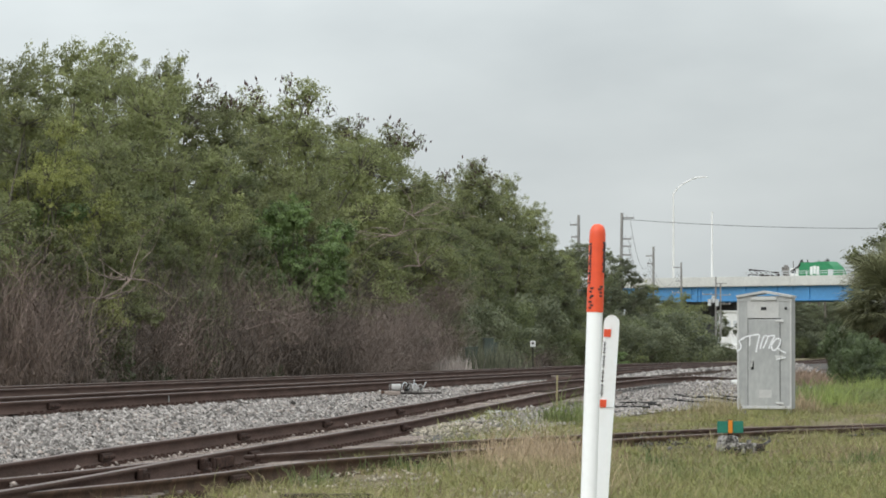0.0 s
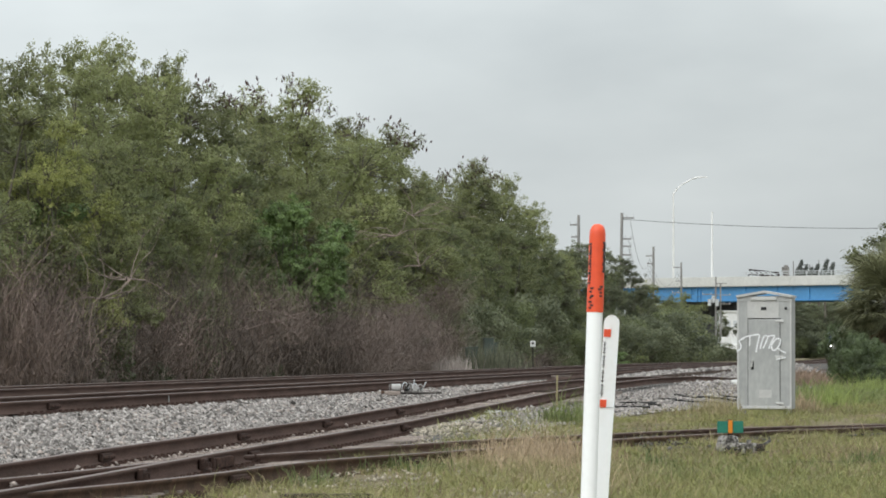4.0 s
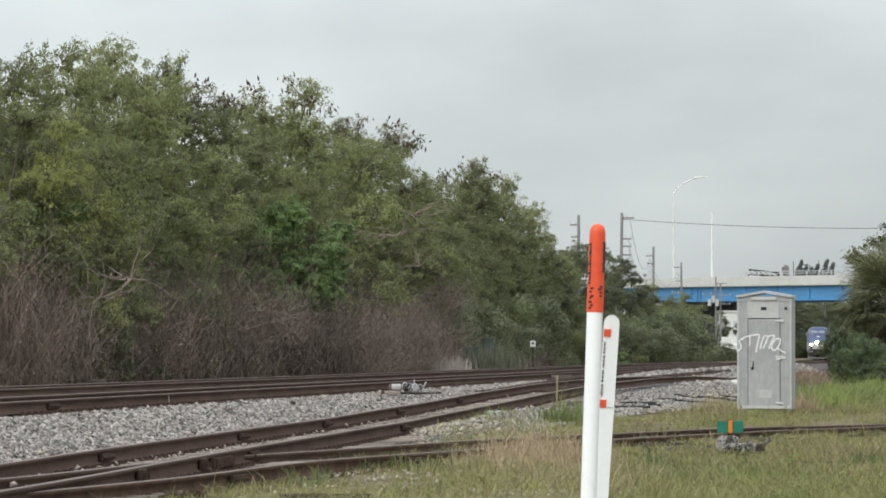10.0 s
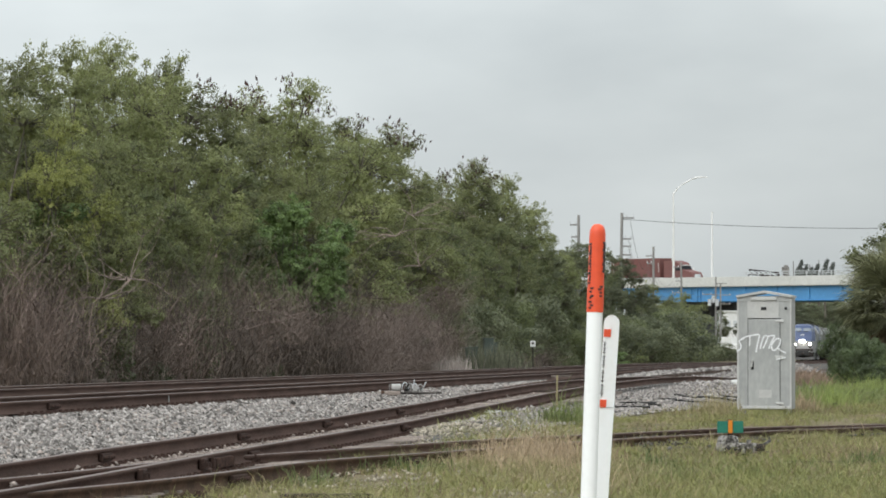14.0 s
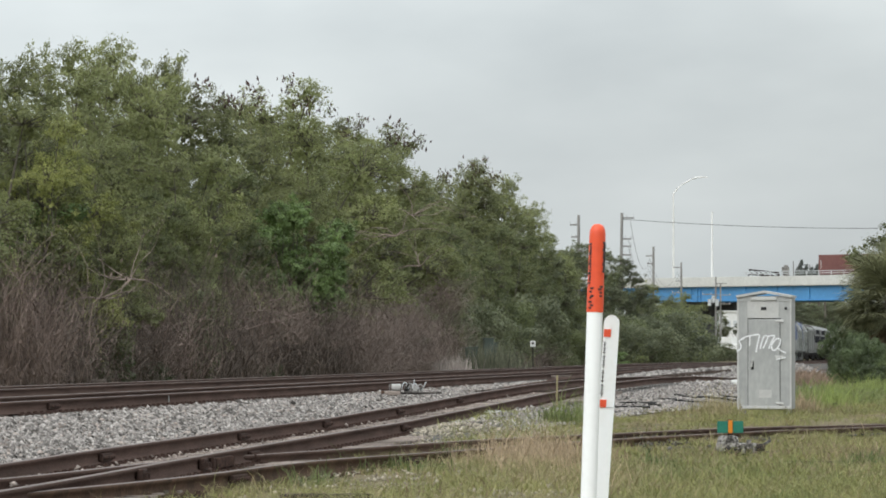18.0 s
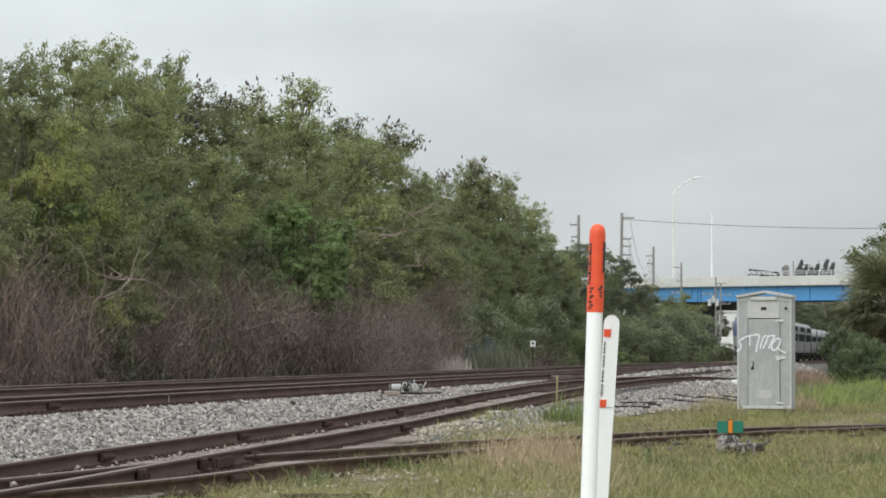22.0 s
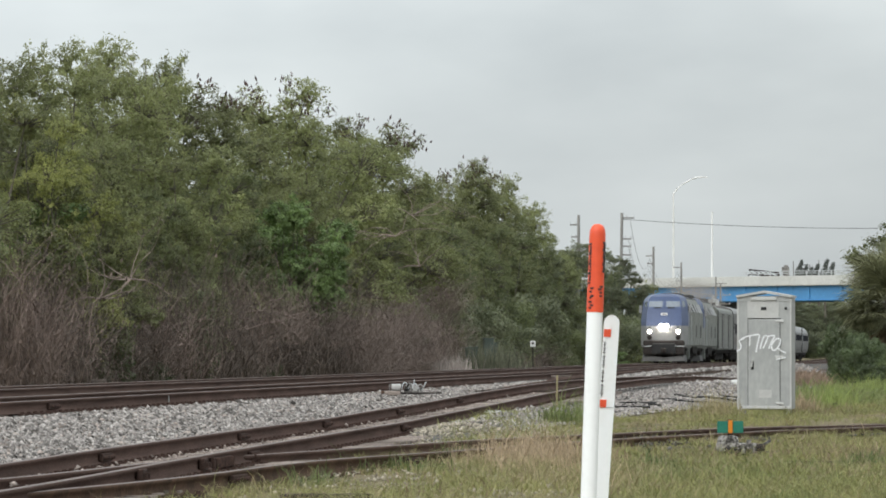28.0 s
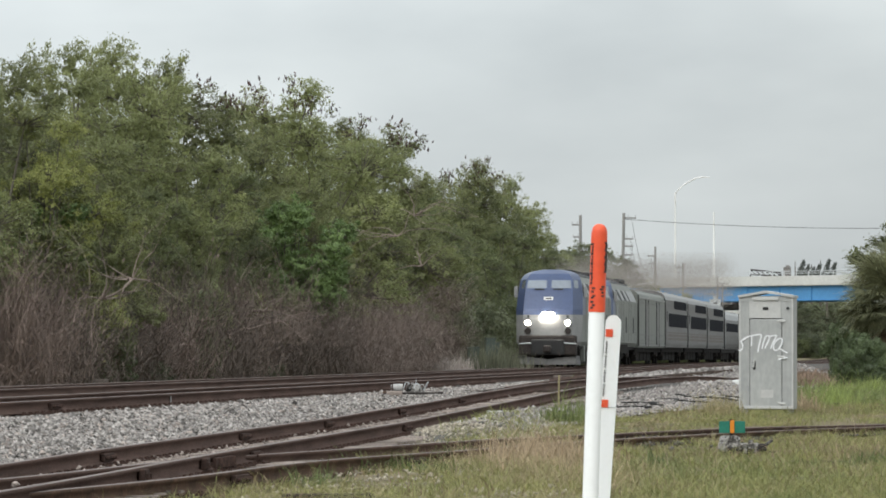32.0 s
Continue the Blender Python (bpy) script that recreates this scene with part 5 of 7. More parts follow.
def build_dry_brush(seed, wide, H, count, material=None, fine=1.0, skew=1.8):
    """A thicket of dry grey-brown stalks and twigs."""
    rng = np.random.default_rng(seed)
    t = thing("dry_thicket", Matrix(), "thicket of dry grey-brown vines and stalks", "dry brush", "undergrowth")
    n = int(count * 1.35)
    root = np.stack([rng.uniform(-wide / 2, wide / 2, n), rng.normal(0, .8, n), np.zeros(n)], -1)
    hgt = H * rng.beta(2, skew, n)
    root[:, 2] = rng.uniform(0, .75, n) * hgt
    w = rng.uniform(.004, .011, n) * fine
    az = rng.uniform(0, 2 * math.pi, n)
    side = np.stack([np.cos(az), np.sin(az), rng.normal(0, .3, n)], -1)
    steps = 5
    ln = rng.uniform(.35, 1.25, n) * np.clip(hgt, .5, 2.0)
    d = np.stack([rng.normal(0, .55, n), rng.normal(0, .4, n), rng.uniform(.3, 1.0, n)], -1)
    d /= np.linalg.norm(d, axis=1)[:, None]
    curl = np.stack([rng.normal(0, .3, n), rng.normal(0, .2, n), rng.normal(-.16, .15, n)], -1)
    pts = [root]
    for k in range(1, steps):
        pts.append(pts[-1] + d * (ln / (steps - 1))[:, None])
        d = d + curl + rng.normal(0, .12, (n, 3))
        d /= np.linalg.norm(d, axis=1)[:, None]
    v = np.stack([q + s * side * (w * (1 - .7 * k / (steps - 1)))[:, None] for k, q in enumerate(pts) for s in (-1, 1)], 1)
    idx = np.arange(n)[:, None] * (2 * steps)
    f = np.concatenate([idx + np.array([[2 * k, 2 * k + 1, 2 * k + 3, 2 * k + 2]]) for k in range(steps - 1)], 0)
    pick = rng.integers(0, n, n // 7)
    lv, lf = leaf_quads(rng, pts[-1][pick] + rng.normal(0, .06, (len(pick), 3)), .12, .05, 1.0)
    raw_mesh("dry_leafage", lv, lf, M_TWIG, t, "withered brown leaves", "stuff")
    raw_mesh("stalk_tangle", v.reshape(-1, 3), f, material or M_TWIG, t, "tangle of dry stalks", "stuff")
    return t


REACH = 1.3194      # the stations along the tree line below are counted in steps of this many metres


def spot(y, off, sx=1.0, sz=None, turn=0.0, lift=0.0):
    y = y * REACH
    x = main_x(y, off)
    return Matrix.Translation((x, y, float(ground_z(x, y)) + lift)) @ Matrix.Rotation(turn, 4, "Z") @ Matrix.Diagonal((sx, sx, sz or sx, 1))


def place(ob, used, m):
    """The first placing moves the thing itself, later ones copy it."""
    if ob.name in used:
        return copy_thing(ob, m)
    used.add(ob.name)
    ob.matrix_basis = m
    return ob


# trees along the far side of the main line, tallest where they stand nearest
L_A = "tall olive-green feathery-leaved tree beside the tracks"
kinds = [build_tree(11, 10, 3.6, 17, .105, M_LEAF, label=L_A, size=1.15),
         build_tree(12, 10, 3.3, 16, .105, M_LEAF, label=L_A + ", brown pods on top", pods=16, size=1.1),
         build_tree(13, 10, 3.8, 18, .11, M_LEAF_DARK, label="broad-leaved tree with dense dark green leaves", size=1.15),
         build_tree(14, 10, 3.4, 16, .11, M_LEAF, label=L_A, low=.14, size=1.2),
         build_tree(15, 10, 3.5, 16, .11, M_LEAF_DARK, label="broad-leaved tree with dark green leaves and bare twigs", low=.12, dense=.85),
         build_tree(16, 10, 3.0, 13, .11, M_LEAF, label=L_A + ", open airy top", low=.3, dense=.7, sprigs=.4, size=.85),
         build_tree(17, 10, 3.5, 18, .105, M_LEAF_YELLOW, label="yellow-green leafy tree at the front of the tree line", low=.08, size=1.1)]
kinds.append(build_tree(18, 10, 3.7, 20, .14, M_LEAF_FAR, label="dense dark blue-green tree farther down the line", low=.08))
kinds.append(build_tree(19, 10, 3.4, 16, .11, M_LEAF, label="thin grey-twigged tree with few olive leaves", low=.15, dense=.3))
kinds.append(build_tree(20, 10, 4.2, 18, .17, M_LEAF_BRIGHT, label="fresh green large-leaved tree bulging out over the thicket", low=.44, sprigs=.1, size=1.15))
used = set()
SKYLINE = [(104, 9.4), (112, 9.3), (118, 9.8), (125, 10.7), (133, 11.4), (139, 11.6), (145, 11.2), (150.5, 9.6), (157, 11.4), (165, 12.0), (173, 12.1), (182, 11.9), (191, 12.0), (199, 11.8), (206, 10.7), (214, 10.9), (222, 11.6), (230, 12.2), (239, 12.9), (248, 13.4), (256, 12.6), (266, 10.2), (275, 9.7), (284, 9.2), (294, 10.0), (304, 10.6), (315, 10.6), (326, 10.2), (335, 9.0), (346, 8.1), (358, 7.4)]
rnd = random.Random(5)
swaying = []
for i, (y, h) in enumerate(SKYLINE):
    k = kinds[(0, 3, 0, 3, 0, 3, 1, 4, 0, 1, 3, 0, 1, 4, 0, 3, 0, 1, 3, 0)[i % 20] if y < 268 else (7, 4, 7)[i % 3]]
    swaying.append(place(k, used, spot(y, -27.6 + rnd.uniform(-.8, .8), h / 10 * rnd.uniform(.85, 1.0) * (.78 if 225 < y < 260 else 1), h / 10 * (1.015 if y < 146 else .92 if y < 225 else .895 if y < 260 else .97), rnd.uniform(0, 6.28))))
for y, h in ((121, 10.2), (129, 11.0), (137, 11.7), (143, 11.6), (161, 12.0), (169, 12.4), (178, 12.3), (187, 12.2), (228, 12.0), (241, 13.2), (250, 13.8)):
    swaying.append(place(kinds[5], used, spot(y, -28.2, h / 10 * .8, h / 10 * (1.0 if y < 146 else .905 if y < 225 else .875), y * 2.3)))
for i in range(30):
    y = 108 + i * 8.4 + rnd.uniform(-2, 2)
    h = float(np.interp(y, [q[0] for q in SKYLINE], [q[1] for q in SKYLINE])) * rnd.uniform(.78, .9)
    place(kinds[(4, 2, 5, 3, 4, 5)[i % 6]], used, spot(y, -32.5 + rnd.uniform(-1.2, 1.2), h / 10 * 1.15, h / 10, rnd.uniform(0, 6.28)))
for i in range(26):
    y = 104 + i * 6.6 + rnd.uniform(-2, 2)
    h = float(np.interp(y, [q[0] for q in SKYLINE], [q[1] for q in SKYLINE])) * rnd.uniform(.42, .62)
    place(kinds[(4, 3, 2, 4, 0, 2)[i % 6]], used, spot(y, -25.6 + rnd.uniform(-.5, .5), h / 10 * .95, h / 10, rnd.uniform(0, 6.28)))

# trees standing out at the front of the line
for y, h, k in ((111.8, 8.1, 6), (116.7, 8.2, 0), (122, 6.7, 6), (126, 7.4, 4), (130.8, 8.0, 8), (135.7, 7.0, 8), (141, 7.6, 2), (146, 8.0, 6), (155, 8.2, 0), (163, 7.8, 6), (168, 8.6, 8), (173, 9.0, 8), (180, 9.0, 8), (187, 9.6, 3), (198, 9.2, 4), (205, 9.0, 8), (212, 9.4, 2), (228, 9.8, 4), (243, 9.3, 2), (255, 8.6, 7)):
    place(kinds[k], used, spot(y, -25.3, h / 10 * .8, h / 10, y * 1.9))

# lower growth
bush_dark = build_shrub(31, 2.2, 3.0, 5200, .17, M_LEAF_DARK, label="dense dark green shrub at the foot of the trees")
bush_far = build_shrub(35, 2.2, 3.0, 5200, .17, M_LEAF_FAR, label="dark blue-green shrub beside the far line")
bush_foot = build_shrub(34, 2.2, 3.0, 6000, .16, M_LEAF_DEEP, label="dense dark green shrub at the foot of the palm")
bush_green = build_shrub(32, 2.0, 2.8, 5200, .18, M_LEAF, label="olive-green shrub beside the line")
bush_bright = build_shrub(33, 2.1, 3.2, 6000, .17, M_LEAF_BRIGHT, label="bright green leafy shrub hanging over the thicket")
for i in range(44):
    y = 104 + i * 6.0 + rnd.uniform(-1.5, 1.5)
    if y < 420:
        place((bush_dark, bush_dark, bush_green)[i % 3], used, spot(y, -26.8 + rnd.uniform(-.6, .6), rnd.uniform(.9, 1.3), rnd.uniform(.9, 1.5), rnd.uniform(0, 6.28)))
place(kinds[9], used, spot(146, -23.6, .52, .66, .4))
place(kinds[9], used, spot(142, -23.8, .42, .6, 2.4))
place(kinds[9], used, spot(150, -23.8, .42, .58, 4.4))
place(bush_bright, used, spot(113, -25.4, .8, .6, 1.4, 3.4))
place(bush_green, used, spot(262, -23.8, 1.0, 1.1, 1.1))
place(bush_green, used, spot(275, -24.0, 1.1, 1.0, 2.1))
place(bush_bright, used, spot(283, -23.8, .8, .6, .1))
for i in range(40):
    y = 300 + i * 6.2 + (220 if i > 18 else 0) + rnd.uniform(-2, 2)
    place((bush_far, bush_dark, bush_far)[i % 3], used, spot(y, -24.6 + rnd.uniform(-.9, .9), rnd.uniform(1.0, 1.4) * (.75 if 372 < y < 430 else 1), rnd.uniform(.9, 1.5) * (.5 if 372 < y < 430 else 1), rnd.uniform(0, 6.28)))
for y, h, off in ((364, 7.9, -27.4), (370, 6.9, -27.6), (380, 6.6, -27), (392, 6.4, -27), (403, 6.6, -28), (412, 7.8, -27.6), (424, 6.6, -28)):
    place(kinds[(7, 3, 7)[int(y) % 3]], used, spot(y, off, h / 10 * 1.1, h / 10, y * 1.7))
for y, off, h in ((676, -43.5, 9), (690, -41, 9.5), (700, -45, 9), (720, -38.5, 7)):
    place(kinds[7], used, spot(y, off, h / 10 * 1.1, h / 10, y * 1.3))
for y in range(418, 520, 9):
    place(bush_far, used, spot(y, -23.8, .7, .42, y))
for y, h, off in ((660, 9.6, -26), (678, 9.8, -27), (698, 9.6, -25.6), (716, 9.8, -27), (738, 9.8, -26), (765, 9.8, -27), (795, 10.2, -28), (820, 10.5, -25), (850, 10.5, -26), (880, 11, -25), (915, 11, -26), (690, 9.6, -31), (725, 9.9, -31), (755, 10, -31), (640, 8.6, -28)):
    place(kinds[7], used, spot(y, off, h / 10 * 1.25, h / 10 * 1.12, y * 1.7))
for y, off, h in ((770, -29.5, 12.3), (775, -26, 12.4), (790, -28, 12.8), (781, -24, 12.3), (785, -22, 12.3), (800, -17, 12), (815, -34, 11.5), (760, -12, 11.5)):
    place(kinds[7], used, spot(y, off, h / 10 * 1.3, h / 10 * 1.1, y * .7))
for y, off, h in ((484, -32.2, 9.0), (470, -36, 8.2), (500, -33.5, 8.4)):
    place(kinds[4], used, spot(y, off, h / 10 * .8, h / 10 * .95, y * .7))
thickets_dark = [build_dry_brush(44, 5.0, 3.2, 2400, M_TWIG_DARK), build_dry_brush(45, 4.6, 2.7, 2200, M_TWIG_DARK)]
thickets = [build_dry_brush(41, 5.0, 3.4, 2600), build_dry_brush(42, 4.6, 2.8, 2400), build_dry_brush(43, 5.2, 4.4, 2600, M_TWIG_PALE), build_dry_brush(46, 5.2, 9.4, 2300, M_TWIG_VINE, fine=.6, skew=3.0)]
for i in range(38):
    y = 103 + i * 3.4 + rnd.uniform(-1, 1)
    k = 2 if 159 < y < 197 else i % 2
    place(thickets_dark[k % 2] if y < 156 and i % 5 or y > 197 else thickets[k], used, spot(y, -24.3 + rnd.uniform(-.4, .5), 1.0, rnd.uniform(.6, 1.3) * (1.25 if 168 < y < 186 else .55 if y > 190 else .8 if y > 186 else 1.0), radians(HEAD + 90 + rnd.uniform(-15, 15))))

for y, sc in ((112, .5), (119, .75), (121, .5), (128, .4), (139, .6), (147, .45), (163, .5), (170, .6), (186, .45), (191, .7), (195, .8), (199, .8), (204, .95), (209, .9), (214, .8), (221, .95), (228, .8), (234, .9), (240, .8), (250, .8)):
    place(bush_foot if y < 175 else (bush_dark, bush_far)[int(y) % 2], used, spot(y, -23.6, sc, sc * rnd.uniform(.7, 1.5), y))
for y, up in ((183, 2.2), (188, 2.8), (174, 1.6), (140, 1.2), (149, 1.0)):
    place(thickets[2], used, spot(y, -24.7, .9, .95, radians(HEAD + 90) + y, up))
for y, sc in ((112, .6), (124, .8), (128, .55)):
    place(bush_dark, used, spot(y, -23.9, sc, sc * 1.1, y * 2))
for y, sc in ((198, .5), (203, .38), (209, .42), (216, .3)):
    place(thickets[2], used, spot(y, -23.9, .7, sc, radians(HEAD + 90) + y * .1))
for y, sc in ((188, .55), (192, .8), (194, .6)):
    place(bush_far, used, spot(y, -24.6, sc, sc * 1.3, y * 2.1))
for y, sz in ((155, .6), (159, .85), (163, 1.0), (167, 1.05), (171, .8)):
    place(thickets[3], used, spot(y, -22.9, .95, sz, radians(HEAD + 90) + .2 * math.sin(y)))
# pale bare branches reaching out of the thicket
def bare_branch(seed, y, off, z, size):
    rng = np.random.default_rng(seed)
    t = thing("bare_branch", spot(y, off), "pale leafless branches among the dry thicket", "bare branch", "undergrowth")
    segs = []
    for i in range(7):
        p = Vector((0, 0, z))
        d = Vector((rng.uniform(-1, 1), rng.uniform(-.5, .5), rng.uniform(-.1, .6))).normalized()
        r = .022
        for k in range(6):
            q = p + d * size * rng.uniform(.16, .3)
            segs.append((tuple(p), tuple(q), r, r * .75))
            if k > 1:
                e = q + Vector((rng.normal(0, .25), rng.normal(0, .2), rng.uniform(-.1, .4))) * size * .4
                segs.append((tuple(q), tuple(e), r * .5, .003))
            p, r = q, r * .75
            d = (d + Vector((rng.normal(0, .3), 0, rng.normal(-.08, .25)))).normalized()
    v, f = tubes(segs, 4)
    raw_mesh("branch", v, f, M_TWIG_PALE, t, "pale bare twigs", "stuff")


for q in ((51, 133, -22.7, 2.3, 1.9), (52, 137, -22.7, 2.0, 1.7), (53, 113, -22.9, 3.0, 1.6), (54, 163, -22.4, 5.6, 2.2), (55, 168, -22.4, 6.6, 2.2), (56, 109, -22.9, 2.4, 1.5), (57, 130, -22.7, 1.7, 1.4), (58, 172, -22.6, 4.6, 1.8), (59, 121, -22.8, 1.2, 1.4)):
    bare_branch(*q)


# ---- exhaust ----
PUFF_MESHES = [smoke_puff(91), smoke_puff(92), smoke_puff(93)]
puffs = []
for k in range(42):
    ob = PUFF_MESHES[k] if k < 3 else copy_thing(PUFF_MESHES[k % 3], Matrix())
    puffs.append((tagged(ob, category="smoke", group="exhaust smoke"), 26.1 + .42 * (k // 3), (.1, .25, .45)[k % 3]))


# ---- palm ----
def palm(seed, H, leaves, R):
    rng = np.random.default_rng(seed)
    t = thing("cabbage_palm", Matrix(), "shaggy cabbage palm with olive fan leaves and dead skirt", "palm tree")
    trunk = B()
    z = -.3
    while z < H:
        r = .19 + .02 * math.sin(z * 9)
        rod(trunk, (.05 * z, 0, z), (.05 * (z + .22), 0, z + .25), r, r * 1.06, 12)
        z += .22
    part("trunk", trunk, M_BARK, t, "rough grey palm trunk")
    top = Vector((.05 * H, 0, H))
    for dead in (False, True):
        vs, fs = [], []
        stalks = []
        for i in range(leaves if not dead else leaves // 6):
            az = rng.uniform(0, 6.28)
            el = rng.uniform(-.6, 1.35) if not dead else rng.uniform(-1.45, -.8)
            out = Vector((math.cos(az) * math.cos(el), math.sin(az) * math.cos(el), math.sin(el)))
            st = R * rng.uniform(.28, .56)
            base = top + Vector((0, 0, rng.uniform(-.3, .2) - (.35 if dead else 0)))
            hub = base + out * st + Vector((0, 0, -.12 * st))
            stalks.append((tuple(base), tuple(hub), .016, .01))
            side = out.cross(Vector((0, 0, 1)))
            side = side.normalized() if side.length > .05 else Vector((1, 0, 0))
            up = side.cross(out).normalized()
            twist = rng.uniform(-.5, .5)
            s2 = side * math.cos(twist) + up * math.sin(twist)
            u2 = up * math.cos(twist) - side * math.sin(twist)
            n = 34
            for k in range(n):
                a = -1.7 + 3.4 * k / (n - 1)
                d = (out * math.cos(a) + s2 * math.sin(a) + u2 * .12 * math.cos(2 * a)).normalized()
                ln = R * rng.uniform(.34, .52) * (1 - .12 * abs(a))
                w = d.cross(u2).normalized() * .0072 * R
                m1 = hub + d * ln * .6
                m2 = hub + d * ln + Vector((0, 0, -ln * rng.uniform(.04, .3)))
                b0 = len(vs)
                vs += [hub, m1 + w, m2, m1 - w]
                fs.append((b0, b0 + 1, b0 + 2, b0 + 3))
        raw_mesh("dead_fronds" if dead else "fronds", np.array([tuple(v) for v in vs]), np.array(fs), M_PALM_DEAD if dead else M_PALM, t,
                 "brown hanging dead fan leaves" if dead else "olive-green fan leaves", "stuff")
        v, f = tubes(stalks, 4)
        raw_mesh("leaf_stalk_bunch", v, f, M_PALM_DEAD if dead else M_PALM, t, "", "stuff")
    return t


p1 = palm(61, 2.7, 130, 2.25)
p1.matrix_basis = Matrix.Translation((13.75, 166.2, .3))
p2 = copy_thing(p1, Matrix.Translation((14.6, 169.2, .1)) @ Matrix.Rotation(2.0, 4, "Z"))
YARD_TREE = build_tree(71, 5.6, 1.5, 12, .15, M_LEAF, label="slender green tree behind the palm", size=.5)
YARD_TREE.matrix_basis = Matrix.Translation((16.3, 198, .3))
foot = build_shrub(36, 1.0, 1.4, 9000, .075, M_LEAF_DEEP, label="dense dark green shrub at the foot of the palm")
for x, y, sx, sz in ((12.05, 158, .62, .85), (12.15, 160.5, .56, 1.1), (12.55, 161.5, .66, 1.2), (12.6, 159, .8, 1.05), (13.3, 160, .9, 1.0), (14.1, 160.4, 1.0, .95), (12.45, 168, .7, 1.35), (12.9, 169, .9, 1.6), (13.6, 170, 1.0, 1.7), (14.5, 174, 1.1, 1.8), (12.5, 156.5, .5, .5)):
    m = Matrix.Translation((x, y, float(ground_z(x, y)) - .05)) @ Matrix.Rotation(x * 5, 4, "Z") @ Matrix.Diagonal((sx, sx, sz, 1))
    if foot.name in used:
        copy_thing(foot, m @ Matrix.Diagonal((1 / .62, 1 / .62, 1 / .85, 1)))
    else:
        place(foot, used, m)


# ---- grass and stones ----
def blades(rng, xy, hgt, wid, lean=.35):
    n = len(xy)
    z = ground_z(xy[:, 0], xy[:, 1]) - .01
    az = rng.uniform(0, 6.28, n)
    s = np.stack([np.cos(az), np.sin(az), np.zeros(n)], -1) * wid[:, None] * .5
    b = np.stack([xy[:, 0], xy[:, 1], z], -1)
    l = rng.normal(0, lean, (n, 2)) * hgt[:, None]
    mid = b + np.stack([l[:, 0] * .35, l[:, 1] * .35, hgt * .6], -1)
    tip = b + np.stack([l[:, 0], l[:, 1], hgt * .95], -1)
    v = np.stack([b - s, b + s, mid + s * .7, mid - s * .7, tip], 1).reshape(-1, 3)
    i = np.arange(n)[:, None] * 5
    quads = i + np.array([[0, 1, 2, 3]])
    tri = i + np.array([[3, 2, 4, 4]])
    return v, quads, tri


def grass_field(name, material, label, rng, xy, hgt, wid, lean=.35):
    v, q, t = blades(rng, xy, hgt, wid, lean)
    # pointed blades: body quad and tip triangle as two face sets on one mesh
    me = bpy.data.meshes.new(name)
    faces = np.concatenate([q.ravel(), t[:, :3].ravel()])
    me.vertices.add(len(v))
    me.vertices.foreach_set("co", v.astype(np.float32).ravel())
    me.loops.add(len(faces))
    me.loops.foreach_set("vertex_index", faces.astype(np.int32))
    starts = np.concatenate([np.arange(len(q)) * 4, len(q) * 4 + np.arange(len(t)) * 3]).astype(np.int32)
    me.polygons.add(len(starts))
    me.polygons.foreach_set("loop_start", starts)
    me.update(calc_edges=True)
    me.materials.append(material)
    return tagged(new(name, me), label, "grass", kind="stuff")


def field_noise(xy, scale, seed):
    return np.array([noise.noise(Vector((a * scale, b * scale, seed))) for a, b in xy])


def scatter(rng, n, y0, y1, left, right):
    """Random ground places, evenly as the eye sees them, between two lines given as off(y) or share of the view."""
    y = REACH / rng.uniform(1 / y1, 1 / y0, n)
    lo, hi = left(y), right(y)
    return np.stack([lo + (hi - lo) * rng.uniform(0, 1, n), y], -1)


def view_edge(y):
    return .085 * y + .3


def so_edge(y):
    return BEND * y + lerp_rows(SIDING_OFF, y) + 1.25


def bed_edge(y):
    return BEND * y + lerp_rows([(26.4, -6.4), (59.4, -6.9), (76.5, -6.9), (87.1, -6.2), (97.6, -4.9), (110.8, -3.5), (145.1, -3.2), (211.1, -4.6), (527.8, -5.6)], y)


rng = np.random.default_rng(77)
lead_line = smooth_line([(x, y, 0) for x, y in LEAD], .8)


def beside_lead(xy):
    lx = np.interp(xy[:, 1], [p.y for p in lead_line], [p.x for p in lead_line])
    return xy[:, 0] - lx


def tufts_at(centres, per, radius, tall, wide, lean):
    """Blades in tufts: places, heights and widths."""
    n = len(centres)
    k = rng.poisson(per, n)
    idx = np.repeat(np.arange(n), k)
    xy = centres[idx] + rng.normal(0, 1, (len(idx), 2)) * radius
    size = rng.uniform(.55, 1.35, n)[idx]
    h = np.clip(rng.gamma(5, tall / 5, len(idx)) * size, .02, 3.2 * tall)
    return xy, h, rng.uniform(.6, 1.3, len(idx)) * wide * (1 + xy[:, 1] / 145), lean


# yard grass: tufts where the ground is not gravel, short between the rails
c = scatter(rng, 9500, 30.5, 108, lambda y: np.maximum(bed_edge(y), so_edge(y)) - .3, view_edge)
nz = field_noise(c, .5, 1) + .6 * field_noise(c, 1.7, 2)
off = beside_lead(c)
want = .55 + 1.6 * nz - np.where(np.abs(off) < 1.1, np.where(c[:, 0] > 3.6, .95, .36), 0) - np.where((off > .9) & (off < 2.4) & (c[:, 0] > 4.2), .75, 0) - np.where((off < 0) & (c[:, 1] < 87) & (c[:, 0] < 3.2), .38, 0) - np.where((off > 0) & (c[:, 1] < 53) & (c[:, 0] < 0), .15, 0)
c, nz = c[rng.uniform(0, 1, len(c)) < want], nz
straw_pick = field_noise(c, .45, 21) + .5 * field_noise(c, 1.6, 22) + .9 * np.exp(-((c[:, 0] - 1.15) / .75) ** 2 - ((c[:, 1] - 63.3) / 9) ** 2) + rng.normal(0, .22, len(c))
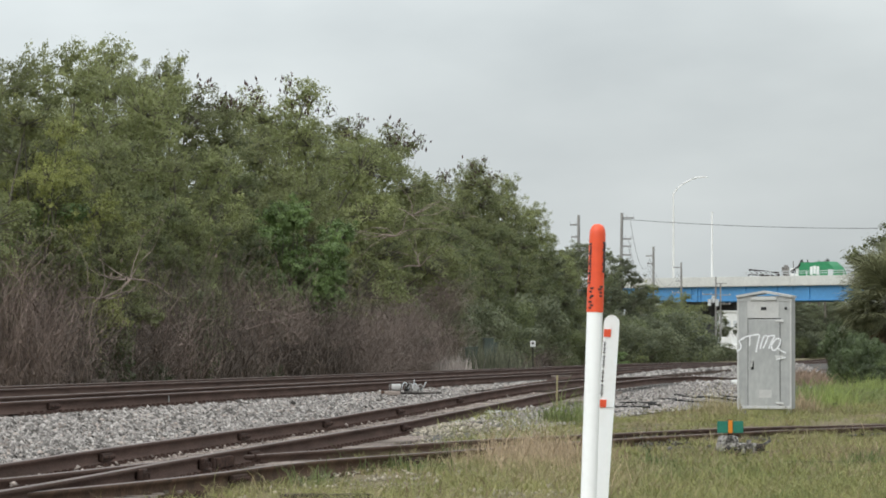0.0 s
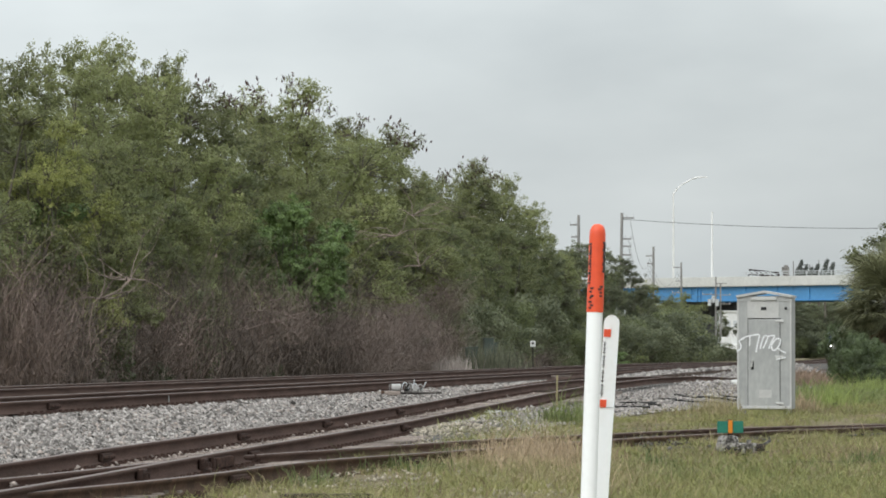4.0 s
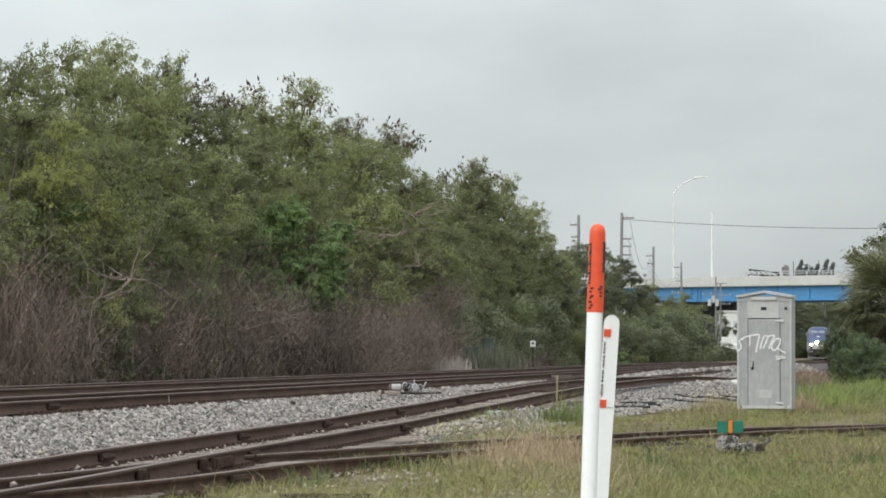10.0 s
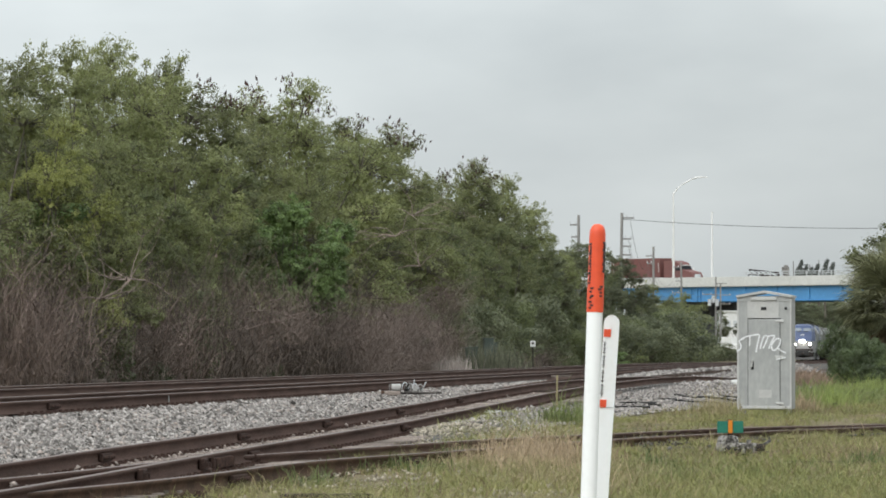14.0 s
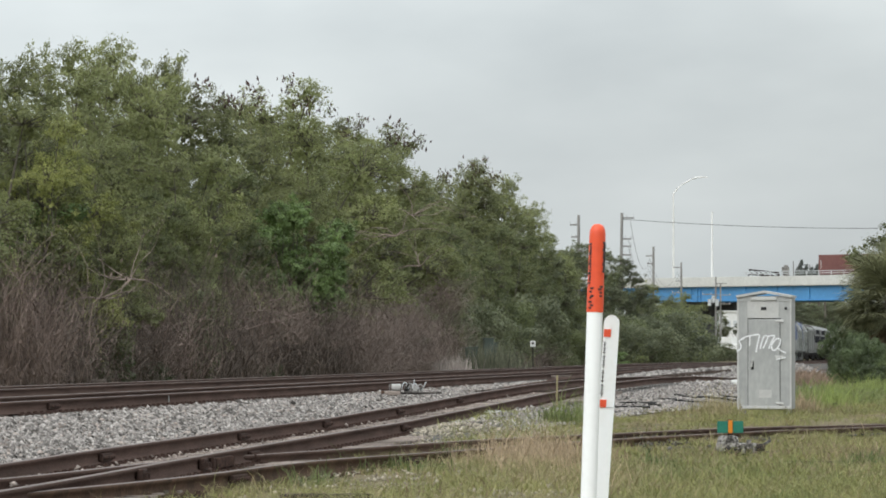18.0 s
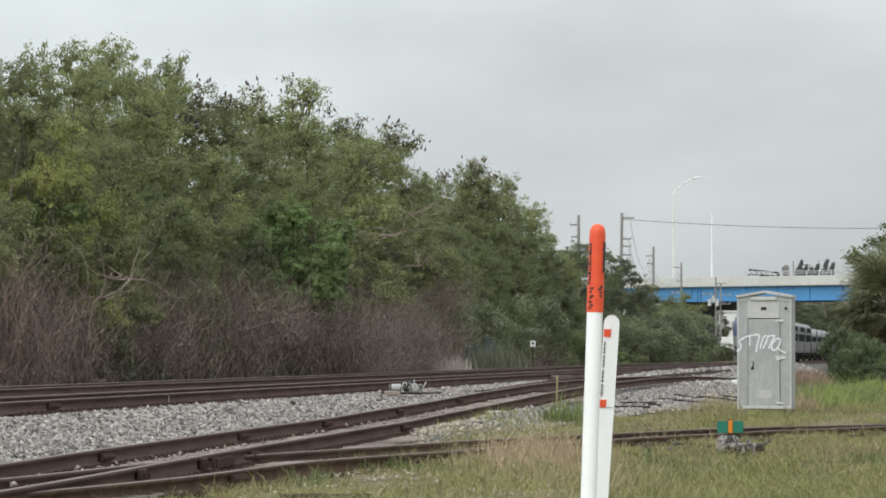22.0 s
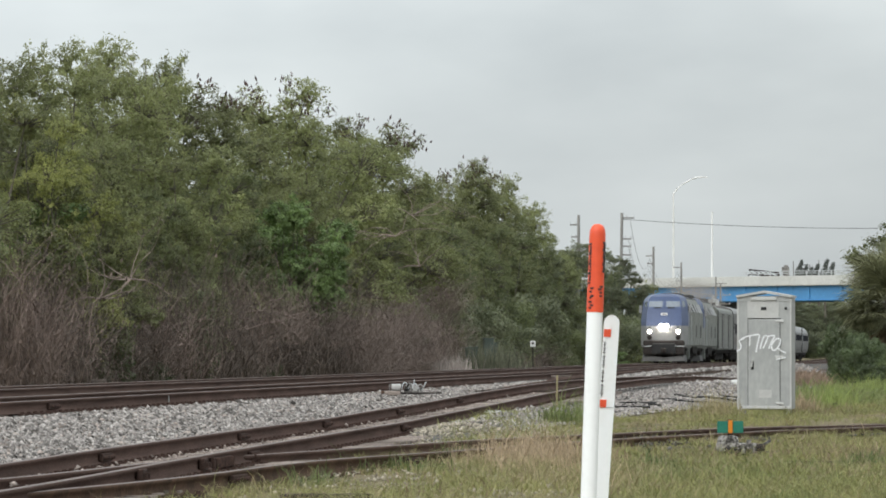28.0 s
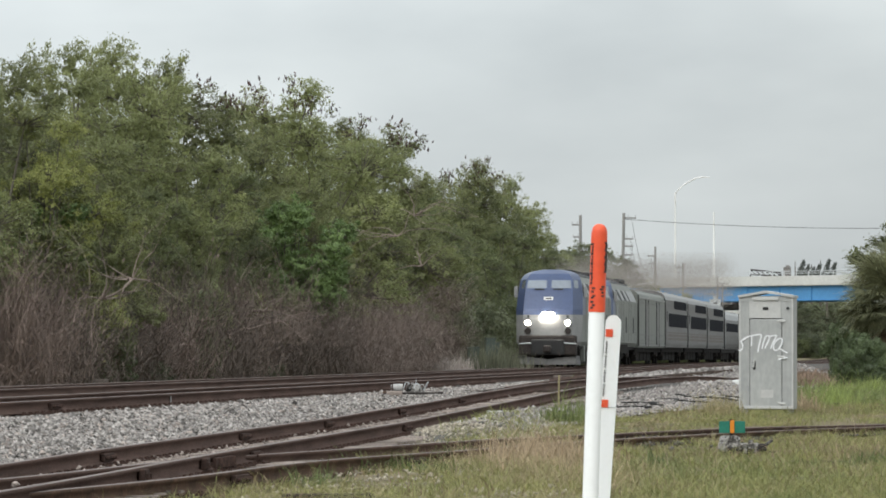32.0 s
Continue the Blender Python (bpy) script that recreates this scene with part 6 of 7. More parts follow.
for name, material, label, pick, tall in (("grass", M_GRASS, "patchy yellow-green yard grass", straw_pick < .32, .08), ("dry_grass", M_STRAW, "straw-coloured dry grass between the tracks", straw_pick >= .32, .095)):
    xy, h, w, lean = tufts_at(c[pick], 34, .10, tall, .0055, .8)
    grass_field(name, material, label, rng, xy, h, w, lean)
xy, h, w, lean = tufts_at(c[(field_noise(c, .8, 41) > .12) & (rng.uniform(0, 1, len(c)) < .5)], 12, .14, .08, .008, .9)
grass_field("brown_grass", M_STRAW_RED, "short reddish-brown dead grass", rng, xy, h, w, lean)
pick = (field_noise(c, .7, 71) > .08) & (c[:, 1] < 90) & (rng.uniform(0, 1, len(c)) < .55)
xy, h, w, lean = tufts_at(c[pick], 30, .10, .105, .005, .8)
grass_field("fresh_grass", M_GRASS_GOLD, "taller yellow-green grass tufts in the yard", rng, xy, h, w, lean)
d = rng.uniform(43, 62, 420)
g = np.stack([d * rng.uniform(.035, .085, len(d)), d], -1)
xy, h, w, lean = tufts_at(g[field_noise(g, .55, 81) > rng.uniform(-.25, .35, len(g))], 28, .10, .085, .005, .8)
grass_field("green_grass", M_LIME, "short green grass patches in the yard", rng, xy, h, w, lean)
# taller straw clump in front of the yard lead
c = np.stack([rng.normal(1.1, .36, 190), rng.normal(62.4, 2.8, 190)], -1)
xy, h, w, lean = tufts_at(c, 16, .12, .22, .0065, .5)
grass_field("dry_grass_clump", M_STRAW_PALE, "tall straw-coloured grass clump", rng, xy, h, w, lean)
# grass between the siding and the yard lead
d = rng.uniform(71, 93, 520)
c = np.stack([d * rng.uniform(.0008, .023, len(d)), d], -1)
c = c[(c[:, 0] > .0069 * d) | (d < 83)]
c = c[field_noise(c, .6, 61) > rng.uniform(-.45, .2, len(c))]
xy, h, w, lean = tufts_at(c, 20, .13, .10, .008, .8)
grass_field("grass", M_GRASS, "patchy grass between siding and yard lead", rng, xy, h, w, lean)
# fresh grass towards the palm
c = scatter(rng, 1900, 80, 124, lambda y: np.maximum(bed_edge(y) + .8, 0.0652 * y), view_edge)
c = c[field_noise(c, .6, 31) > rng.uniform(-.6, .25, len(c))]
xy, h, w, lean = tufts_at(c, 16, .16, .12, .011, .6)
grass_field("tall_grass", M_LIME, "fresh lime-green grass by the palm", rng, xy, h, w, lean)
c = scatter(rng, 260, 84, 96, lambda y: 0.0655 * y, lambda y: 0.0735 * y)
xy, h, w, lean = tufts_at(c, 16, .14, .2, .012, .6)
grass_field("tall_grass", M_LIME, "tall lime-green grass tufts behind the signal case", rng, xy, h, w, lean)
c = scatter(rng, 330, 112, 142, lambda y: 0.0655 * y, lambda y: 0.0705 * y)
xy, h, w, lean = tufts_at(c, 14, .2, .22, .014, .5)
grass_field("reddish_grass", M_STRAW_RED, "reddish dry grass beside the ballast", rng, xy, h, w, lean)
for name, material, label, cx, cy, sx, sy, n, tall in (("dry_weeds", M_STRAW, "tall straw-coloured weeds at the foot of the signal case", 4.75, 93.2, .17, .5, 420, .30),
                                                       ("dry_weeds", M_STRAW_PALE, "pale dry weeds beside the signal case", 6.55, 97.5, .12, .6, 260, .30),
                                                       ("lime_weeds", M_LIME_BRIGHT, "bright lime-green weed clump near the palm", 7.7, 106, .24, 1.0, 560, .36),
                                                       ("lime_weeds", M_LIME_BRIGHT, "bright lime-green weed clump near the palm", 10.3, 130, .5, 2.0, 500, .34),
                                                       ("red_grass", M_STRAW_RED, "short reddish dry grass in the yard", 5.2, 66.5, .55, 2.5, 2600, .10)):
    xy = rng.normal(0, 1, (n, 2)) * [sx, sy] + [cx, cy]
    grass_field(name, material, label, rng, xy, rng.gamma(6, tall / 6, n), rng.uniform(.007, .013, n) * (1 if tall > .2 else .6), .45)
# thin dry seed stems standing over the grass
xy = scatter(rng, 1500, 36, 76, lambda y: np.maximum(bed_edge(y), so_edge(y)) + .1, view_edge)
xy = xy[field_noise(xy, .5, 51) > rng.uniform(-.3, .5, len(xy))]
grass_field("dry_stems", M_STRAW_PALE, "thin pale dry seed stems in the grass", rng, xy, rng.gamma(8, .026, len(xy)) + .06, rng.uniform(.004, .007, len(xy)), .9)
# green weed tufts
xy = np.concatenate([np.array(c) + rng.normal(0, 1, (150, 2)) * [.13, .3] for c in ((2.05, 87.7), (2.3, 89.1), (1.8, 88.1))])
grass_field("tall_weeds", M_LIME, "tall fresh green weeds beside the ballast", rng, xy, rng.gamma(6, .055, len(xy)), rng.uniform(.012, .02, len(xy)), .35)
tufts = [(-.6, 60.0), (-1.0, 59.1), (-1.3, 54.1), (4.9, 62.0), (2.4, 60.7), (-.1, 57.3), (0.2, 66.5)]
xy = np.concatenate([np.array(c) + rng.normal(0, 1, (170, 2)) * [.14, .3] for c in tufts])
grass_field("weeds", M_GRASS_FRESH, "fresh green weed tufts between the tracks", rng, xy, rng.gamma(5, .03, len(xy)), rng.uniform(.007, .013, len(xy)), .5)
xy = rng.normal(0, 1, (900, 2)) * [.8, 1.5] + [2.05, 234.5]
grass_field("tall_weeds", M_SAGE, "tall grey-green weeds round the enclosures", rng, xy, rng.gamma(7, .13, 900), rng.uniform(.02, .045, 900), .25)
# pale plume grass by the line
xy = np.concatenate([np.array((main_x(y, o), y)) + rng.normal(0, 1, (130, 2)) * [.35, .8] for y, o in ((224, -21.3), (226, -21.2), (231, -21.3))])
grass_field("plume_grass", M_PLUME, "pale dry plume grass beside the line", rng, xy, rng.gamma(8, .08, len(xy)), rng.uniform(.02, .04, len(xy)), .25)


def stones(name, rng, xy, size, material, label, sink=.3):
    n = len(xy)
    octa = np.array([(1, 0, 0), (0, 1, 0), (-1, 0, 0), (0, -1, 0), (0, 0, 1), (0, 0, -1)], float)
    fc = np.array([(0, 1, 4), (1, 2, 4), (2, 3, 4), (3, 0, 4), (1, 0, 5), (2, 1, 5), (3, 2, 5), (0, 3, 5)])
    v = octa[None] * rng.uniform(.6, 1.25, (n, 6, 1)) + rng.normal(0, .16, (n, 6, 3))
    a = rng.uniform(0, 6.28, n)
    c, s = np.cos(a), np.sin(a)
    t = rng.normal(0, .5, n)
    x = v[..., 0] * c[:, None] - v[..., 1] * s[:, None]
    y = v[..., 0] * s[:, None] + v[..., 1] * c[:, None]
    z = v[..., 2] * .75 + x * t[:, None] * .5
    v = np.stack([x, y, z], -1) * size[:, None, None]
    pos = np.stack([xy[:, 0], xy[:, 1], ground_z(xy[:, 0], xy[:, 1]) + .03 + size * (.6 - sink)], -1)
    v = (v + pos[:, None]).reshape(-1, 3)
    f = (np.arange(n)[:, None, None] * 6 + fc[None]).reshape(-1, 3)
    return raw_mesh(name, v, f, material, None, label, "stuff")


xy = np.concatenate([scatter(rng, 98000, 38, 150, lambda y: BEND * y - 12.7, lambda y: so_edge(y) - 2.1),
                     scatter(rng, 34000, 62, 140, so_edge, bed_edge),
                     scatter(rng, 7000, 34, 120, lambda y: so_edge(y) - 1.9, lambda y: so_edge(y) - .4),
                     scatter(rng, 5000, 60, 160, lambda y: BEND * y - 17.2, lambda y: BEND * y - 14.9)])
far_xy = np.concatenate([scatter(rng, 15000, 138, 330, lambda y: BEND * y - 12.8, lambda y: so_edge(y) - 2.1), scatter(rng, 9000, 120, 330, so_edge, bed_edge)])
stones("far_ballast", rng, far_xy, rng.gamma(7, .008, len(far_xy)) + .02, M_STONE, "pale ballast stones farther along the line")
stones("ballast_stones", rng, xy, rng.gamma(4, .0044, len(xy)) + .006, M_STONE, "loose pale grey ballast stones")
for name, n, material, label in (("dark_stones", 9000, M_STONE_DARK, "dark stained stones in the ballast"), ("buff_stones", 10000, M_STONE_WARM, "buff stones in the ballast")):
    xy = np.concatenate([scatter(rng, n, 38, 150, lambda y: BEND * y - 12.7, lambda y: so_edge(y) - 2.1), scatter(rng, n // 3, 62, 140, so_edge, bed_edge)])
    stones(name, rng, xy, rng.gamma(4, .0042, len(xy)) + .006, material, label, .15)
xy = scatter(rng, 7000, 32, 100, lambda y: so_edge(y) - 1.9, lambda y: so_edge(y) - .55)
stones("tie_gravel", rng, xy, rng.gamma(4, .0026, len(xy)) + .006, M_STONE_WARM, "small stones lying on the siding ties", -2.3)
k = rng.integers(0, len(lead_line), 9000)
xy = np.array([(lead_line[q].x, lead_line[q].y) for q in k]) + rng.normal(0, .7, (len(k), 2)) + [.4, 0]
xy = xy[xy[:, 0] > 2.6]
stones("cinder", rng, xy, rng.gamma(4, .004, len(xy)) + .006, M_STONE_DARK, "dark cinders under the yard lead")
xy = scatter(rng, 5000, 31, 62, lambda y: so_edge(y) + .1, lambda y: .023 * y)
nz = field_noise(xy, .8, 4)
xy = xy[nz > -.05]
stones("pale_gravel", rng, np.stack([rng.normal(.35, .75, 2600), rng.normal(81.5, 2.6, 2600)], -1), rng.gamma(5, .004, 2600) + .006, M_GRAVEL, "cream gravel patch between siding and yard lead")
stones("gravel", rng, xy, rng.gamma(6, .0025, len(xy)) + .003, M_GRAVEL, "scattered gravel between weeds")


# ---- poles, wires, lamps and far things ----
def utility_pole(y, x, H, arms, lean=0.0, twin=False):
    g = float(ground_z(x, y))
    c = thing("utility_pole", pose(x, y, g, 0, lean, 0), "grey wooden utility pole, paled for haze, with short insulator arms", "utility pole", "utility poles")
    part("pole", rod(B(), (0, 0, -.5), (0, 0, H), .155, .115, 12), M_WOODPOLE, c)
    for z, w, s in arms:
        a = part("crossarm", box(B(), s * w / 2, 0, z, w, .12, .12, .02), M_WOODPOLE, c)
        for q in (.35, .95):
            part("insulator", rod(B(), (s * w * q, 0, z + .05), (s * w * q, 0, z + .28), .06, .04, 8), M_GALV, a)
    return c


utility_pole(439.4, 11.1, 12.2, [(11.4, .7, -1), (10.4, .6, -1)], 0)
utility_pole(436.7, 14.35, 12.3, [(11.9, 1.0, 1), (10.2, .8, 1), (9.6, .8, 1), (8.9, .8, 1)], 1.0)
utility_pole(571.3, 22.4, 12.2, [(11.2, .8, -1), (10.4, .7, -1)], 0)
utility_pole(674.2, 30.0, 12.2, [(11.6, 1.0, -1), (9.9, .7, -1), (8.4, 1.2, -1)], -.4)
utility_pole(785.1, 39.9, 12.0, [(11.0, 1.6, 1), (9.4, 2.0, -1), (9.3, 2.2, 1)], 0)
up2 = utility_pole(785.1, 40.6, 11.0, [(8.0, 1.4, 1)], 0)
tr = thing("pole_transformer", pose(39.4, 784.6, 8.0), "grey pole-mounted transformer cans", "transformer")
for k in range(3):
    part("can", rod(B(), (-.45 + k * .55, -.3, k % 2 * .5), (-.45 + k * .55, -.3, 1.0 + k % 2 * .5), .28, n=14), M_GALV, tr)
part("bracket", box(B(), .25, .1, .5, 1.8, .5, .12), M_IRON, tr)


def wire(points, r=.018, sag=.5):
    """A hanging wire as one unbroken tube."""
    line = [Vector(points[0])]
    for p, q in zip(points[:-1], points[1:]):
        p, q = Vector(p), Vector(q)
        line += [p.lerp(q, k / 14) + Vector((0, 0, -4 * sag * (k / 14) * (1 - k / 14))) for k in range(1, 15)]
    v, f = [], []
    for k, (p, d) in enumerate(zip(line, sides(line))):
        for u, w in ((1, 0), (0, 1), (-1, 0), (0, -1)):
            v.append(tuple(p + d * u * r + Vector((0, 0, w * r))))
        if k:
            f += [((k - 1) * 4 + j, (k - 1) * 4 + (j + 1) % 4, k * 4 + (j + 1) % 4, k * 4 + j) for j in range(4)]
    v, f = np.array(v), np.array(f)
    c = raw_mesh("overhead_wire", v, f, M_WIRE, None, "thin dark overhead power wire between poles")
    tagged(c, category="wire", group="overhead wires")


wire([(14.5, 436.7, 12.1), (34.0, 419.6, 10.95)], .02, .2)
for z0, z1, x0 in ((11.9, 11.2, .9), (10.4, 10.5, .75), (9.8, 9.9, .75), (9.1, 9.2, .75)):
    wire([(14.35 + x0, 436.7, z0), (22.4 - .4, 571.3, z1), (30.0 - .6, 674.2, z1 + .1), (39.9, 785, z1 - .3)], .016, 2.3)
wire([(11.1, 439.4, 11.5), (14.35, 568.7, 9.2)], .016, .6)


def street_lamp(x, tall, arm, y=0.6):
    c = thing("street_lamp", BRIDGE_M @ pose(x, y, PARAPET_Z - .05), "tall pale aluminium street lamp on the overpass", "street lamp", "street lamps")
    part("pole", rod(B(), (0, 0, 0), (0, 0, tall), .2, .14, 12), M_WHITE, c)
    if arm:
        inv = pose(0, 0, 0, 0, 0, -BR_ANG)
        line = smooth_line([(0, 0, tall - .1), (1.2, 0, tall + 1.2), (3.4, 0, tall + 2.4), (4.6, 0, tall + 2.55)], .5)
        bm = B()
        for p, q in zip(line[:-1], line[1:]):
            rod(bm, inv @ p, inv @ q, .11, n=8)
        part("arm", bm, M_WHITE, c)
        bm = box(B(), 4.9, 0, tall + 2.55, 1.2, .4, .2, .05)
        bmesh.ops.transform(bm, matrix=inv, verts=bm.verts)
        part("lamp_head", bm, M_WHITE, c, "pale cobra lamp head")


street_lamp(-28.9, 13.7, True)
street_lamp(-33.2, 10.9, False, 12.6)


def far_pine(seed, x, y, z, H):
    rng = np.random.default_rng(seed)
    c = thing("pine_tree", pose(x, y, z), "feathery grey-green pine beyond the overpass", "tree", "far pines")
    part("trunk", rod(B(), (0, 0, -6), (0, 0, H), .25, .05, 8), M_BARK, c)
    n = 420
    u = rng.uniform(0, 1, n)
    r = (1 - u) * H * .22 + .2
    a = rng.uniform(0, 6.28, n)
    rr = r * rng.uniform(0, 1, n) ** .5
    cpts = np.stack([np.cos(a) * rr + u * 1.6, np.sin(a) * rr, u * H], -1)
    v, f = leaf_quads(rng, cpts, .9, .2, droop=-.6)
    raw_mesh("crown", v, f, M_FAR_PINE, c, "upswept feathery crown")


# the far side of the overpass
for i, (px, top) in enumerate(((1404, 462), (1413, 470), (1422, 474), (1433, 468), (1449, 460), (1460, 466))):
    y = 1003.0
    far_pine(80 + i, (px - 784) * y / 9500, y, ZC + (623 - 500) * y / 9500 - 2.0, (500 - top) * y / 9500 + 2.0)
gx, gy_, gz = (1345 - 784) * 950 / 9500, 950.0, ZC + (623 - 492) * 950 / 9500
c = thing("sign_gantry", pose(gx, gy_, gz + .9), "dark steel conveyor truss beyond the overpass", "gantry")
for z0, z1 in ((.55, .0), (-.25, -.7)):
    part("chord", rod(B(), (-2.0, 0, z0), (3.4, 0, z1), .13, n=8), M_IRON, c)
for k in range(7):
    x = -2.0 + .9 * k
    part("brace", rod(B(), (x, 0, .55 - .1 * k), (x + (.9 if k < 6 else 0), 0, -.25 - .075 * (k + 1)), .08, n=6), M_IRON, c)
for x in (-2.0, .4, 3.2):
    part("upright", box(B(), x, 0, -4.4, .24, .24, 8.4, .02), M_IRON, c)
part("cabinet", box(B(), 4.5, 0, -.1, 1.3, .8, 2.2, .04), M_WORN, c, "dark hopper box")
part("hood", box(B(), 4.6, 0, 1.1, .7, .6, .5, .1), M_WORN, c)
part("hopper_leg", box(B(), 4.5, 0, -4.8, .8, .6, 7.4), M_IRON, c)

# small marker sign and enclosures across the tracks
y = 262.0
x = (943 - 784) * y / 9500
c = thing("marker_sign", pose(x, y, float(ground_z(x, y))), "small white square sign with a dark dot on a grey post", "sign")
part("post", rod(B(), (0, 0, -.2), (0, 0, 1.4), .03, n=10), M_IRON, c)
part("plate", box(B(), 0, -.09, 1.33, .27, .03, .29, .01), M_WHITE, c, "white square plate")
part("dot", rod(B(), (0, -.12, 1.35), (0, -.1, 1.35), .06, n=14), M_INK, c, "dark round dot")
part("weed_guard", rod(B(), (0, 0, -.2), (0, 0, .12), .2, .16, 10), M_WORN, c)
for px, w, h2, lean in ((862, .42, 1.5, 2), (838, .5, 1.1, -5), (874, .3, 1.3, 0), (826, .3, .8, 9)):
    y = 238.0 + (px - 850) * .1
    x = (px - 784) * y / 9500
    c = thing("equipment_enclosure", pose(x, y, float(ground_z(x, y)), 0, lean, 10), "grey-green metal enclosure among tall weeds", "equipment case", "enclosures")
    part("body", box(B(), 0, 0, h2 / 2, w, .4, h2, .03), M_BOXGREEN, c)
    part("lid", box(B(), 0, 0, h2 + .03, w + .06, .46, .06, .02), M_BOXGREEN, c)
    part("door_seam", box(B(), 0, -.205, h2 / 2, .015, .012, h2 * .85), M_GAP, c)
# white box by the siding, half behind the case
x = (1297 - 784) * 158.0 / 9500
c = thing("white_junction_box", pose(x, 158.0, float(ground_z(x, 158.0)) + .06), "small white junction box beside the ballast", "box")
part("body", box(B(), .04, 0, .04, .2, .16, .16, .05), M_WHITE, c)
part("stub_post", rod(B(), (0, 0, -.3), (0, 0, .05), .09), M_WORN_PALE, c)
# thin stake by the siding
x = (985 - 784) * 103.0 / 9500
c = thing("survey_stake", pose(x, 103.0, float(ground_z(x, 103.0)), 0, 1, 0), "thin weathered stake beside the siding", "stake")
part("stake", box(B(), 0, 0, .3, .035, .03, .8, .006), M_STRAW, c)
# pale building and parked white van far under the overpass
c = thing("warehouse", pose(53.6, 1003, .3), "pale far warehouse seen under the overpass", "building")
wl = part("wall", box(B(), 0, 0, 4.2, 3.4, 14, 8.4), M_WHITE, c)
part("roof", box(B(), 0, 0, 8.5, 3.7, 14.4, .3), M_CONCRETE, c)
for k in range(2):
    w1 = part("window", box(B(), -.8 + 1.6 * k, -7.02, 6.2, 1.1, .1, 1.2), M_GALV, c)
    part("sill", box(B(), -.8 + 1.6 * k, -7.1, 5.5, 1.25, .2, .12), M_CONCRETE, w1)
c = thing("parked_van", pose(42.0, 778, .35, 0, 0, 20), "white parked box van far down the line", "van")
part("cargo_body", box(B(), 0, 0, 1.9, 2.2, 4.2, 2.4, .08), M_WHITE, c)
part("cab", box(B(), 0, -2.8, 1.3, 2.0, 1.5, 1.5, .2), M_WHITE, c)
part("windscreen", box(B(), 0, -3.5, 1.7, 1.7, .1, .6, .02), M_GLASS, c)
for sx in (-.95, .95):
    for yy in (-2.6, 1.3):
        part("wheel", rod(B(), (sx - .1, yy, .36), (sx + .1, yy, .36), .36, n=16), M_TYRE, c)

# thin black wavy tubes drawn for the dark streaks on the ballast slope
for k, (x0, y0, x1, y1) in enumerate(((5.6, 118, 6.4, 108), (6.1, 122, 7.4, 106), (7.4, 126, 8.2, 112), (4.6, 116, 5.3, 106), (6.9, 116, 7.7, 104), (3.9, 112, 4.3, 103), (5.2, 124, 5.9, 112), (3.2, 106, 3.9, 99))):
    pts = [(x0 + (x1 - x0) * u + .16 * math.sin(7 * u + 2.3 * k) + .07 * math.sin(19 * u + k), y0 + (y1 - y0) * u) for u in np.linspace(0, 1, 14)]
    line = [Vector((xa, ya, float(ground_z(xa, ya)) + .07)) for xa, ya in pts]
    v, f = [], []
    for j, (p, d) in enumerate(zip(line, sides(line))):
        v += [tuple(p + d * .016 * u + Vector((0, 0, .016 * w))) for u, w in ((1, 0), (.3, 1), (-1, 0), (-.3, -1))]
        if j:
            f += [((j - 1) * 4 + i, (j - 1) * 4 + (i + 1) % 4, j * 4 + (i + 1) % 4, j * 4 + i) for i in range(4)]
    tagged(raw_mesh("loose_cable", np.array(v), np.array(f), M_TYRE), "thin black wavy streak on the ballast slope", "cable", "loose cables")

# odds and ends lying about
def oddment(name, x, y, bm, material, label, category, turn=0.0, tilt=0.0, lift=0.0):
    c = mesh_object(name, bm, material)
    c.matrix_basis = pose(x, y, float(ground_z(x, y)) + .06 + lift, tilt, 0, turn)
    return tagged(c, label, category, "track litter")


oddment("board", .95, 96.0, box(B(), 0, 0, 0, .42, .12, .05, .01), M_WHITE, "pale broken board between the siding rails", "board", 8, 3)
oddment("scrap_iron", -1.85, 87.0, box(B(), 0, 0, .03, .34, .2, .12, .04), M_IRON, "dark lump of scrap iron on the ballast", "scrap")
oddment("scrap_iron", -3.05, 69.0, box(B(), 0, 0, .0, .5, .08, .05, .01), M_IRON, "flat rusty iron strap on the ballast", "scrap", 12)
oddment("old_tie", -1.0, 46.2, box(B(), 0, 0, -.02, .8, .22, .12, .03), M_TIE_DARK, "broken grey tie half buried in weeds", "wooden tie", 14)
oddment("old_tie", -.75, 45.2, box(B(), 0, 0, -.03, .6, .2, .1, .03), M_TIE_DARK, "broken grey tie half buried in weeds", "wooden tie", -6)
oddment("old_tie", 4.6, 62.5, box(B(), 0, 0, -.09, 1.3, .2, .12, .03), M_TIE_DARK, "old grey tie lying in the grass", "wooden tie", -4)
for k, (x, y) in enumerate(((-9.3, 141.0), (-9.05, 142.0), (-2.6, 76.0))):
    bm = B()
    bmesh.ops.create_icosphere(bm, subdivisions=2, radius=.11 + .03 * (k % 3))
    for v in bm.verts:
        v.co *= 1 + .3 * noise.noise(v.co * 9 + Vector((k, 0, 0)))
        v.co.z *= .6
    oddment("rock", x, y, bm, M_STONE, "single pale rock lying on the ground", "rock")
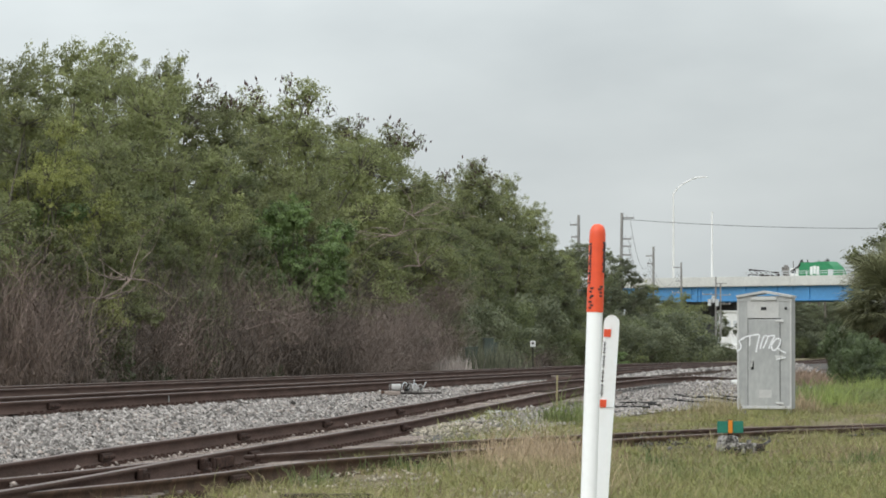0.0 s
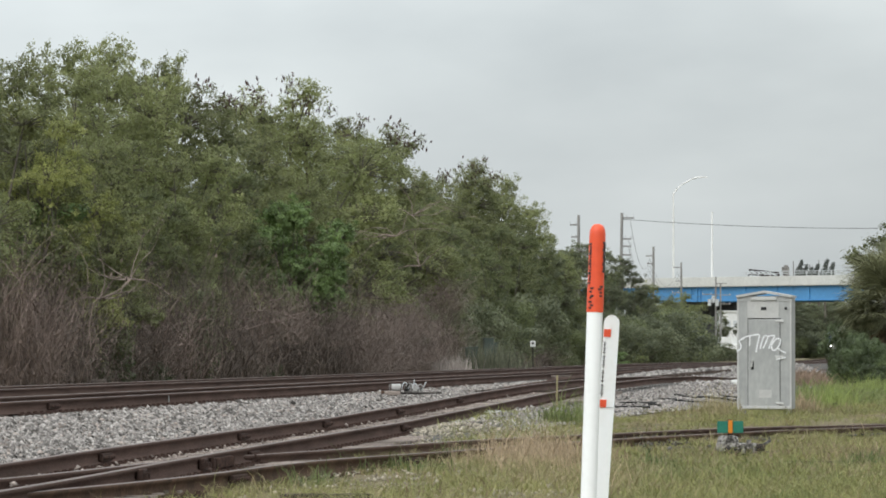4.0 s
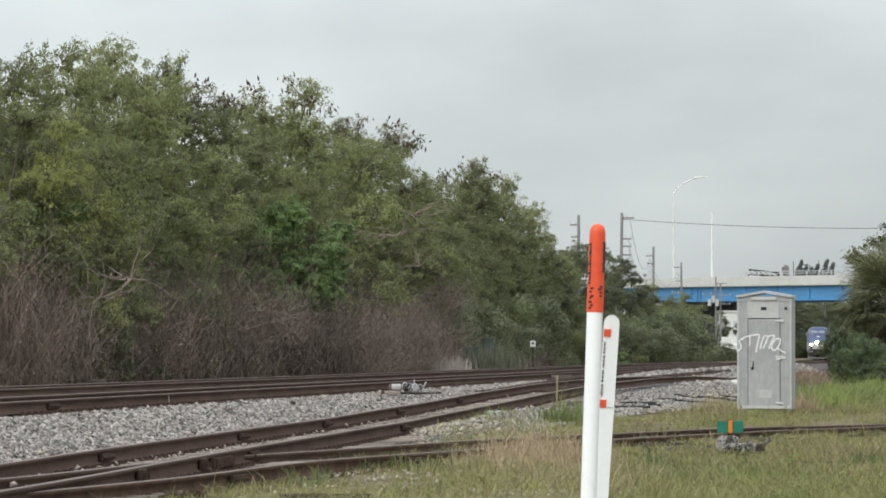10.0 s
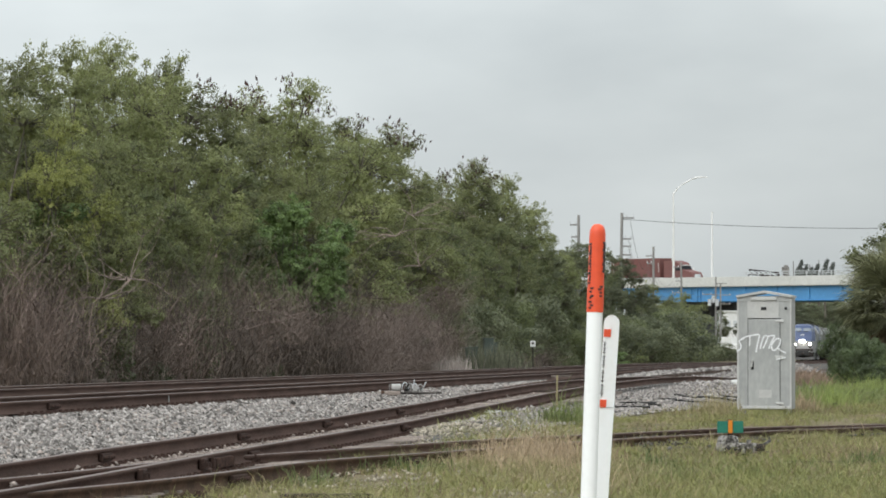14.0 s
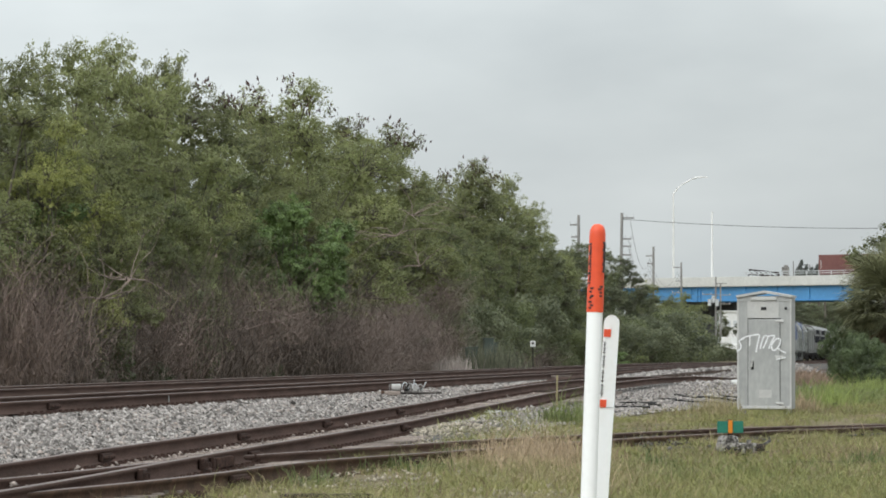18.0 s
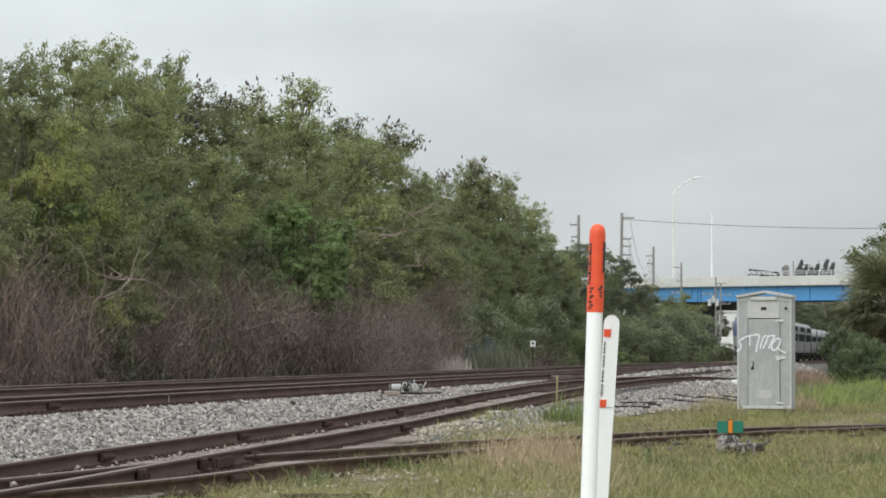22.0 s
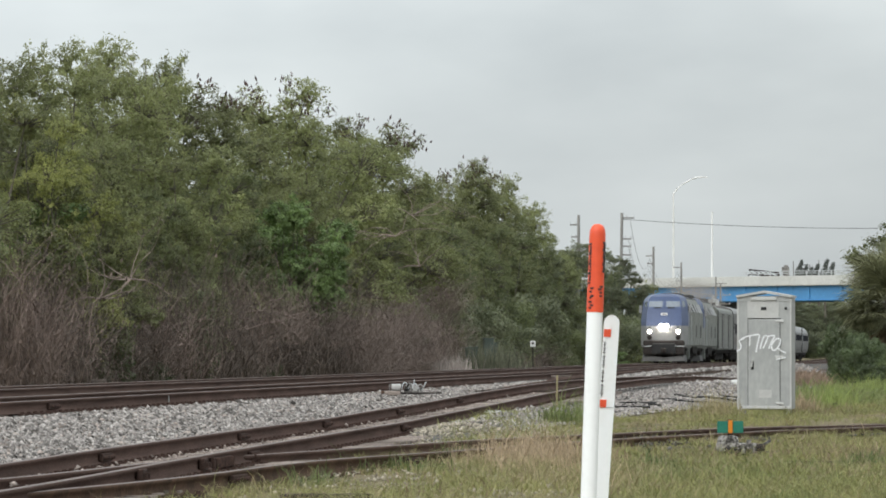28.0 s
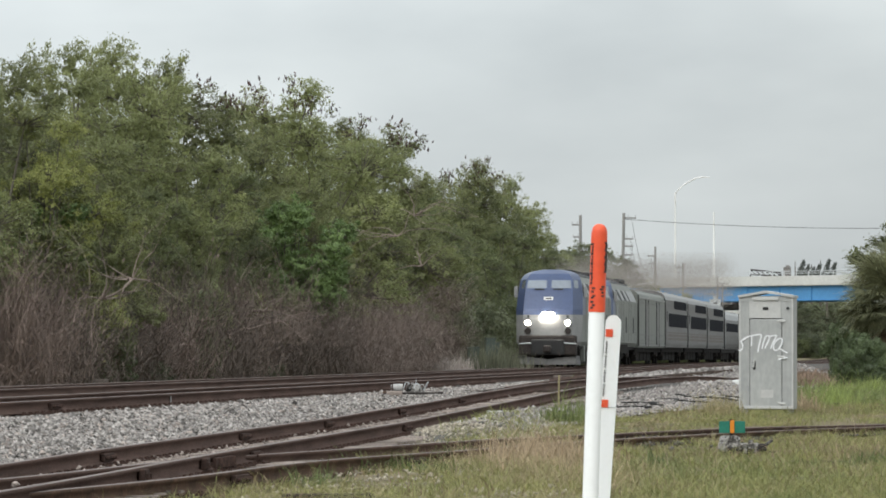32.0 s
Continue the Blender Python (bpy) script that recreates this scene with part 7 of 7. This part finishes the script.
bm = box(B(), 0, 0, .1, .42, .3, .2, .05)
oddment("rubble", main_x(140.5, -22.4), 140.5, bm, M_TIE, "pale block of rubble by the line", "rubble", 5)


def motions():
    for ob, back in train:
        walk(ob, [(t, Matrix.Translation((main_x(d + back * .9955, FAR_TRACK), d + back * .9955, MAIN_Z - float(main_drop(d + back * .9955 + 10)))) @ pose(0, 0, 0, 0, 0, HEAD)) for t, d in TRAIN_ROWS])
    # exhaust rides in the engine until it leaves the stack, then hangs behind and rises
    for n, (ob, leaves, rise) in enumerate(puffs):
        at_d = float(np.interp(leaves, [r[0] for r in TRAIN_ROWS], [r[1] for r in TRAIN_ROWS])) + 10.4
        rows = [(t, d + 10.4, 2.8, 0.0) for t, d in TRAIN_ROWS if t < leaves - .2]
        rows += [(leaves, at_d, 2.9, 0.0), (leaves + .5, at_d - 4, 4.3 + .5 * rise, 0.0)]
        rows += [(leaves + q, at_d - 5, 4.3 + rise * q, .25 * q) for q in (1.0, 2.0, 3.0, 6.0)]
        walk(ob, [(t, Matrix.Translation((main_x(d, FAR_TRACK) + dx, d, MAIN_Z + z - float(main_drop(d + 10)))) @ pose(0, 0, 0, 0, 0, HEAD)) for t, d, z, dx in rows])
    # the tall trees nod a few centimetres in the wind
    for n, tree in enumerate(swaying):
        base, rows = tree.matrix_basis.copy(), []
        place_m = Matrix.LocRotScale(base.translation, base.to_quaternion(), None)
        for t in range(0, 33, 2):
            a = 0.22 * math.sin(t * 0.9 + n * 1.3) + 0.12 * math.sin(t * 1.7 + n)
            b = 0.12 * math.sin(t * 1.1 + n * 2.1)
            rows.append((t, Matrix.Translation(place_m.translation) @ pose(0, 0, 0, b, a, 0) @ place_m.to_3x3().to_4x4()))
        walk(tree, rows)
    walk(refuse_truck, [(t, BRIDGE_M @ pose(x, 9.6, ROAD_Z)) for t, x in REFUSE_ROWS])
    walk(red_truck, [(t, BRIDGE_M @ pose(x, 3.2, ROAD_Z)) for t, x in RED_ROWS])


motions()
